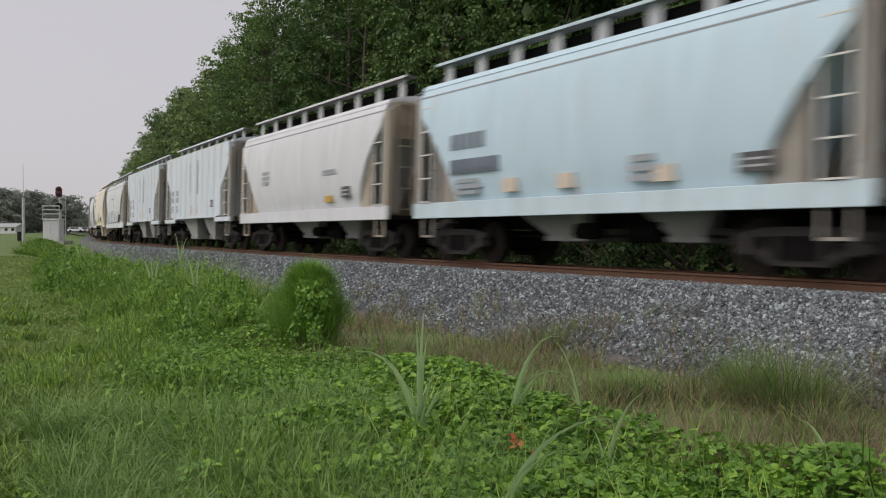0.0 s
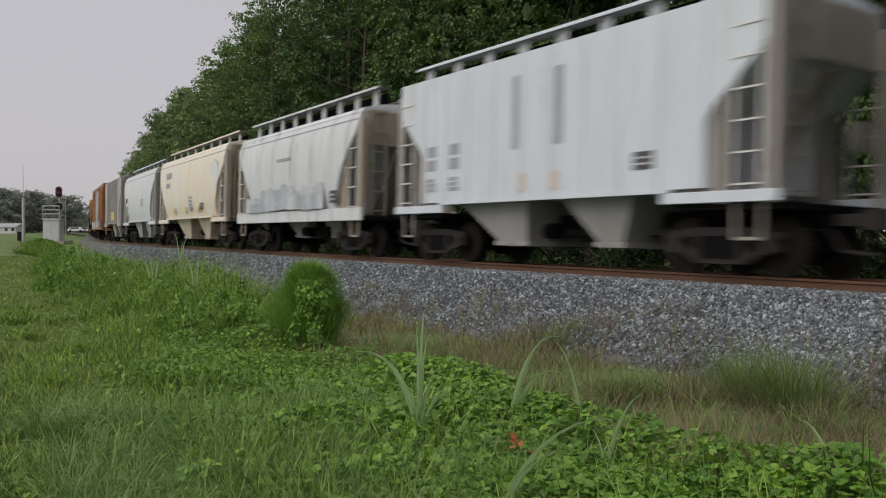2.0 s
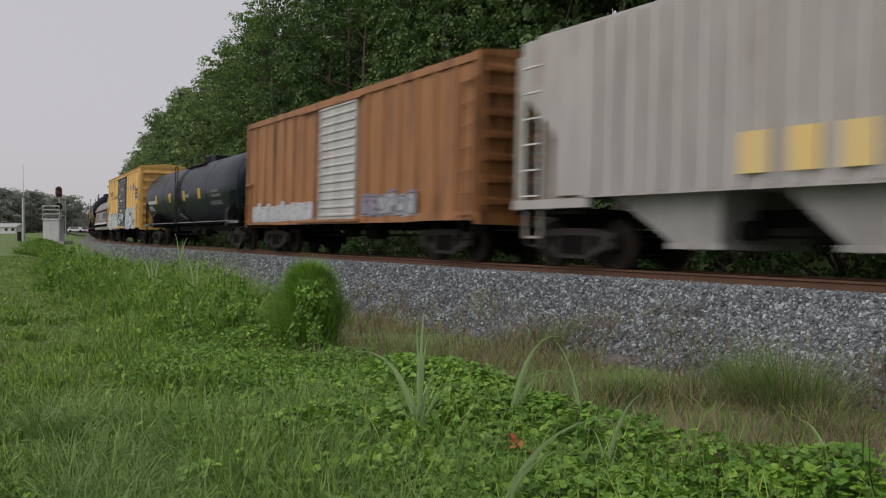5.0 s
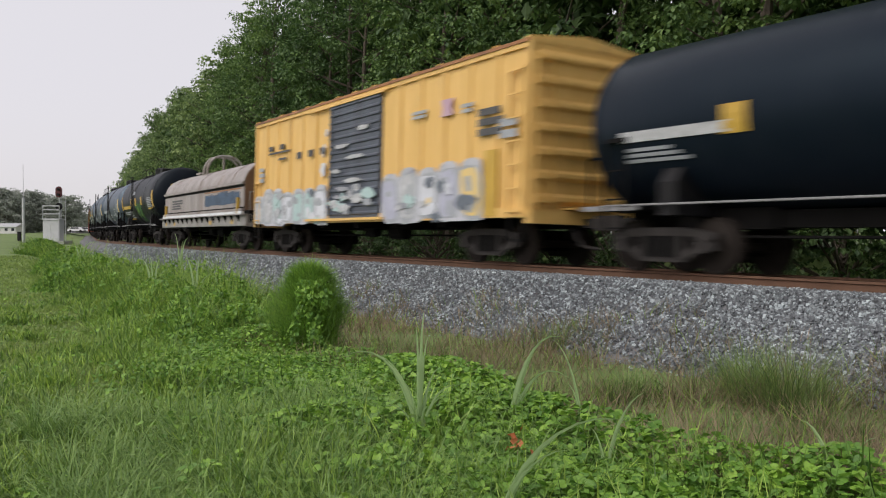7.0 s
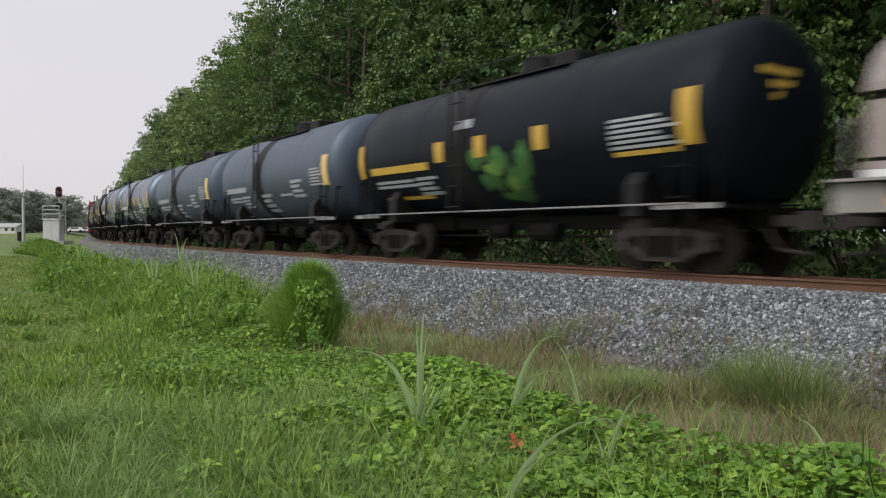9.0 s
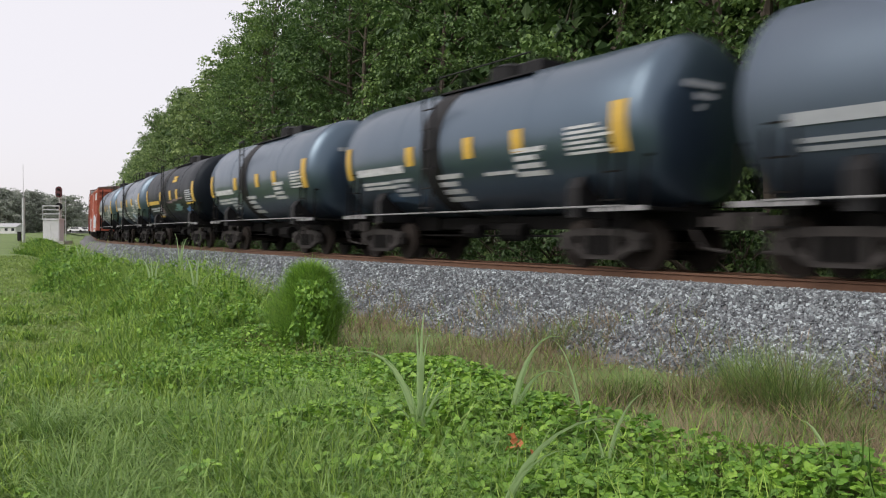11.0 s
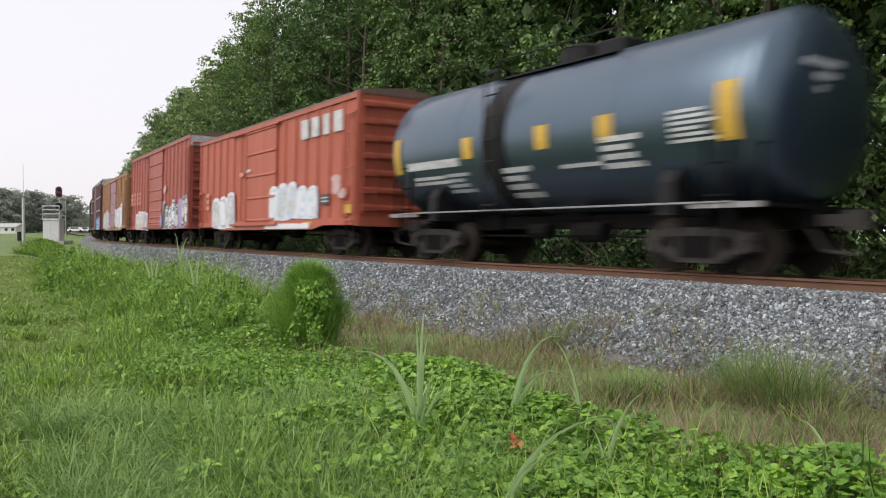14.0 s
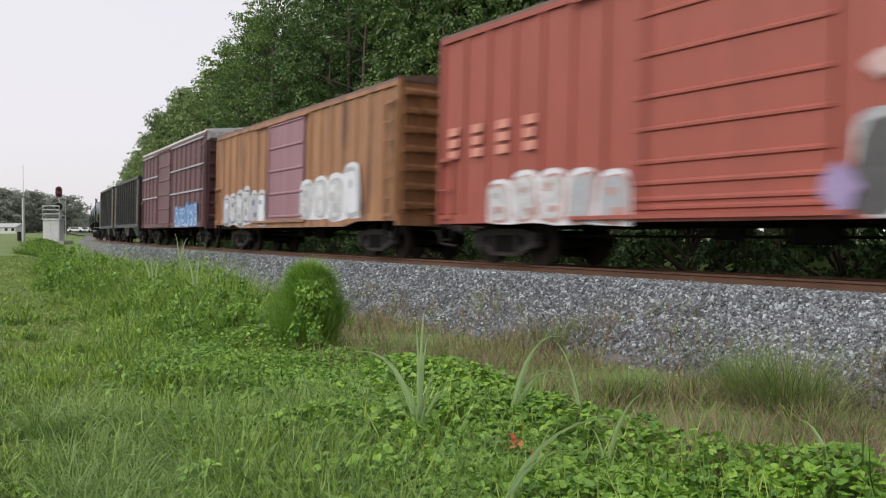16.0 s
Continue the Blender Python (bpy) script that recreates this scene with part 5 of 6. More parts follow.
M["letter_dim"] = material("grimy_grey_lettering", (0.12, 0.13, 0.145), (0.05, 0.055, 0.06), rough=0.7, scale=5, amount=0.9)
M["letter_slate"] = material("slate_blue_lettering", (0.10, 0.12, 0.15), (0.2, 0.23, 0.27), rough=0.7, scale=6)
M["letter_pink"] = material("faded_pink_emblem", (0.45, 0.30, 0.42), (0.5, 0.35, 0.3), rough=0.7, scale=6)
M["tag_pale"] = material("sprayed_chalk_white_paint", (0.60, 0.62, 0.67), (0.46, 0.48, 0.53), rough=0.6, scale=2.5, fine=12, amount=0.6, spots=(0.3, 0.3, 0.33), spot_cut=0.68)
M["tag_lime"] = material("sprayed_lime_paint", (0.16, 0.30, 0.05), (0.06, 0.14, 0.03), rough=0.6, scale=3, fine=12, amount=0.9)
M["tag_mint_pale"] = material("sprayed_pale_mint_paint", (0.42, 0.56, 0.55), (0.30, 0.42, 0.42), rough=0.6, scale=3, fine=12, amount=0.8)
M["tag_lilac_pale"] = material("sprayed_pale_lilac_paint", (0.44, 0.45, 0.55), (0.32, 0.33, 0.41), rough=0.6, scale=3, fine=12, amount=0.8)
M["tag_ice"] = material("sprayed_ice_blue_paint", (0.42, 0.52, 0.64), (0.34, 0.42, 0.54), rough=0.6, scale=3, fine=12, amount=0.8)
M["tag_rose_pale"] = material("thin_pale_spray_paint", (0.50, 0.36, 0.36), (0.38, 0.22, 0.21), rough=0.6, scale=3, fine=12, amount=0.8)
M["tag_rose"] = material("sprayed_dusty_rose_paint", (0.40, 0.24, 0.22), (0.30, 0.17, 0.16), rough=0.6, scale=3, fine=12, amount=0.8)
M["haze"] = material("faded_blue_grey_overspray", (0.42, 0.46, 0.50), (0.30, 0.335, 0.37), rough=0.7, scale=1.4, fine=8, amount=1.0, spots=(0.52, 0.55, 0.58), spot_cut=0.56)
M["haze_pale"] = material("thin_pale_overspray", (0.52, 0.55, 0.575), (0.41, 0.44, 0.47), rough=0.7, scale=1.4, fine=8, amount=1.0, spots=(0.57, 0.60, 0.62), spot_cut=0.55)
M["spill"] = material("dusty_blue_spilled_coating", (0.13, 0.16, 0.20), (0.05, 0.06, 0.08), rough=0.6, scale=2.0, stretch=(3, 3, 0.5), fine=12, amount=1.0)
M["pale_panel"] = paint("pale_repaint", (0.70, 0.73, 0.75), (0.62, 0.64, 0.64))
M["tag_mauve"] = material("sprayed_mauve_paint", (0.16, 0.11, 0.13), (0.08, 0.06, 0.07), rough=0.6, scale=3, fine=12, amount=0.9)
M["tag_blue_dull"] = material("dull_blue_spray_paint", (0.04, 0.08, 0.15), (0.03, 0.05, 0.08), rough=0.6, scale=3, fine=12, amount=0.9)
M["cream_bay"] = paint("cream_hopper_bay", (0.50, 0.44, 0.34), (0.36, 0.30, 0.23))
M["yellow_faded"] = paint("faded_yellow_marks", (0.70, 0.50, 0.16), (0.6, 0.48, 0.25))
M["letter_yellow"] = material("dull_yellow_lettering", (0.55, 0.36, 0.05), (0.3, 0.2, 0.05), rough=0.6, scale=6)
M["letter_faded"] = material("faded_pink_lettering", (0.55, 0.25, 0.2), (0.45, 0.16, 0.12), rough=0.6, scale=6)
M["tag_grey"] = material("sprayed_grey_paint", (0.42, 0.43, 0.46), (0.16, 0.17, 0.2), rough=0.6, scale=2.5, fine=12, amount=0.9, spots=(0.7, 0.7, 0.7), spot_cut=0.6)
M["tag_lilac"] = material("sprayed_lilac_paint", (0.34, 0.26, 0.46), (0.2, 0.16, 0.3), rough=0.6, scale=3, fine=12, amount=0.9)
M["tag_blue_grey"] = material("faded_blue_grey_paint", (0.28, 0.32, 0.42), (0.42, 0.40, 0.40), rough=0.7, scale=2, fine=12, amount=0.9)
build_train()


# ---- plants ----
M["leaf_tree"] = material("broadleaf_foliage", (0.125, 0.225, 0.058), (0.045, 0.10, 0.028), rough=0.6, scale=0.55, fine=6, amount=1.0, bump=0, island=0.4, objrand=0.28, translucent=0.3)
# lighter copy of leaf_tree: haze over the farther wood put into its colour
M["leaf_hazed"] = material("pale_broadleaf_foliage", (0.19, 0.285, 0.095), (0.085, 0.15, 0.05), rough=0.6, scale=0.55, fine=6, amount=1.0, bump=0, island=0.4, objrand=0.22, translucent=0.35)
# greyed and lightened base: the distance haze is painted into the leaves
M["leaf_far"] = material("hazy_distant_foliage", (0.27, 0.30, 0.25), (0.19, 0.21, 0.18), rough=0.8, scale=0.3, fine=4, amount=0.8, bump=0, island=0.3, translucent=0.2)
# darker copy of the foliage: shade inside the wood put into its colour
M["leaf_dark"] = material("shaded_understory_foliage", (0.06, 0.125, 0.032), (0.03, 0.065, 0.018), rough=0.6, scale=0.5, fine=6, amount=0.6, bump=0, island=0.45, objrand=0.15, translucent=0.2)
M["bark"] = material("furrowed_bark", (0.10, 0.08, 0.06), (0.04, 0.032, 0.025), rough=0.95, scale=3, stretch=(3, 3, 0.4), fine=25, bump=0.8)
M["vine"] = material("bright_vine_leaf", (0.185, 0.36, 0.045), (0.10, 0.235, 0.032), rough=0.5, scale=1.6, fine=12, amount=0.8, bump=0, island=0.42, translucent=0.3)
M["grass"] = material("mown_grass_blade", (0.255, 0.365, 0.09), (0.15, 0.225, 0.06), rough=0.6, scale=1.3, fine=5, amount=0.8, bump=0, island=0.28, translucent=0.3)
M["weed"] = material("tall_weed_blade", (0.22, 0.37, 0.06), (0.10, 0.20, 0.035), rough=0.55, scale=1.4, fine=6, amount=0.9, bump=0, island=0.6, translucent=0.3)
M["broad_blade"] = material("broad_grass_blade", (0.36, 0.50, 0.24), (0.26, 0.40, 0.15), rough=0.45, scale=2, fine=20, amount=0.5, bump=0, island=0.25, translucent=0.3)
M["long_blade"] = material("long_pale_grass_blade", (0.225, 0.36, 0.095), (0.135, 0.24, 0.06), rough=0.55, scale=1.6, fine=6, amount=0.8, bump=0, island=0.3, translucent=0.3)
M["tuft"] = material("dull_green_tuft_blade", (0.17, 0.265, 0.07), (0.105, 0.165, 0.045), rough=0.6, scale=1.4, fine=6, amount=0.9, bump=0, island=0.45, translucent=0.25)
M["straw"] = material("dry_straw_grass", (0.25, 0.195, 0.12), (0.15, 0.125, 0.072), rough=0.8, scale=0.8, fine=6, amount=0.7, bump=0, island=0.4, translucent=0.2)
M["orange_leaf"] = material("orange_dead_leaf", (0.36, 0.13, 0.035), (0.22, 0.09, 0.03), rough=0.7, scale=8, bump=0, island=0.3)

BLADE_V = [(0, -0.5, 0), (0, 0.5, 0), (0.14, -0.38, 0.5), (0.14, 0.38, 0.5), (0.45, 0, 1.0)]
BLADE_F = [(0, 1, 3, 2), (2, 3, 4)]
ARCH_V = [(0, -0.5, 0), (0, 0.5, 0), (0.08, -0.5, 0.45), (0.08, 0.5, 0.45), (0.34, -0.35, 0.86), (0.34, 0.35, 0.86), (0.78, 0, 0.92)]
ARCH_F = [(0, 1, 3, 2), (2, 3, 5, 4), (4, 5, 6)]
LEAF_V = [(0, 0, 0), (0.45, -0.42, 0.06), (0.5, 0, -0.06), (0.45, 0.42, 0.06), (1.0, 0, 0.0)]
LEAF_F = [(0, 1, 2), (0, 2, 3), (1, 4, 2), (2, 4, 3)]
HEART_V = [(0, 0, 0), (-0.14, -0.30, 0.04), (0.25, -0.50, 0.08), (0.66, -0.30, 0.05), (1.0, 0, -0.05), (0.66, 0.30, 0.05), (0.25, 0.50, 0.08), (-0.14, 0.30, 0.04)]
HEART_F = [(0, 1, 2, 3), (0, 3, 4), (0, 4, 5), (0, 5, 6, 7)]
QUAD_V = [(0, 0, 0), (0.45, -0.36, 0.08), (1.0, 0, 0), (0.5, 0.36, 0.08)]
QUAD_F = [(0, 1, 2, 3)]
rng = np.random.default_rng(7)


def crown_points(count, clumps, height, low, radius, gen):
    """Leaf places on many small domed sprays, the sprays gathered into boughs round a tall, uneven crown."""
    k = np.arange(clumps)
    u = (k + gen.random(clumps)) / clumps
    z = low + (height - low) * u
    prof = radius * (0.62 + 0.55 * np.sin(np.pi * np.clip(u * 1.08, 0, 1)) - 0.55 * u ** 3)
    ang = k * 2.39996 + gen.normal(0, 0.5, clumps)
    rad = prof * np.sqrt(gen.uniform(0.25, 1.2, clumps))
    centre = np.stack([np.cos(ang) * rad, np.sin(ang) * rad, z], 1)
    size = gen.uniform(0.55, 1.35, clumps) * radius / 3.0
    sprays = clumps * 9
    home = gen.integers(0, clumps, sprays)
    d = gen.normal(0, 1, (sprays, 3))
    d /= np.linalg.norm(d, axis=1)[:, None]
    d[:, 2] = d[:, 2] * 0.6 + 0.1
    spray = centre[home] + d * (size[home] * gen.uniform(0.55, 1.2, sprays))[:, None]
    wide = gen.uniform(0.22, 0.55, sprays) * radius / 3.0
    pick = gen.integers(0, sprays, count)
    q = gen.normal(0, 1, (count, 3))
    q /= np.linalg.norm(q, axis=1)[:, None]
    q[:, 2] = np.abs(q[:, 2]) * 0.75 - 0.12
    q *= gen.uniform(0.55, 1.1, count)[:, None]
    return spray[pick] + q * wide[pick][:, None], centre, q


def tree_proto(name, height, low, radius, count, leaf, clumps, seed, label, mat="leaf_tree"):
    gen = np.random.default_rng(seed)
    tree = new(name)
    tagged(tree, label, "tree", group="trees of the wood beside the line")
    pts, centres, out = crown_points(count, clumps, height, low, radius, gen)
    t = Shape()
    sway = [Vector((0.25 * math.sin(seed + i), 0.25 * math.cos(seed * 2 + i), height * 0.93 * i / 6)) for i in range(7)]
    sway[0] = Vector((0, 0, -0.3))
    r0 = 0.012 * height + 0.03
    for i in range(6):
        t.cyl(sway[i], sway[i + 1], r0 * (1 - i / 6.6), 8, r0 * (1 - (i + 1) / 6.6))
    for c in centres[:: max(1, clumps // 22)]:
        zb = max(0.6, c[2] - 1.2)
        b = sway[0].lerp(sway[6], zb / (height * 0.93)) if zb < height * 0.93 else sway[6]
        t.cyl(b, Vector(c), 0.06, 5, 0.015)
    part("trunk", t, M["bark"], tree)
    sc = leaf * gen.uniform(0.7, 1.35, count)
    steep = np.arctan2(np.hypot(out[:, 0], out[:, 1]), np.maximum(out[:, 2], 0.0) + 0.35)
    rot = turns(np.arctan2(out[:, 1], out[:, 0]) + gen.normal(0, 0.7, count), steep * 0.75 + gen.normal(0.05, 0.3, count), gen.normal(0, 0.4, count))
    me = scatter_mesh("crown", QUAD_V, QUAD_F, pts, rot, np.stack([sc, sc, sc], 1), M[mat])
    part("crown", me, None, tree)
    return tree


def plant(proto, x, y, yaw, size, z=None):
    z = float(ground_height(np.array(x), np.array(y))) if z is None else z
    c = copy_thing(proto, pose(x, y, z, 0, 0, yaw))
    c.scale = (size, size, size)
    return c


def build_forest():
    back = [tree_proto("tree", 14.5, 0.6, 3.6, 3600, 0.52, 60, 91 + i, "tall tree deep in the wood, shade put into its green", "leaf_dark") for i in range(2)]
    near = [tree_proto("tree", 17.5, 1.2, 3.3, 19000, 0.158, 62, 11 + i, "tall green broadleaf tree at the wood's edge") for i in range(3)]
    far = [tree_proto("tree", 16.5, 1.5, 3.2, 7200, 0.25, 50, 31 + i, "tall broadleaf tree in the wood, haze put into its green", "leaf_hazed") for i in range(4)]
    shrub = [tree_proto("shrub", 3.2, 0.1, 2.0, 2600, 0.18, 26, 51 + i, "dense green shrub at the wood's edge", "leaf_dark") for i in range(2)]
    pick = random.Random(4)
    used = set()

    def put(kinds, s, off, size):
        proto = kinds[pick.randrange(len(kinds))]
        p = on_track(s, off)
        yaw = pick.uniform(0, 360)
        if proto.name not in used:
            used.add(proto.name)
            z = float(ground_height(np.array(p.x), np.array(p.y)))
            proto.matrix_basis = pose(p.x, p.y, z, 0, 0, yaw)
            proto.scale = (size, size, size)
        else:
            plant(proto, p.x, p.y, yaw, size)

    s = 14.0
    while s > -70:
        put(near, s, -8.4 + pick.uniform(-1.0, 0.9), pick.uniform(0.92, 1.12))
        s -= pick.uniform(3.0, 4.6)
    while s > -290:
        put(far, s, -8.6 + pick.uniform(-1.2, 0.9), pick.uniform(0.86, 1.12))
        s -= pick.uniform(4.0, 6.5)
    s = 10.0
    while s > -150:
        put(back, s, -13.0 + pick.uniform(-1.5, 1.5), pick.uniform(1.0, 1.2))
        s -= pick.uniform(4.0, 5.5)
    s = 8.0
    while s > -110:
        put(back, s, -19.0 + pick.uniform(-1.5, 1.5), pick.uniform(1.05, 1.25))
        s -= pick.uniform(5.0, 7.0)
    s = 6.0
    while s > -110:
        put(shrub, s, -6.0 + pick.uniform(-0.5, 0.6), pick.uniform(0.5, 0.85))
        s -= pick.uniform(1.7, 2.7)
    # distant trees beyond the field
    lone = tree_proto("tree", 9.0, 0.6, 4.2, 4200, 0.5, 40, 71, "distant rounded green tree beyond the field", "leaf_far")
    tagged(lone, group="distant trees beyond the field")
    places = []
    for px, z0, h in ((-12, 190, 7.6), (8, 185, 8.0), (24, 200, 8.2), (40, 195, 7.4), (56, 205, 8.4), (70, 210, 8.0), (-30, 190, 8.2), (84, 330, 11), (98, 340, 12), (112, 330, 11.5), (124, 345, 12.5), (136, 360, 9.0), (146, 380, 8.0), (156, 420, 7.5), (168, 430, 8.5)):
        side = (px - 784) / 1492.7 * z0
        places.append((AX.x * z0 + math.sin(PSI) * side, AX.y * z0 + math.cos(PSI) * side, h / 9.0 * 1.15))
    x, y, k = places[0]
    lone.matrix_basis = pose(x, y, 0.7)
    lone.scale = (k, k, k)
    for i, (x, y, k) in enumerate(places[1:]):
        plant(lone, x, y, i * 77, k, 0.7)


def wedge(count, r0, r1, a0=-31, a1=31, power=0.5):
    """Places on the plan before the viewer, thinning with distance."""
    r = r0 + (r1 - r0) * rng.random(count) ** (1 / power)
    a = np.radians(rng.uniform(a0, a1, count))
    fx, fy = AX.x, AX.y
    return r * (np.cos(a) * fx + np.sin(a) * fy), r * (np.cos(a) * fy - np.sin(a) * fx)


def lumps(x, y, k=1.0, seed=0.0):
    return (np.sin(x * 1.7 * k + seed) * np.cos(y * 1.3 * k - seed) + 0.6 * np.sin(x * 3.1 * k - y * 2.3 * k + seed * 2) + 0.4 * np.sin(x * 5.3 * k + y * 4.7 * k)) / 2.0


def weed_edge(x):
    return 1.05 + 0.135 * np.abs(x)


def vine_height(x, y):
    s, off = track_coords(x, y)
    tall = ramp(-s, 9, 15) * ramp(8.6 - off, 0.2, 1.6)
    low = 1 - 0.85 * np.exp(-((x + 9.4) ** 2 + (y - 4.35) ** 2) / 0.7)
    return low * (0.18 + 0.10 * (lumps(x, y) + 0.4)) + low * tall * (0.36 + 0.42 * lumps(x, y, 1.1, 2.0)) + low * 0.12 * ramp(-off, -8.6, -7.9) * (1 - tall)


def stuff(name, me, label, category):
    return tagged(new(name, me), label, category, kind="stuff")


def build_plants():
    # mown grass
    x, y = wedge(330000, 3.2, 46, -31, 12, 0.62)
    r2, a2 = 14 * np.sqrt(rng.random(50000)), rng.uniform(0, 6.283, 50000)
    x, y = np.concatenate([x, r2 * np.cos(a2)]), np.concatenate([y, r2 * np.sin(a2)])
    s, off = track_coords(x, y)
    keep = (np.hypot(x, y) > 1.2) & (y < weed_edge(x) + 0.35 + 0.3 * lumps(x, y, 1.2)) & (off > 6)
    x, y = x[keep], y[keep]
    n = len(x)
    dist = np.hypot(x, y)
    patchy = 0.5 + 0.5 * lumps(x, y, 0.9, 4.0)
    h = rng.uniform(0.04, 0.12, n) * (0.5 + 1.2 * np.clip(patchy, 0, 1) ** 2) * (1 + 0.25 * ramp(6.5 - dist, 0, 2.5))
    w = rng.uniform(0.004, 0.010, n) * (1 + dist / 8)
    rot = turns(rng.uniform(0, 6.283, n), rng.normal(0.15, 0.3, n), rng.normal(0, 0.3, n))
    pos = np.stack([x, y, ground_height(x, y) - 0.01], 1)
    stuff("mown_grass", scatter_mesh("mown_grass", BLADE_V, BLADE_F, pos, rot, np.stack([h, w, h], 1), M["grass"]), "short green mown grass on the bank", "grass")
    # taller bright tufts standing in the mown grass
    cx, cy = wedge(420, 3.2, 20, -31, 6, 0.7)
    ok = cy < weed_edge(cx) + 0.5
    cx, cy = cx[ok], cy[ok]
    k = rng.integers(0, len(cx), 26000)
    spread = rng.uniform(0.05, 0.22, len(cx))[k]
    x, y = cx[k] + rng.normal(0, 1, len(k)) * spread, cy[k] + rng.normal(0, 1, len(k)) * spread
    n = len(x)
    h = rng.uniform(0.08, 0.24, n) * rng.uniform(0.6, 1.2, len(cx))[k]
    w = rng.uniform(0.004, 0.010, n) * (1 + np.hypot(x, y) / 9)
    rot = turns(rng.uniform(0, 6.283, n), rng.normal(0.2, 0.35, n), rng.normal(0, 0.3, n))
    pos = np.stack([x, y, ground_height(x, y) - 0.01], 1)
    stuff("tufted_grass", scatter_mesh("tufted_grass", BLADE_V, BLADE_F, pos, rot, np.stack([h, w, h], 1), M["weed"]), "brighter tufts standing in the mown grass", "grass")
    # low broad-leaved weeds in the grass
    x, y = wedge(26000, 3.2, 24, -31, 8, 0.7)
    keep = (y < weed_edge(x) + 0.6) & (rng.random(len(x)) < np.clip(0.25 + 0.9 * lumps(x, y, 1.5, 8.0), 0.03, 1))
    x, y = x[keep], y[keep]
    n = len(x)
    sz = rng.uniform(0.018, 0.045, n) * (1 + np.hypot(x, y) / 25)
    rot = turns(rng.uniform(0, 6.283, n), rng.normal(0.1, 0.4, n), rng.normal(0, 0.4, n))
    pos = np.stack([x, y, ground_height(x, y) + rng.uniform(0.02, 0.11, n)], 1)
    stuff("low_weeds", scatter_mesh("low_weeds", HEART_V, HEART_F, pos, rot, np.stack([sz, sz * 0.7, sz], 1), M["vine"]), "small broad-leaved weeds in the mown grass", "weeds")
    # creeping vines over the bank
    x, y = wedge(270000, 2.2, 42, -31, 48, 0.6)
    x2, y2 = wedge(45000, 6.2, 13, -20, 8, 0.9)
    x, y = np.concatenate([x, x2]), np.concatenate([y, y2])
    s, off = track_coords(x, y)
    edge = weed_edge(x) - 0.2 + 0.55 * lumps(x, y, 1.2)
    patch = np.where(-s > 7, np.clip(0.75 + 0.7 * lumps(x, y, 0.9, 6.0), 0.2, 1), 0.9)
    keep = (y > edge) & (off > 7.75 - 2.0 * ramp(-s, 8, 14) + 0.3 * lumps(x, y, 1.5, 1.0)) & (rng.random(len(x)) < patch * (0.35 + 0.65 * ramp(y - edge, 0.0, 1.2)))
    aside = (x * RIGHT.x + y * RIGHT.y) / (x * AX.x + y * AX.y)
    keep &= rng.random(len(x)) < 0.16 + 0.84 * ramp(aside + 0.16 * lumps(x, y, 1.6, 3.0) + 0.3 * ramp(np.hypot(x, y), 5.2, 7.4), -0.30, 0.16)
    x, y = x[keep], y[keep]
    n = len(x)
    dist = np.hypot(x, y)
    top = vine_height(x, y)
    z = ground_height(x, y) + top * (1 - 0.75 * rng.random(n) ** 2.2)
    sz = rng.uniform(0.026, 0.062, n) * (1 - 0.3 * ramp(-track_coords(x, y)[0], 5, 8)) * (1 + dist / 40)
    rot = turns(rng.uniform(0, 6.283, n), rng.normal(0.25, 0.35, n), rng.normal(0, 0.4, n))
    stuff("creeping_vine", scatter_mesh("creeping_vine", HEART_V, HEART_F, np.stack([x, y, z], 1), rot, np.stack([sz, sz, sz], 1), M["vine"]), "bright green creeping vine leaves over the bank", "vine")
    # upright weeds and rank grass
    x, y = wedge(105000, 3.2, 50, -30, 31, 0.6)
    s, off = track_coords(x, y)
    tall = ramp(-s, 9, 15)
    keep = (y > weed_edge(x) - 0.1) & (off > 7.9 - 2.6 * tall) & (rng.random(len(x)) < 0.30 + 0.6 * tall * np.clip(0.4 + lumps(x, y, 1.1, 3.0), 0, 1) + 0.5 * ramp(weed_edge(x) + 1.2 - y, 0, 1.0))
    x, y = x[keep], y[keep]
    n = len(x)
    top = vine_height(x, y)
    h = top * rng.uniform(0.6, 1.7, n) + 0.08
    w = rng.uniform(0.005, 0.013, n) * (1 + np.hypot(x, y) / 16)
    rot = turns(rng.uniform(0, 6.283, n), rng.normal(0.2, 0.3, n), rng.normal(0, 0.25, n))
    pos = np.stack([x, y, ground_height(x, y)], 1)
    stuff("tall_weeds", scatter_mesh("tall_weeds", BLADE_V, BLADE_F, pos, rot, np.stack([h, w, h], 1), M["weed"]), "rank green weeds and uncut grass", "weeds")
    # long arching grass before the vines
    cx, cy = wedge(1000, 3.6, 7.4, -26, 7, 0.8)
    ok = (cy > weed_edge(cx) - 0.9 + 0.4 * lumps(cx, cy, 1.3, 2.0)) & (lumps(cx, cy, 1.7, 9.0) + 0.5 * ramp(-(cx * RIGHT.x + cy * RIGHT.y) / (cx * AX.x + cy * AX.y), -0.05, 0.15) > 0.05)
    cx, cy = cx[ok], cy[ok]
    k = rng.integers(0, len(cx), 22000)
    yaw = rng.uniform(0, 6.283, len(k))
    spread = rng.uniform(0.02, 0.10, len(k))
    x, y = cx[k] + np.cos(yaw) * spread, cy[k] + np.sin(yaw) * spread
    n = len(x)
    h = rng.uniform(0.14, 0.40, n) * rng.uniform(0.6, 1.25, len(cx))[k]
    w = rng.uniform(0.0025, 0.006, n) * (1 + np.hypot(x, y) / 14)
    rot = turns(yaw + rng.normal(0, 0.5, n), rng.normal(0.35, 0.3, n), rng.normal(0, 0.25, n))
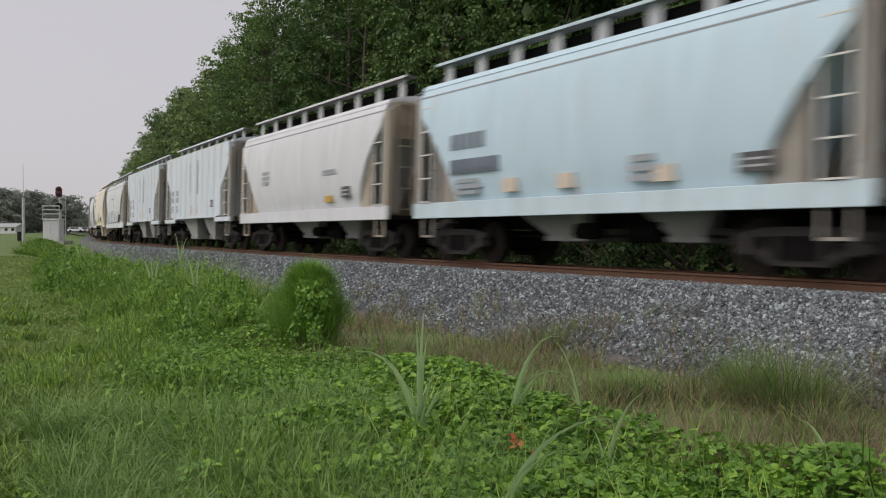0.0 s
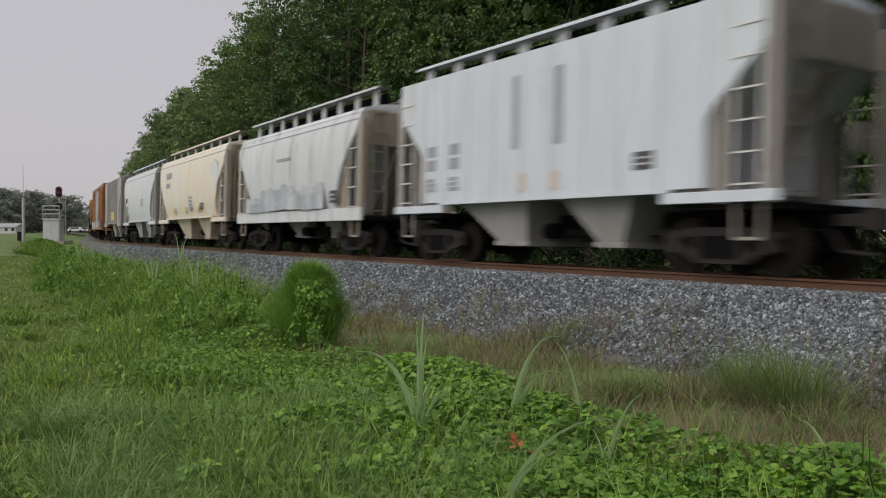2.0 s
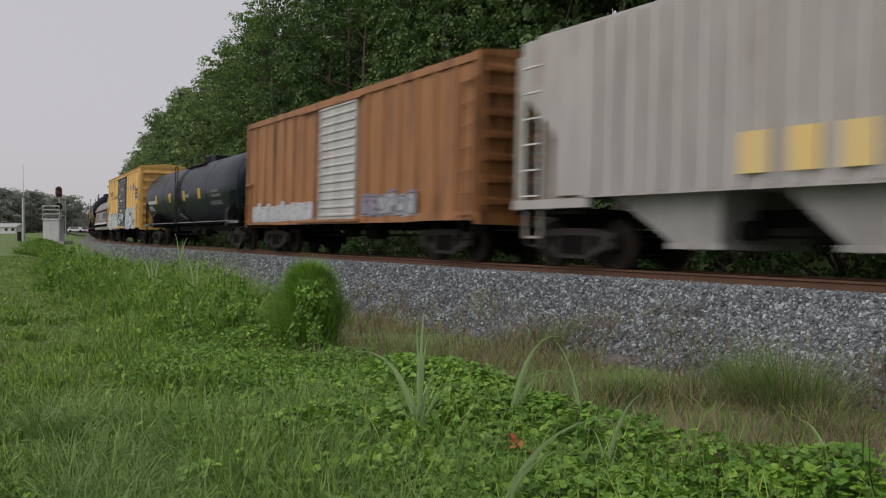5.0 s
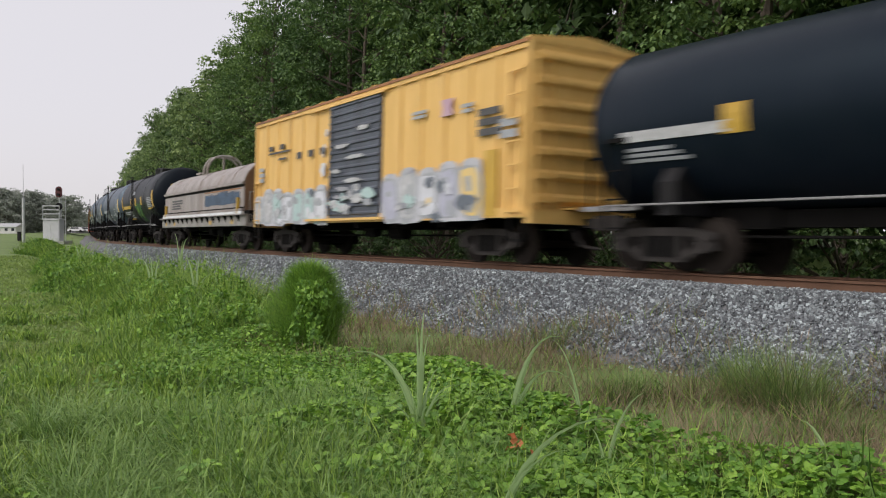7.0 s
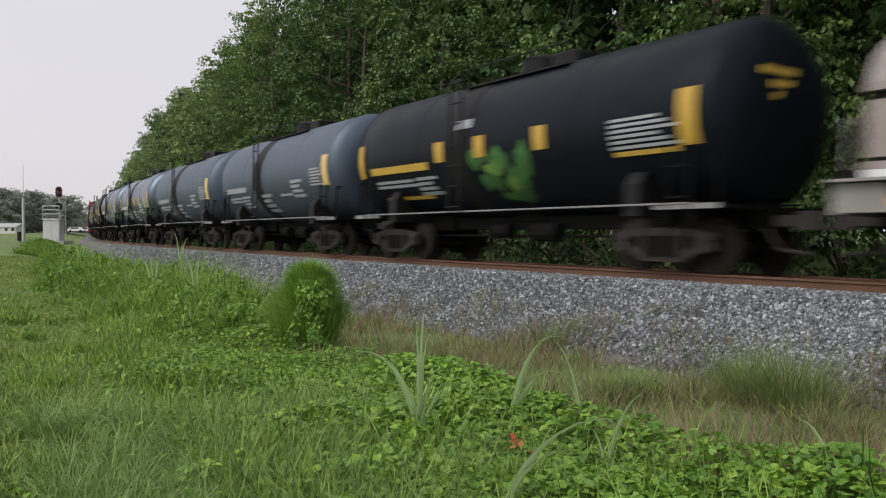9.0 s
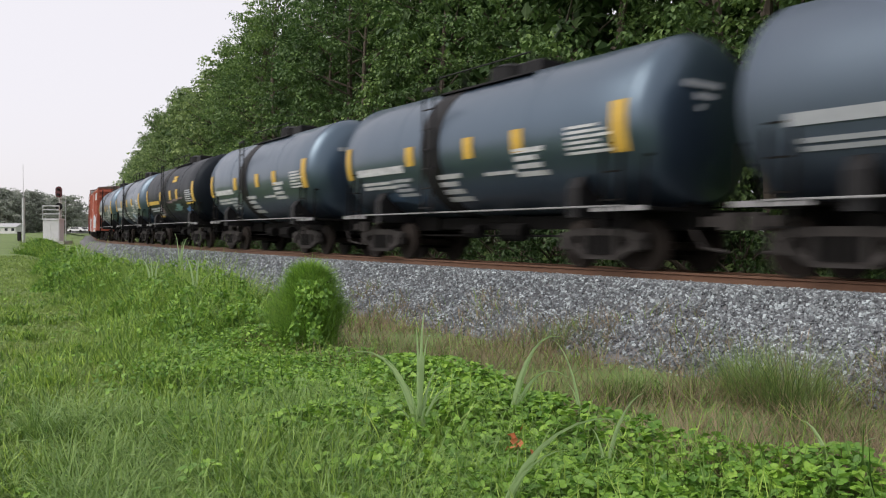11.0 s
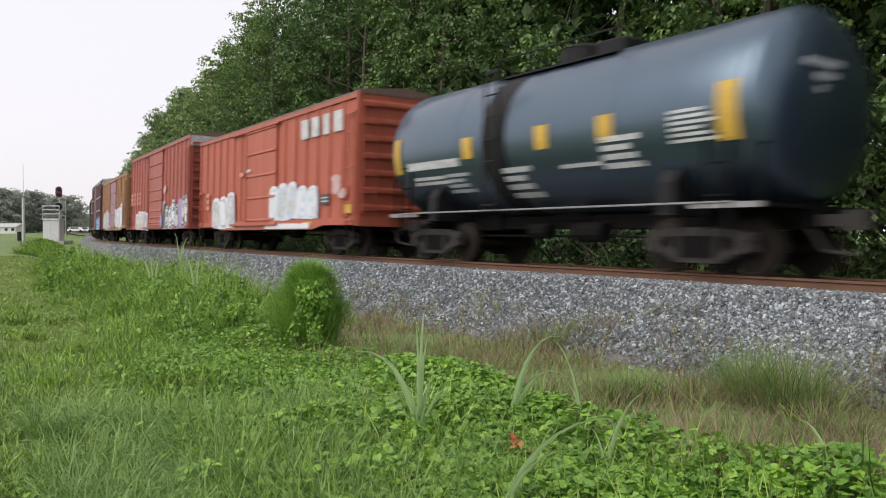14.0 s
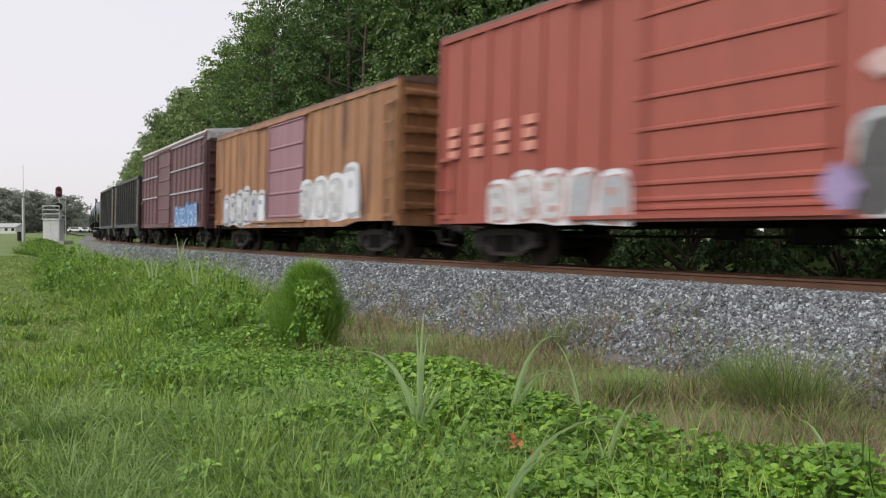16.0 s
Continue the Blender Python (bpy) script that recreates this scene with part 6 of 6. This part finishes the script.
    pos = np.stack([x, y, ground_height(x, y) - 0.01], 1)
    stuff("long_grass", scatter_mesh("long_grass", ARCH_V, ARCH_F, pos, rot, np.stack([h, w, h], 1), M["long_blade"]), "long pale green grass arching over the bank", "grass")
    # dry grass along the ditch
    x, y = wedge(120000, 5, 30, -20, 33, 0.75)
    s, off = track_coords(x, y)
    lm = lumps(x, y, 0.8, 5.0)
    keep = (off > 2.95 + 0.5 * lumps(x, y, 0.9, 1.5) + 0.5 * ramp(-s, 12, 22)) & (off < 8.3) & (rng.random(len(x)) < np.clip(0.58 + 0.75 * lm, 0.12, 1))
    x, y, lm = x[keep], y[keep], lm[keep]
    n = len(x)
    h = rng.uniform(0.14, 0.46, n) * (0.9 + 0.6 * np.clip(lm, -0.4, 1))
    w = rng.uniform(0.003, 0.006, n) * (1 + np.hypot(x, y) / 14)
    rot = turns(rng.uniform(0, 6.283, n), rng.normal(0.3, 0.3, n), rng.normal(0, 0.3, n))
    pos = np.stack([x, y, surface_height(x, y) - 0.01], 1)
    green = rng.random(n) < 0.22
    for m, name, label, mat in ((~green, "dry_grass", "thin straw-coloured grass along the ditch", "straw"), (green, "ditch_grass", "thin green grass along the ditch", "weed")):
        stuff(name, scatter_mesh(name, BLADE_V, BLADE_F, pos[m], rot[m], np.stack([h, w, h], 1)[m], M[mat]), label, "grass")


def ribbon(points, width):
    """A folded grass leaf along a curved midrib."""
    sh, n = Shape(), len(points)
    vs = []
    for i, p in enumerate(points):
        u = i / (n - 1)
        d = (Vector(points[min(i + 1, n - 1)]) - Vector(points[max(i - 1, 0)])).normalized()
        side = d.cross(AX) + d.cross(Vector((0, 0, 1))) * 0.6
        side = side.normalized() if side.length > 0.05 else Vector((1, 0, 0))
        w = width * (0.55 + 0.45 * math.sin(math.pi * min(1, u * 1.6))) * (1 - u ** 3) + 0.001
        up = side.cross(d)
        vs += [Vector(p) - side * w + up * w * 0.35, Vector(p), Vector(p) + side * w + up * w * 0.35]
    fs = []
    for i in range(n - 1):
        a = i * 3
        fs += [(a, a + 1, a + 4, a + 3), (a + 1, a + 2, a + 5, a + 4)]
    return sh.add(vs, fs)




def grass_clump(base, leaves, label):
    """leaves: (sideways reach, height, droop, depth reach, width) for each blade."""
    clump = new("tall_grass")
    tagged(clump, label, "grass", group="tall grass clumps on the bank")
    b = Vector(base)
    clump.matrix_basis = Matrix.Translation(b)
    for rx, h, droop, dy, w in leaves:
        pts = []
        for i in range(9):
            u = i / 8
            z = h * 1.1 * (1.7 * u - 0.7 * u * u) - droop * u ** 3
            pts.append(RIGHT * (rx * u ** 1.5) + AX * (dy * u) + Vector((0, 0, z)))
        part("blade", ribbon(pts, w * 1.0), M["broad_blade"], clump, smooth=True)


def spot(px, depth, z):
    side = (px - 784) / 1492.7 * depth
    p = AX * depth + RIGHT * side
    return (p.x, p.y, z)


def build_clumps():
    lab = "tall broad-bladed green grass clump among vines"
    grass_clump(spot(742, 5.8, -0.82), [(0.03, 0.88, 0.0, 0.05, 0.017), (-0.02, 0.80, 0.0, -0.05, 0.014), (0.06, 0.74, 0.02, 0.1, 0.012), (-0.50, 0.80, 0.20, 0.0, 0.018), (-0.36, 0.70, 0.10, 0.1, 0.012), (0.14, 0.56, 0.04, 0.1, 0.012), (0.28, 0.50, 0.08, 0.0, 0.011), (-0.12, 0.50, 0.03, -0.1, 0.012), (0.20, 0.42, 0.04, -0.1, 0.010), (-0.22, 0.38, 0.05, -0.2, 0.010), (0.08, 0.40, 0.0, -0.2, 0.010), (-0.06, 0.36, 0.0, -0.25, 0.010)], lab)
    grass_clump(spot(900, 6.2, -0.95), [(0.38, 0.95, 0.16, 0.0, 0.024), (0.46, 0.75, 0.26, 0.1, 0.018), (0.12, 0.5, 0.0, 0.0, 0.01)], lab)
    grass_clump(spot(1035, 6.0, -0.92), [(-0.22, 0.78, 0.0, 0.0, 0.010), (-0.12, 0.5, 0.0, 0.0, 0.012), (0.1, 0.4, 0.0, 0.1, 0.01)], lab)
    grass_clump(spot(880, 4.1, -0.86), [(0.62, 0.68, 0.12, 0.1, 0.022), (0.35, 0.5, 0.05, 0.0, 0.015), (0.2, 0.42, 0.0, 0.0, 0.012)], lab)
    grass_clump(spot(1075, 5.2, -0.9), [(0.26, 0.56, 0.02, 0.1, 0.014), (0.12, 0.42, 0.0, 0.0, 0.012), (-0.1, 0.36, 0.0, 0.0, 0.01)], lab)
    grass_clump(spot(1490, 4.6, -0.9), [(-0.18, 0.55, 0.05, 0.1, 0.018), (0.2, 0.48, 0.05, 0.0, 0.015), (-0.05, 0.4, 0.0, 0.0, 0.012)], lab)
    grass_clump(spot(270, 16.5, -0.75), [(-0.25, 0.95, 0.1, 0.0, 0.03), (0.1, 0.85, 0.0, 0.1, 0.03), (-0.05, 0.9, 0.0, 0.0, 0.025), (0.35, 0.8, 0.15, 0.0, 0.025)], lab)
    grass_clump(spot(345, 15.5, -0.75), [(-0.18, 0.95, 0.0, 0.0, 0.028), (0.06, 0.9, 0.0, 0.1, 0.026), (0.3, 0.7, 0.1, 0.0, 0.02)], lab)
    grass_clump(spot(140, 27, -0.5), [(-0.2, 0.9, 0.1, 0.0, 0.035), (0.5, 1.0, 0.2, 0.1, 0.035), (0.1, 0.8, 0.0, 0.0, 0.03)], lab)
    grass_clump(spot(318, 24, -0.6), [(-0.15, 1.2, 0.0, 0.0, 0.02), (0.25, 1.15, 0.1, 0.0, 0.025), (0.1, 1.0, 0.0, 0.0, 0.02)], lab)
    # green tufts in the ditch
    for px, depth, wide, tall, z, count in ((1325, 8.7, 0.34, 0.74, -1.1, 420), (1395, 8.2, 0.36, 0.84, -1.1, 480), (1440, 7.9, 0.3, 0.5, -1.1, 260), (1300, 9.8, 0.45, 0.36, -1.1, 400), (1100, 9.0, 0.35, 0.42, -1.1, 260), (950, 8.8, 0.45, 0.42, -1.1, 420), (830, 9.6, 0.4, 0.36, -1.1, 300), (1490, 7.2, 0.4, 0.3, -1.1, 400), (985, 12.8, 0.45, 0.25, -1.1, 600), (1130, 9.4, 0.5, 0.32, -1.1, 500), (760, 11.8, 0.7, 0.35, -1.05, 500), (700, 12.2, 0.5, 0.3, -1.05, 300), (430, 17.5, 0.6, 0.8, -0.95, 900), (460, 15.5, 0.4, 0.35, -1.0, 400)):
        x0, y0, _ = spot(px, depth, 0)
        g = np.random.default_rng(int(px))
        x, y = g.normal(0, wide * 0.45, count), g.normal(0, wide * 0.45, count)
        h = tall * g.uniform(0.5, 1.1, count)
        w = g.uniform(0.004, 0.008, count)
        rot = turns(np.arctan2(y, x) + g.normal(0, 0.5, count), g.normal(0.25, 0.2, count), g.normal(0, 0.2, count))
        zz = surface_height(x + x0, y + y0) - float(surface_height(np.array(x0), np.array(y0)))
        me = scatter_mesh("grass_tuft", BLADE_V, BLADE_F, np.stack([x, y, zz], 1), rot, np.stack([h, w, h], 1), M["tuft"])
        ob = tagged(new("grass_tuft", me), kind="stuff")
        ob.matrix_basis = pose(x0, y0, float(surface_height(np.array(x0), np.array(y0))))
        tagged(ob, "fine green grass tuft growing beside the ballast", "grass", group="grass tufts in the ditch")
    # orange dead leaves
    g = np.random.default_rng(3)
    n = 14
    pos = g.normal(0, 0.035, (n, 3)) + np.array([0, 0, 0.3])
    me = scatter_mesh("dead_leaves", LEAF_V, LEAF_F, pos, turns(g.uniform(0, 6.28, n), g.normal(0, 0.6, n), g.normal(0, 0.6, n)), np.full((n, 3), 0.05), M["orange_leaf"])
    stem = new("withered_weed")
    x0, y0, _ = spot(918, 5.0, 0)
    stem.matrix_basis = pose(x0, y0, float(ground_height(np.array(x0), np.array(y0))))
    tagged(stem, "withered weed with orange dead leaves among vines", "weed")
    part("leaves", me, None, stem)
    part("stalk", Shape().cyl((0, 0, -0.02), (0, 0, 0.3), 0.006, 5), M["straw"], stem)


def build_bush():
    x0, y0 = -10.25, 4.85
    z0 = float(ground_height(np.array(x0), np.array(y0)))
    bush = new("bush")
    bush.matrix_basis = pose(x0, y0, z0)
    tagged(bush, "feathery green bush overgrown with bright vines", "bush")
    g = np.random.default_rng(17)
    n = 15000

    def girth(z, a):
        """Half width of the bush at a height, leaning out into uneven shoulders."""
        return 0.53 * np.sqrt(np.clip(1 - (np.maximum(z - 0.55, 0) / 0.66) ** 2.2, 0, 1)) * (0.86 + 0.12 * np.sin(z * 9 + a * 2) + 0.12 * np.sin(a * 3 + 1.0 + z * 2)) * (0.84 + 0.16 * np.clip(z / 0.45, 0, 1))
    z = 0.02 + 1.19 * g.random(n) ** 0.8
    a = g.uniform(0, 6.283, n)
    rr = g.random(n) ** 0.35 * girth(z, a) * g.uniform(0.78, 1.2, n)
    pos = np.stack([np.cos(a) * rr, np.sin(a) * rr, z - 0.06], 1)
    h, w = g.uniform(0.08, 0.24, n), g.uniform(0.004, 0.009, n)
    rot = turns(a + g.normal(0, 0.7, n), g.normal(0.40, 0.4, n), g.normal(0, 0.4, n))
    part("foliage", scatter_mesh("foliage", BLADE_V, BLADE_F, pos, rot, np.stack([h, w, h], 1), M["leaf_bush"]), None, bush)
    n = 620
    z = g.random(n) ** 0.9 * 1.08
    view = math.atan2(-y0, -x0)
    strand = np.array([-0.35, -0.05, 0.12, 0.30])[g.integers(0, 4, n)]
    a = view + strand + g.normal(0, 0.09, n) + 0.14 * np.sin(z * 5 + strand * 9)
    rr = girth(z, a) + g.uniform(-0.02, 0.07, n)
    pos = np.stack([np.cos(a) * rr, np.sin(a) * rr, z - 0.04], 1)
    sz = g.uniform(0.03, 0.06, n)
    rot = turns(a + g.normal(0, 0.4, n), g.normal(0.8, 0.4, n), g.normal(0, 0.4, n))
    part("vine_leaves", scatter_mesh("vine_leaves", HEART_V, HEART_F, pos, rot, np.stack([sz, sz, sz], 1), M["vine"]), None, bush, "bright climbing vine leaves")
    st = Shape()
    for k in range(7):
        b = k * 0.9
        st.cyl((0.06 * math.cos(b), 0.06 * math.sin(b), -0.05), (0.25 * math.cos(b), 0.25 * math.sin(b), 1.0), 0.012, 5, 0.005)
    part("stems", st, M["bark"], bush)


M["leaf_bush"] = material("feathery_bush_leaf", (0.215, 0.40, 0.06), (0.12, 0.25, 0.038), rough=0.55, scale=3, fine=12, amount=0.7, bump=0, island=0.4, translucent=0.3)


def weed_mound(px, depth, wide, tall, seed, grassy=0.5):
    """A heap of creeper leaves with long grass arching out of it. grassy: 0 all creeper, 1 all grass."""
    x0, y0, _ = spot(px, depth, 0)
    z0 = float(surface_height(np.array(x0), np.array(y0)))
    mound = new("weed_clump")
    mound.matrix_basis = pose(x0, y0, z0)
    tagged(mound, "heap of creeper and long green grass on the bank" if grassy > 0.4 else "leafy green creeper heap on the bank", "weeds", group="weed clumps on the bank")
    tall *= 1.5
    g = np.random.default_rng(100 + seed)
    lean = g.uniform(0, 6.283)
    n = int((3400 - 2200 * grassy) * wide)
    a, q = g.uniform(0, 6.283, n), np.sqrt(g.random(n))
    lobes = 0.74 + 0.16 * np.sin(a * 3 + seed) + 0.14 * np.sin(a * 5 + lean) * q
    cap = tall * (1 - q ** 2.4) * lobes
    top = g.random(n) ** 3
    pos = np.stack([np.cos(a) * q * wide, np.sin(a) * q * wide, cap * (1 - 0.65 * top) + 0.02], 1)
    sz = g.uniform(0.035, 0.075, n) * (0.75 + depth / 45)
    rot = turns(a + g.normal(0, 0.7, n), 0.25 + 0.7 * q + g.normal(0, 0.35, n), g.normal(0, 0.4, n))
    part("leaves", scatter_mesh("leaves", HEART_V, HEART_F, pos, rot, np.stack([sz, sz, sz], 1), M["vine"]), None, mound)
    n = int((350 + 1500 * grassy) * wide)
    a, q = g.uniform(0, 6.283, n), np.sqrt(g.random(n))
    pos = np.stack([np.cos(a) * q * wide, np.sin(a) * q * wide, np.zeros(n)], 1)
    h = (tall * (1 - q ** 2) * 0.9 + 0.28) * g.uniform(0.5, 1.3, n)
    w = g.uniform(0.008, 0.017, n) * (0.7 + depth / 40)
    part("grass", scatter_mesh("grass", BLADE_V, BLADE_F, pos, turns(a + g.normal(0, 0.9, n), g.normal(0.3, 0.3, n), g.normal(0, 0.25, n)), np.stack([h, w, h], 1), M["weed"]), None, mound)


def build_stones():
    """Crushed stones lying on the ballast bank."""
    x, y = wedge(600000, 8.0, 62, -24, 33, 0.75)
    s, off = track_coords(x, y)
    toe = 3.5 + 0.40 * lumps(x, y, 0.9, 1.5)
    keep = (off > 0.95) & (off < toe + np.abs(rng.normal(0, 0.25, len(x)))) & (off < 5.6)
    x, y, off = x[keep], y[keep], off[keep]
    n = len(x)
    z = np.maximum(bed_height(off), ground_height(x, y)) - 0.01
    sz = rng.uniform(0.010, 0.023, n)[:, None] * rng.uniform(0.7, 1.3, (n, 3)) * (1 + np.hypot(x, y)[:, None] / 60)
    tv = [(-1, -0.8, -0.6), (0.9, -1, -0.5), (1, 0.9, -0.7), (-0.8, 1, -0.6), (-0.7, -0.5, 0.7), (0.6, -0.7, 0.8), (0.5, 0.7, 0.6), (-0.6, 0.5, 0.9)]
    tf = [(0, 3, 2, 1), (4, 5, 6, 7), (0, 1, 5, 4), (1, 2, 6, 5), (2, 3, 7, 6), (3, 0, 4, 7)]
    rot = turns(rng.uniform(0, 6.283, n), rng.uniform(0, 6.283, n), rng.uniform(0, 6.283, n))
    stuff("ballast_stones", scatter_mesh("ballast_stones", tv, tf, np.stack([x, y, z], 1), rot, sz, M["stone"]), "grey and white crushed ballast stones", "gravel")


build_forest()
build_plants()
build_clumps()
build_bush()
MOUNDS = ((125, 29, 1.3, 0.75, 0, 0.2), (165, 25, 1.1, 0.75, 1, 0.15), (200, 23, 1.0, 0.70, 2, 0.5), (120, 22, 0.9, 0.55, 3, 0.3), (255, 22, 1.0, 0.75, 4, 0.8), (315, 20, 1.0, 0.85, 5, 0.9),
          (360, 18.5, 0.9, 0.85, 6, 0.8), (405, 16.8, 0.75, 0.70, 7, 0.7), (230, 18, 0.9, 0.55, 8, 0.7), (290, 16, 0.9, 0.55, 9, 0.6), (345, 14.5, 0.8, 0.50, 10, 0.3), (400, 13.5, 0.8, 0.48, 11, 0.1),
          (430, 12.3, 0.6, 0.42, 12, 0.1), (180, 19, 0.8, 0.45, 13, 0.6), (250, 14.5, 0.7, 0.36, 14, 0.7), (330, 12.0, 0.7, 0.34, 15, 0.5), (60, 46, 1.2, 0.45, 16, 0.5), (72, 62, 1.6, 0.6, 17, 0.5))
for args in MOUNDS:
    weed_mound(*args)
build_stones()


# ---- far trackside equipment ----
M["hut"] = material("pale_grey_metal_hut", (0.55, 0.56, 0.57), (0.42, 0.43, 0.44), rough=0.6, scale=2, bump=0.05)
M["concrete"] = material("concrete_pad", (0.45, 0.45, 0.44), (0.32, 0.32, 0.31), rough=0.9, scale=2)
M["signal_red"] = material("weathered_red_brown_shield", (0.10, 0.02, 0.025), (0.06, 0.015, 0.018), rough=0.6, scale=4)
M["galv"] = material("galvanized_steel", (0.5, 0.51, 0.52), (0.36, 0.37, 0.38), rough=0.5, metal=0.3, scale=4)
M["asphalt"] = material("asphalt_road", (0.12, 0.12, 0.12), (0.08, 0.08, 0.08), rough=0.9, scale=1.5, fine=30)
M["siding"] = material("white_house_siding", (0.7, 0.7, 0.7), (0.55, 0.55, 0.55), rough=0.7, scale=1)
M["car_paint"] = material("white_car_body", (0.8, 0.8, 0.8), (0.7, 0.7, 0.7), rough=0.25, scale=2, bump=0)
M["glass_dark"] = material("dark_window_glass", (0.02, 0.025, 0.03), (0.03, 0.03, 0.035), rough=0.08, scale=2, bump=0)
YAW = math.degrees(math.atan2(AX.y, AX.x)) - 90


def at(px, depth, z):
    x, y, _ = spot(px, depth, z)
    return pose(x, y, z, 0, 0, YAW)


def build_equipment():
    hut = new("relay_hut")
    hut.matrix_basis = at(95, 80, -0.08)
    tagged(hut, "pale grey metal relay hut with a railed roof platform", "equipment hut")
    part("cabin", Shape().box(-0.78, 0.78, -0.5, 0.5, 0, 2.0), M["hut"], hut, bevel=0.02)
    part("roof", Shape().prism([(-0.6, 2.0), (0.6, 2.0), (0.6, 2.06), (0, 2.12), (-0.6, 2.06)], -0.85, 0.85), M["hut"], hut)
    part("door", Shape().box(-0.7, -0.03, -0.53, -0.5, 0.1, 1.9), M["hut"], hut)
    part("door", Shape().box(0.03, 0.7, -0.53, -0.5, 0.1, 1.9), M["hut"], hut)
    for x in (-0.78, 0.78):
        part("rail_post", Shape().cyl((x, -0.5, 2.0), (x, -0.5, 3.3), 0.035, 6), M["galv"], hut)
    for z in (2.55, 2.95, 3.3):
        part("platform_rail", Shape().cyl((-0.8, -0.5, z), (0.8, -0.5, z), 0.05, 6), M["galv"], hut)
    pad = part("concrete_pad", Shape().box(-1.1, 1.3, -1.0, 1.0, -0.3, 0.0), M["concrete"], at=at(97, 79.6, -0.06))
    tagged(pad, "pale concrete pad under the relay hut", "pad")
    sig = new("railway_signal")
    sig.matrix_basis = at(106, 82, -0.1)
    tagged(sig, "railway signal mast with two dark target heads", "signal")
    part("mast", Shape().cyl((0, 0, -0.2), (0, 0, 4.6), 0.08, 10), M["galv"], sig)
    for z, h, w in ((4.75, 0.55, 0.33), (3.35, 0.33, 0.35)):
        out = [(w * math.cos(a), z + (h - w) * (1 if math.sin(a) > 0 else -1) + w * math.sin(a)) for a in [2 * math.pi * i / 24 + 0.01 for i in range(24)]] if h > w else [(w * math.cos(2 * math.pi * i / 20), z + w * math.sin(2 * math.pi * i / 20)) for i in range(20)]
        head = part("target", Shape().prism(out, -0.16, -0.12, "y"), M["signal_red"] if h > w else M["black"], sig)
        for dz in ((-0.25, 0.25) if h > w else (0,)):
            part("lens_hood", Shape().cyl((0, -0.16, z + dz), (0, -0.42, z + dz), 0.12, 12), M["black"], head)
    ladder("signal_ladder", 0.0, 4.4, 0.4, M["galv"], sig, pose(0.28, 0.2, 0))
    pole = new("utility_pole")
    pole.matrix_basis = at(42, 75, -0.1)
    tagged(pole, "grey steel pole with a thin whip antenna", "pole")
    part("shaft", Shape().cyl((0, 0, -0.3), (0, 0, 3.9), 0.13, 12), M["galv"], pole)
    part("antenna", Shape().cyl((0, 0, 3.9), (0, 0, 6.95), 0.03, 6, 0.015), M["galv"], pole)
    part("box", Shape().box(-0.52, -0.25, -0.1, 0.1, -0.05, 0.9), M["black"], pole)
    road = part("road", Shape().box(-55, 22, -7, 7, -0.3, 0.02), M["asphalt"], at=at(140, 230, 0.82))
    tagged(road, "grey asphalt road beyond the field", "road", kind="structure")
    for px, depth, mat in ((136, 228, "car_paint"), (152, 232, "car_paint")):
        car = new("parked_car")
        car.matrix_basis = at(px, depth, 0.84)
        tagged(car, "distant white car parked on the road", "car")
        part("body", Shape().prism([(-2.2, 0.3), (2.2, 0.3), (2.2, 0.8), (1.3, 0.95), (0.7, 1.42), (-1.2, 1.42), (-1.9, 0.95), (-2.2, 0.9)], -0.85, 0.85, "y"), M[mat], car, bevel=0.06)
        part("side_window", Shape().prism([(-1.5, 0.95), (1.0, 0.95), (0.6, 1.34), (-1.1, 1.34)], -0.86, -0.85, "y"), M["glass_dark"], car)
        for x in (-1.35, 1.35):
            for y in (-0.78, 0.78):
                part("tyre", Shape().cyl((x, y - 0.1, 0.32), (x, y + 0.1, 0.32), 0.32, 14), M["black"], car)
    house = new("house")
    house.matrix_basis = at(18, 178, 0.9)
    tagged(house, "distant low white house beyond the field", "house")
    part("wall", Shape().box(-2.2, 2.2, -2, 2, -0.4, 1.0), M["siding"], house)
    part("roof", Shape().prism([(-2.3, 1.0), (2.3, 1.0), (0, 1.8)], -2.4, 2.4), M["galv"], house)
    for x in (-1.4, 0.2, 1.6):
        part("window", Shape().box(x - 0.3, x + 0.3, -2.03, -2.0, 0.2, 0.75), M["glass_dark"], house)


build_equipment()


# ---- all that moves: the cars along the track, the wheels on their trucks ----
def motions():
    for car, mid in CARS:
        walk(car, [(0.5 * i, track_pose(mid + SPEED * (0.5 * i - 8.0))) for i in range(33)])
    turn = SPEED / WHEEL_R
    steps = [(i / FPS, Matrix.Rotation(turn * i / FPS, 4, "Y")) for i in range(16 * FPS + 1)]
    for wheelset, x in WHEELSETS:
        base = Matrix.Translation((x, 0, WHEEL_R))
        walk(wheelset, [(t, base @ m) for t, m in steps])


motions()
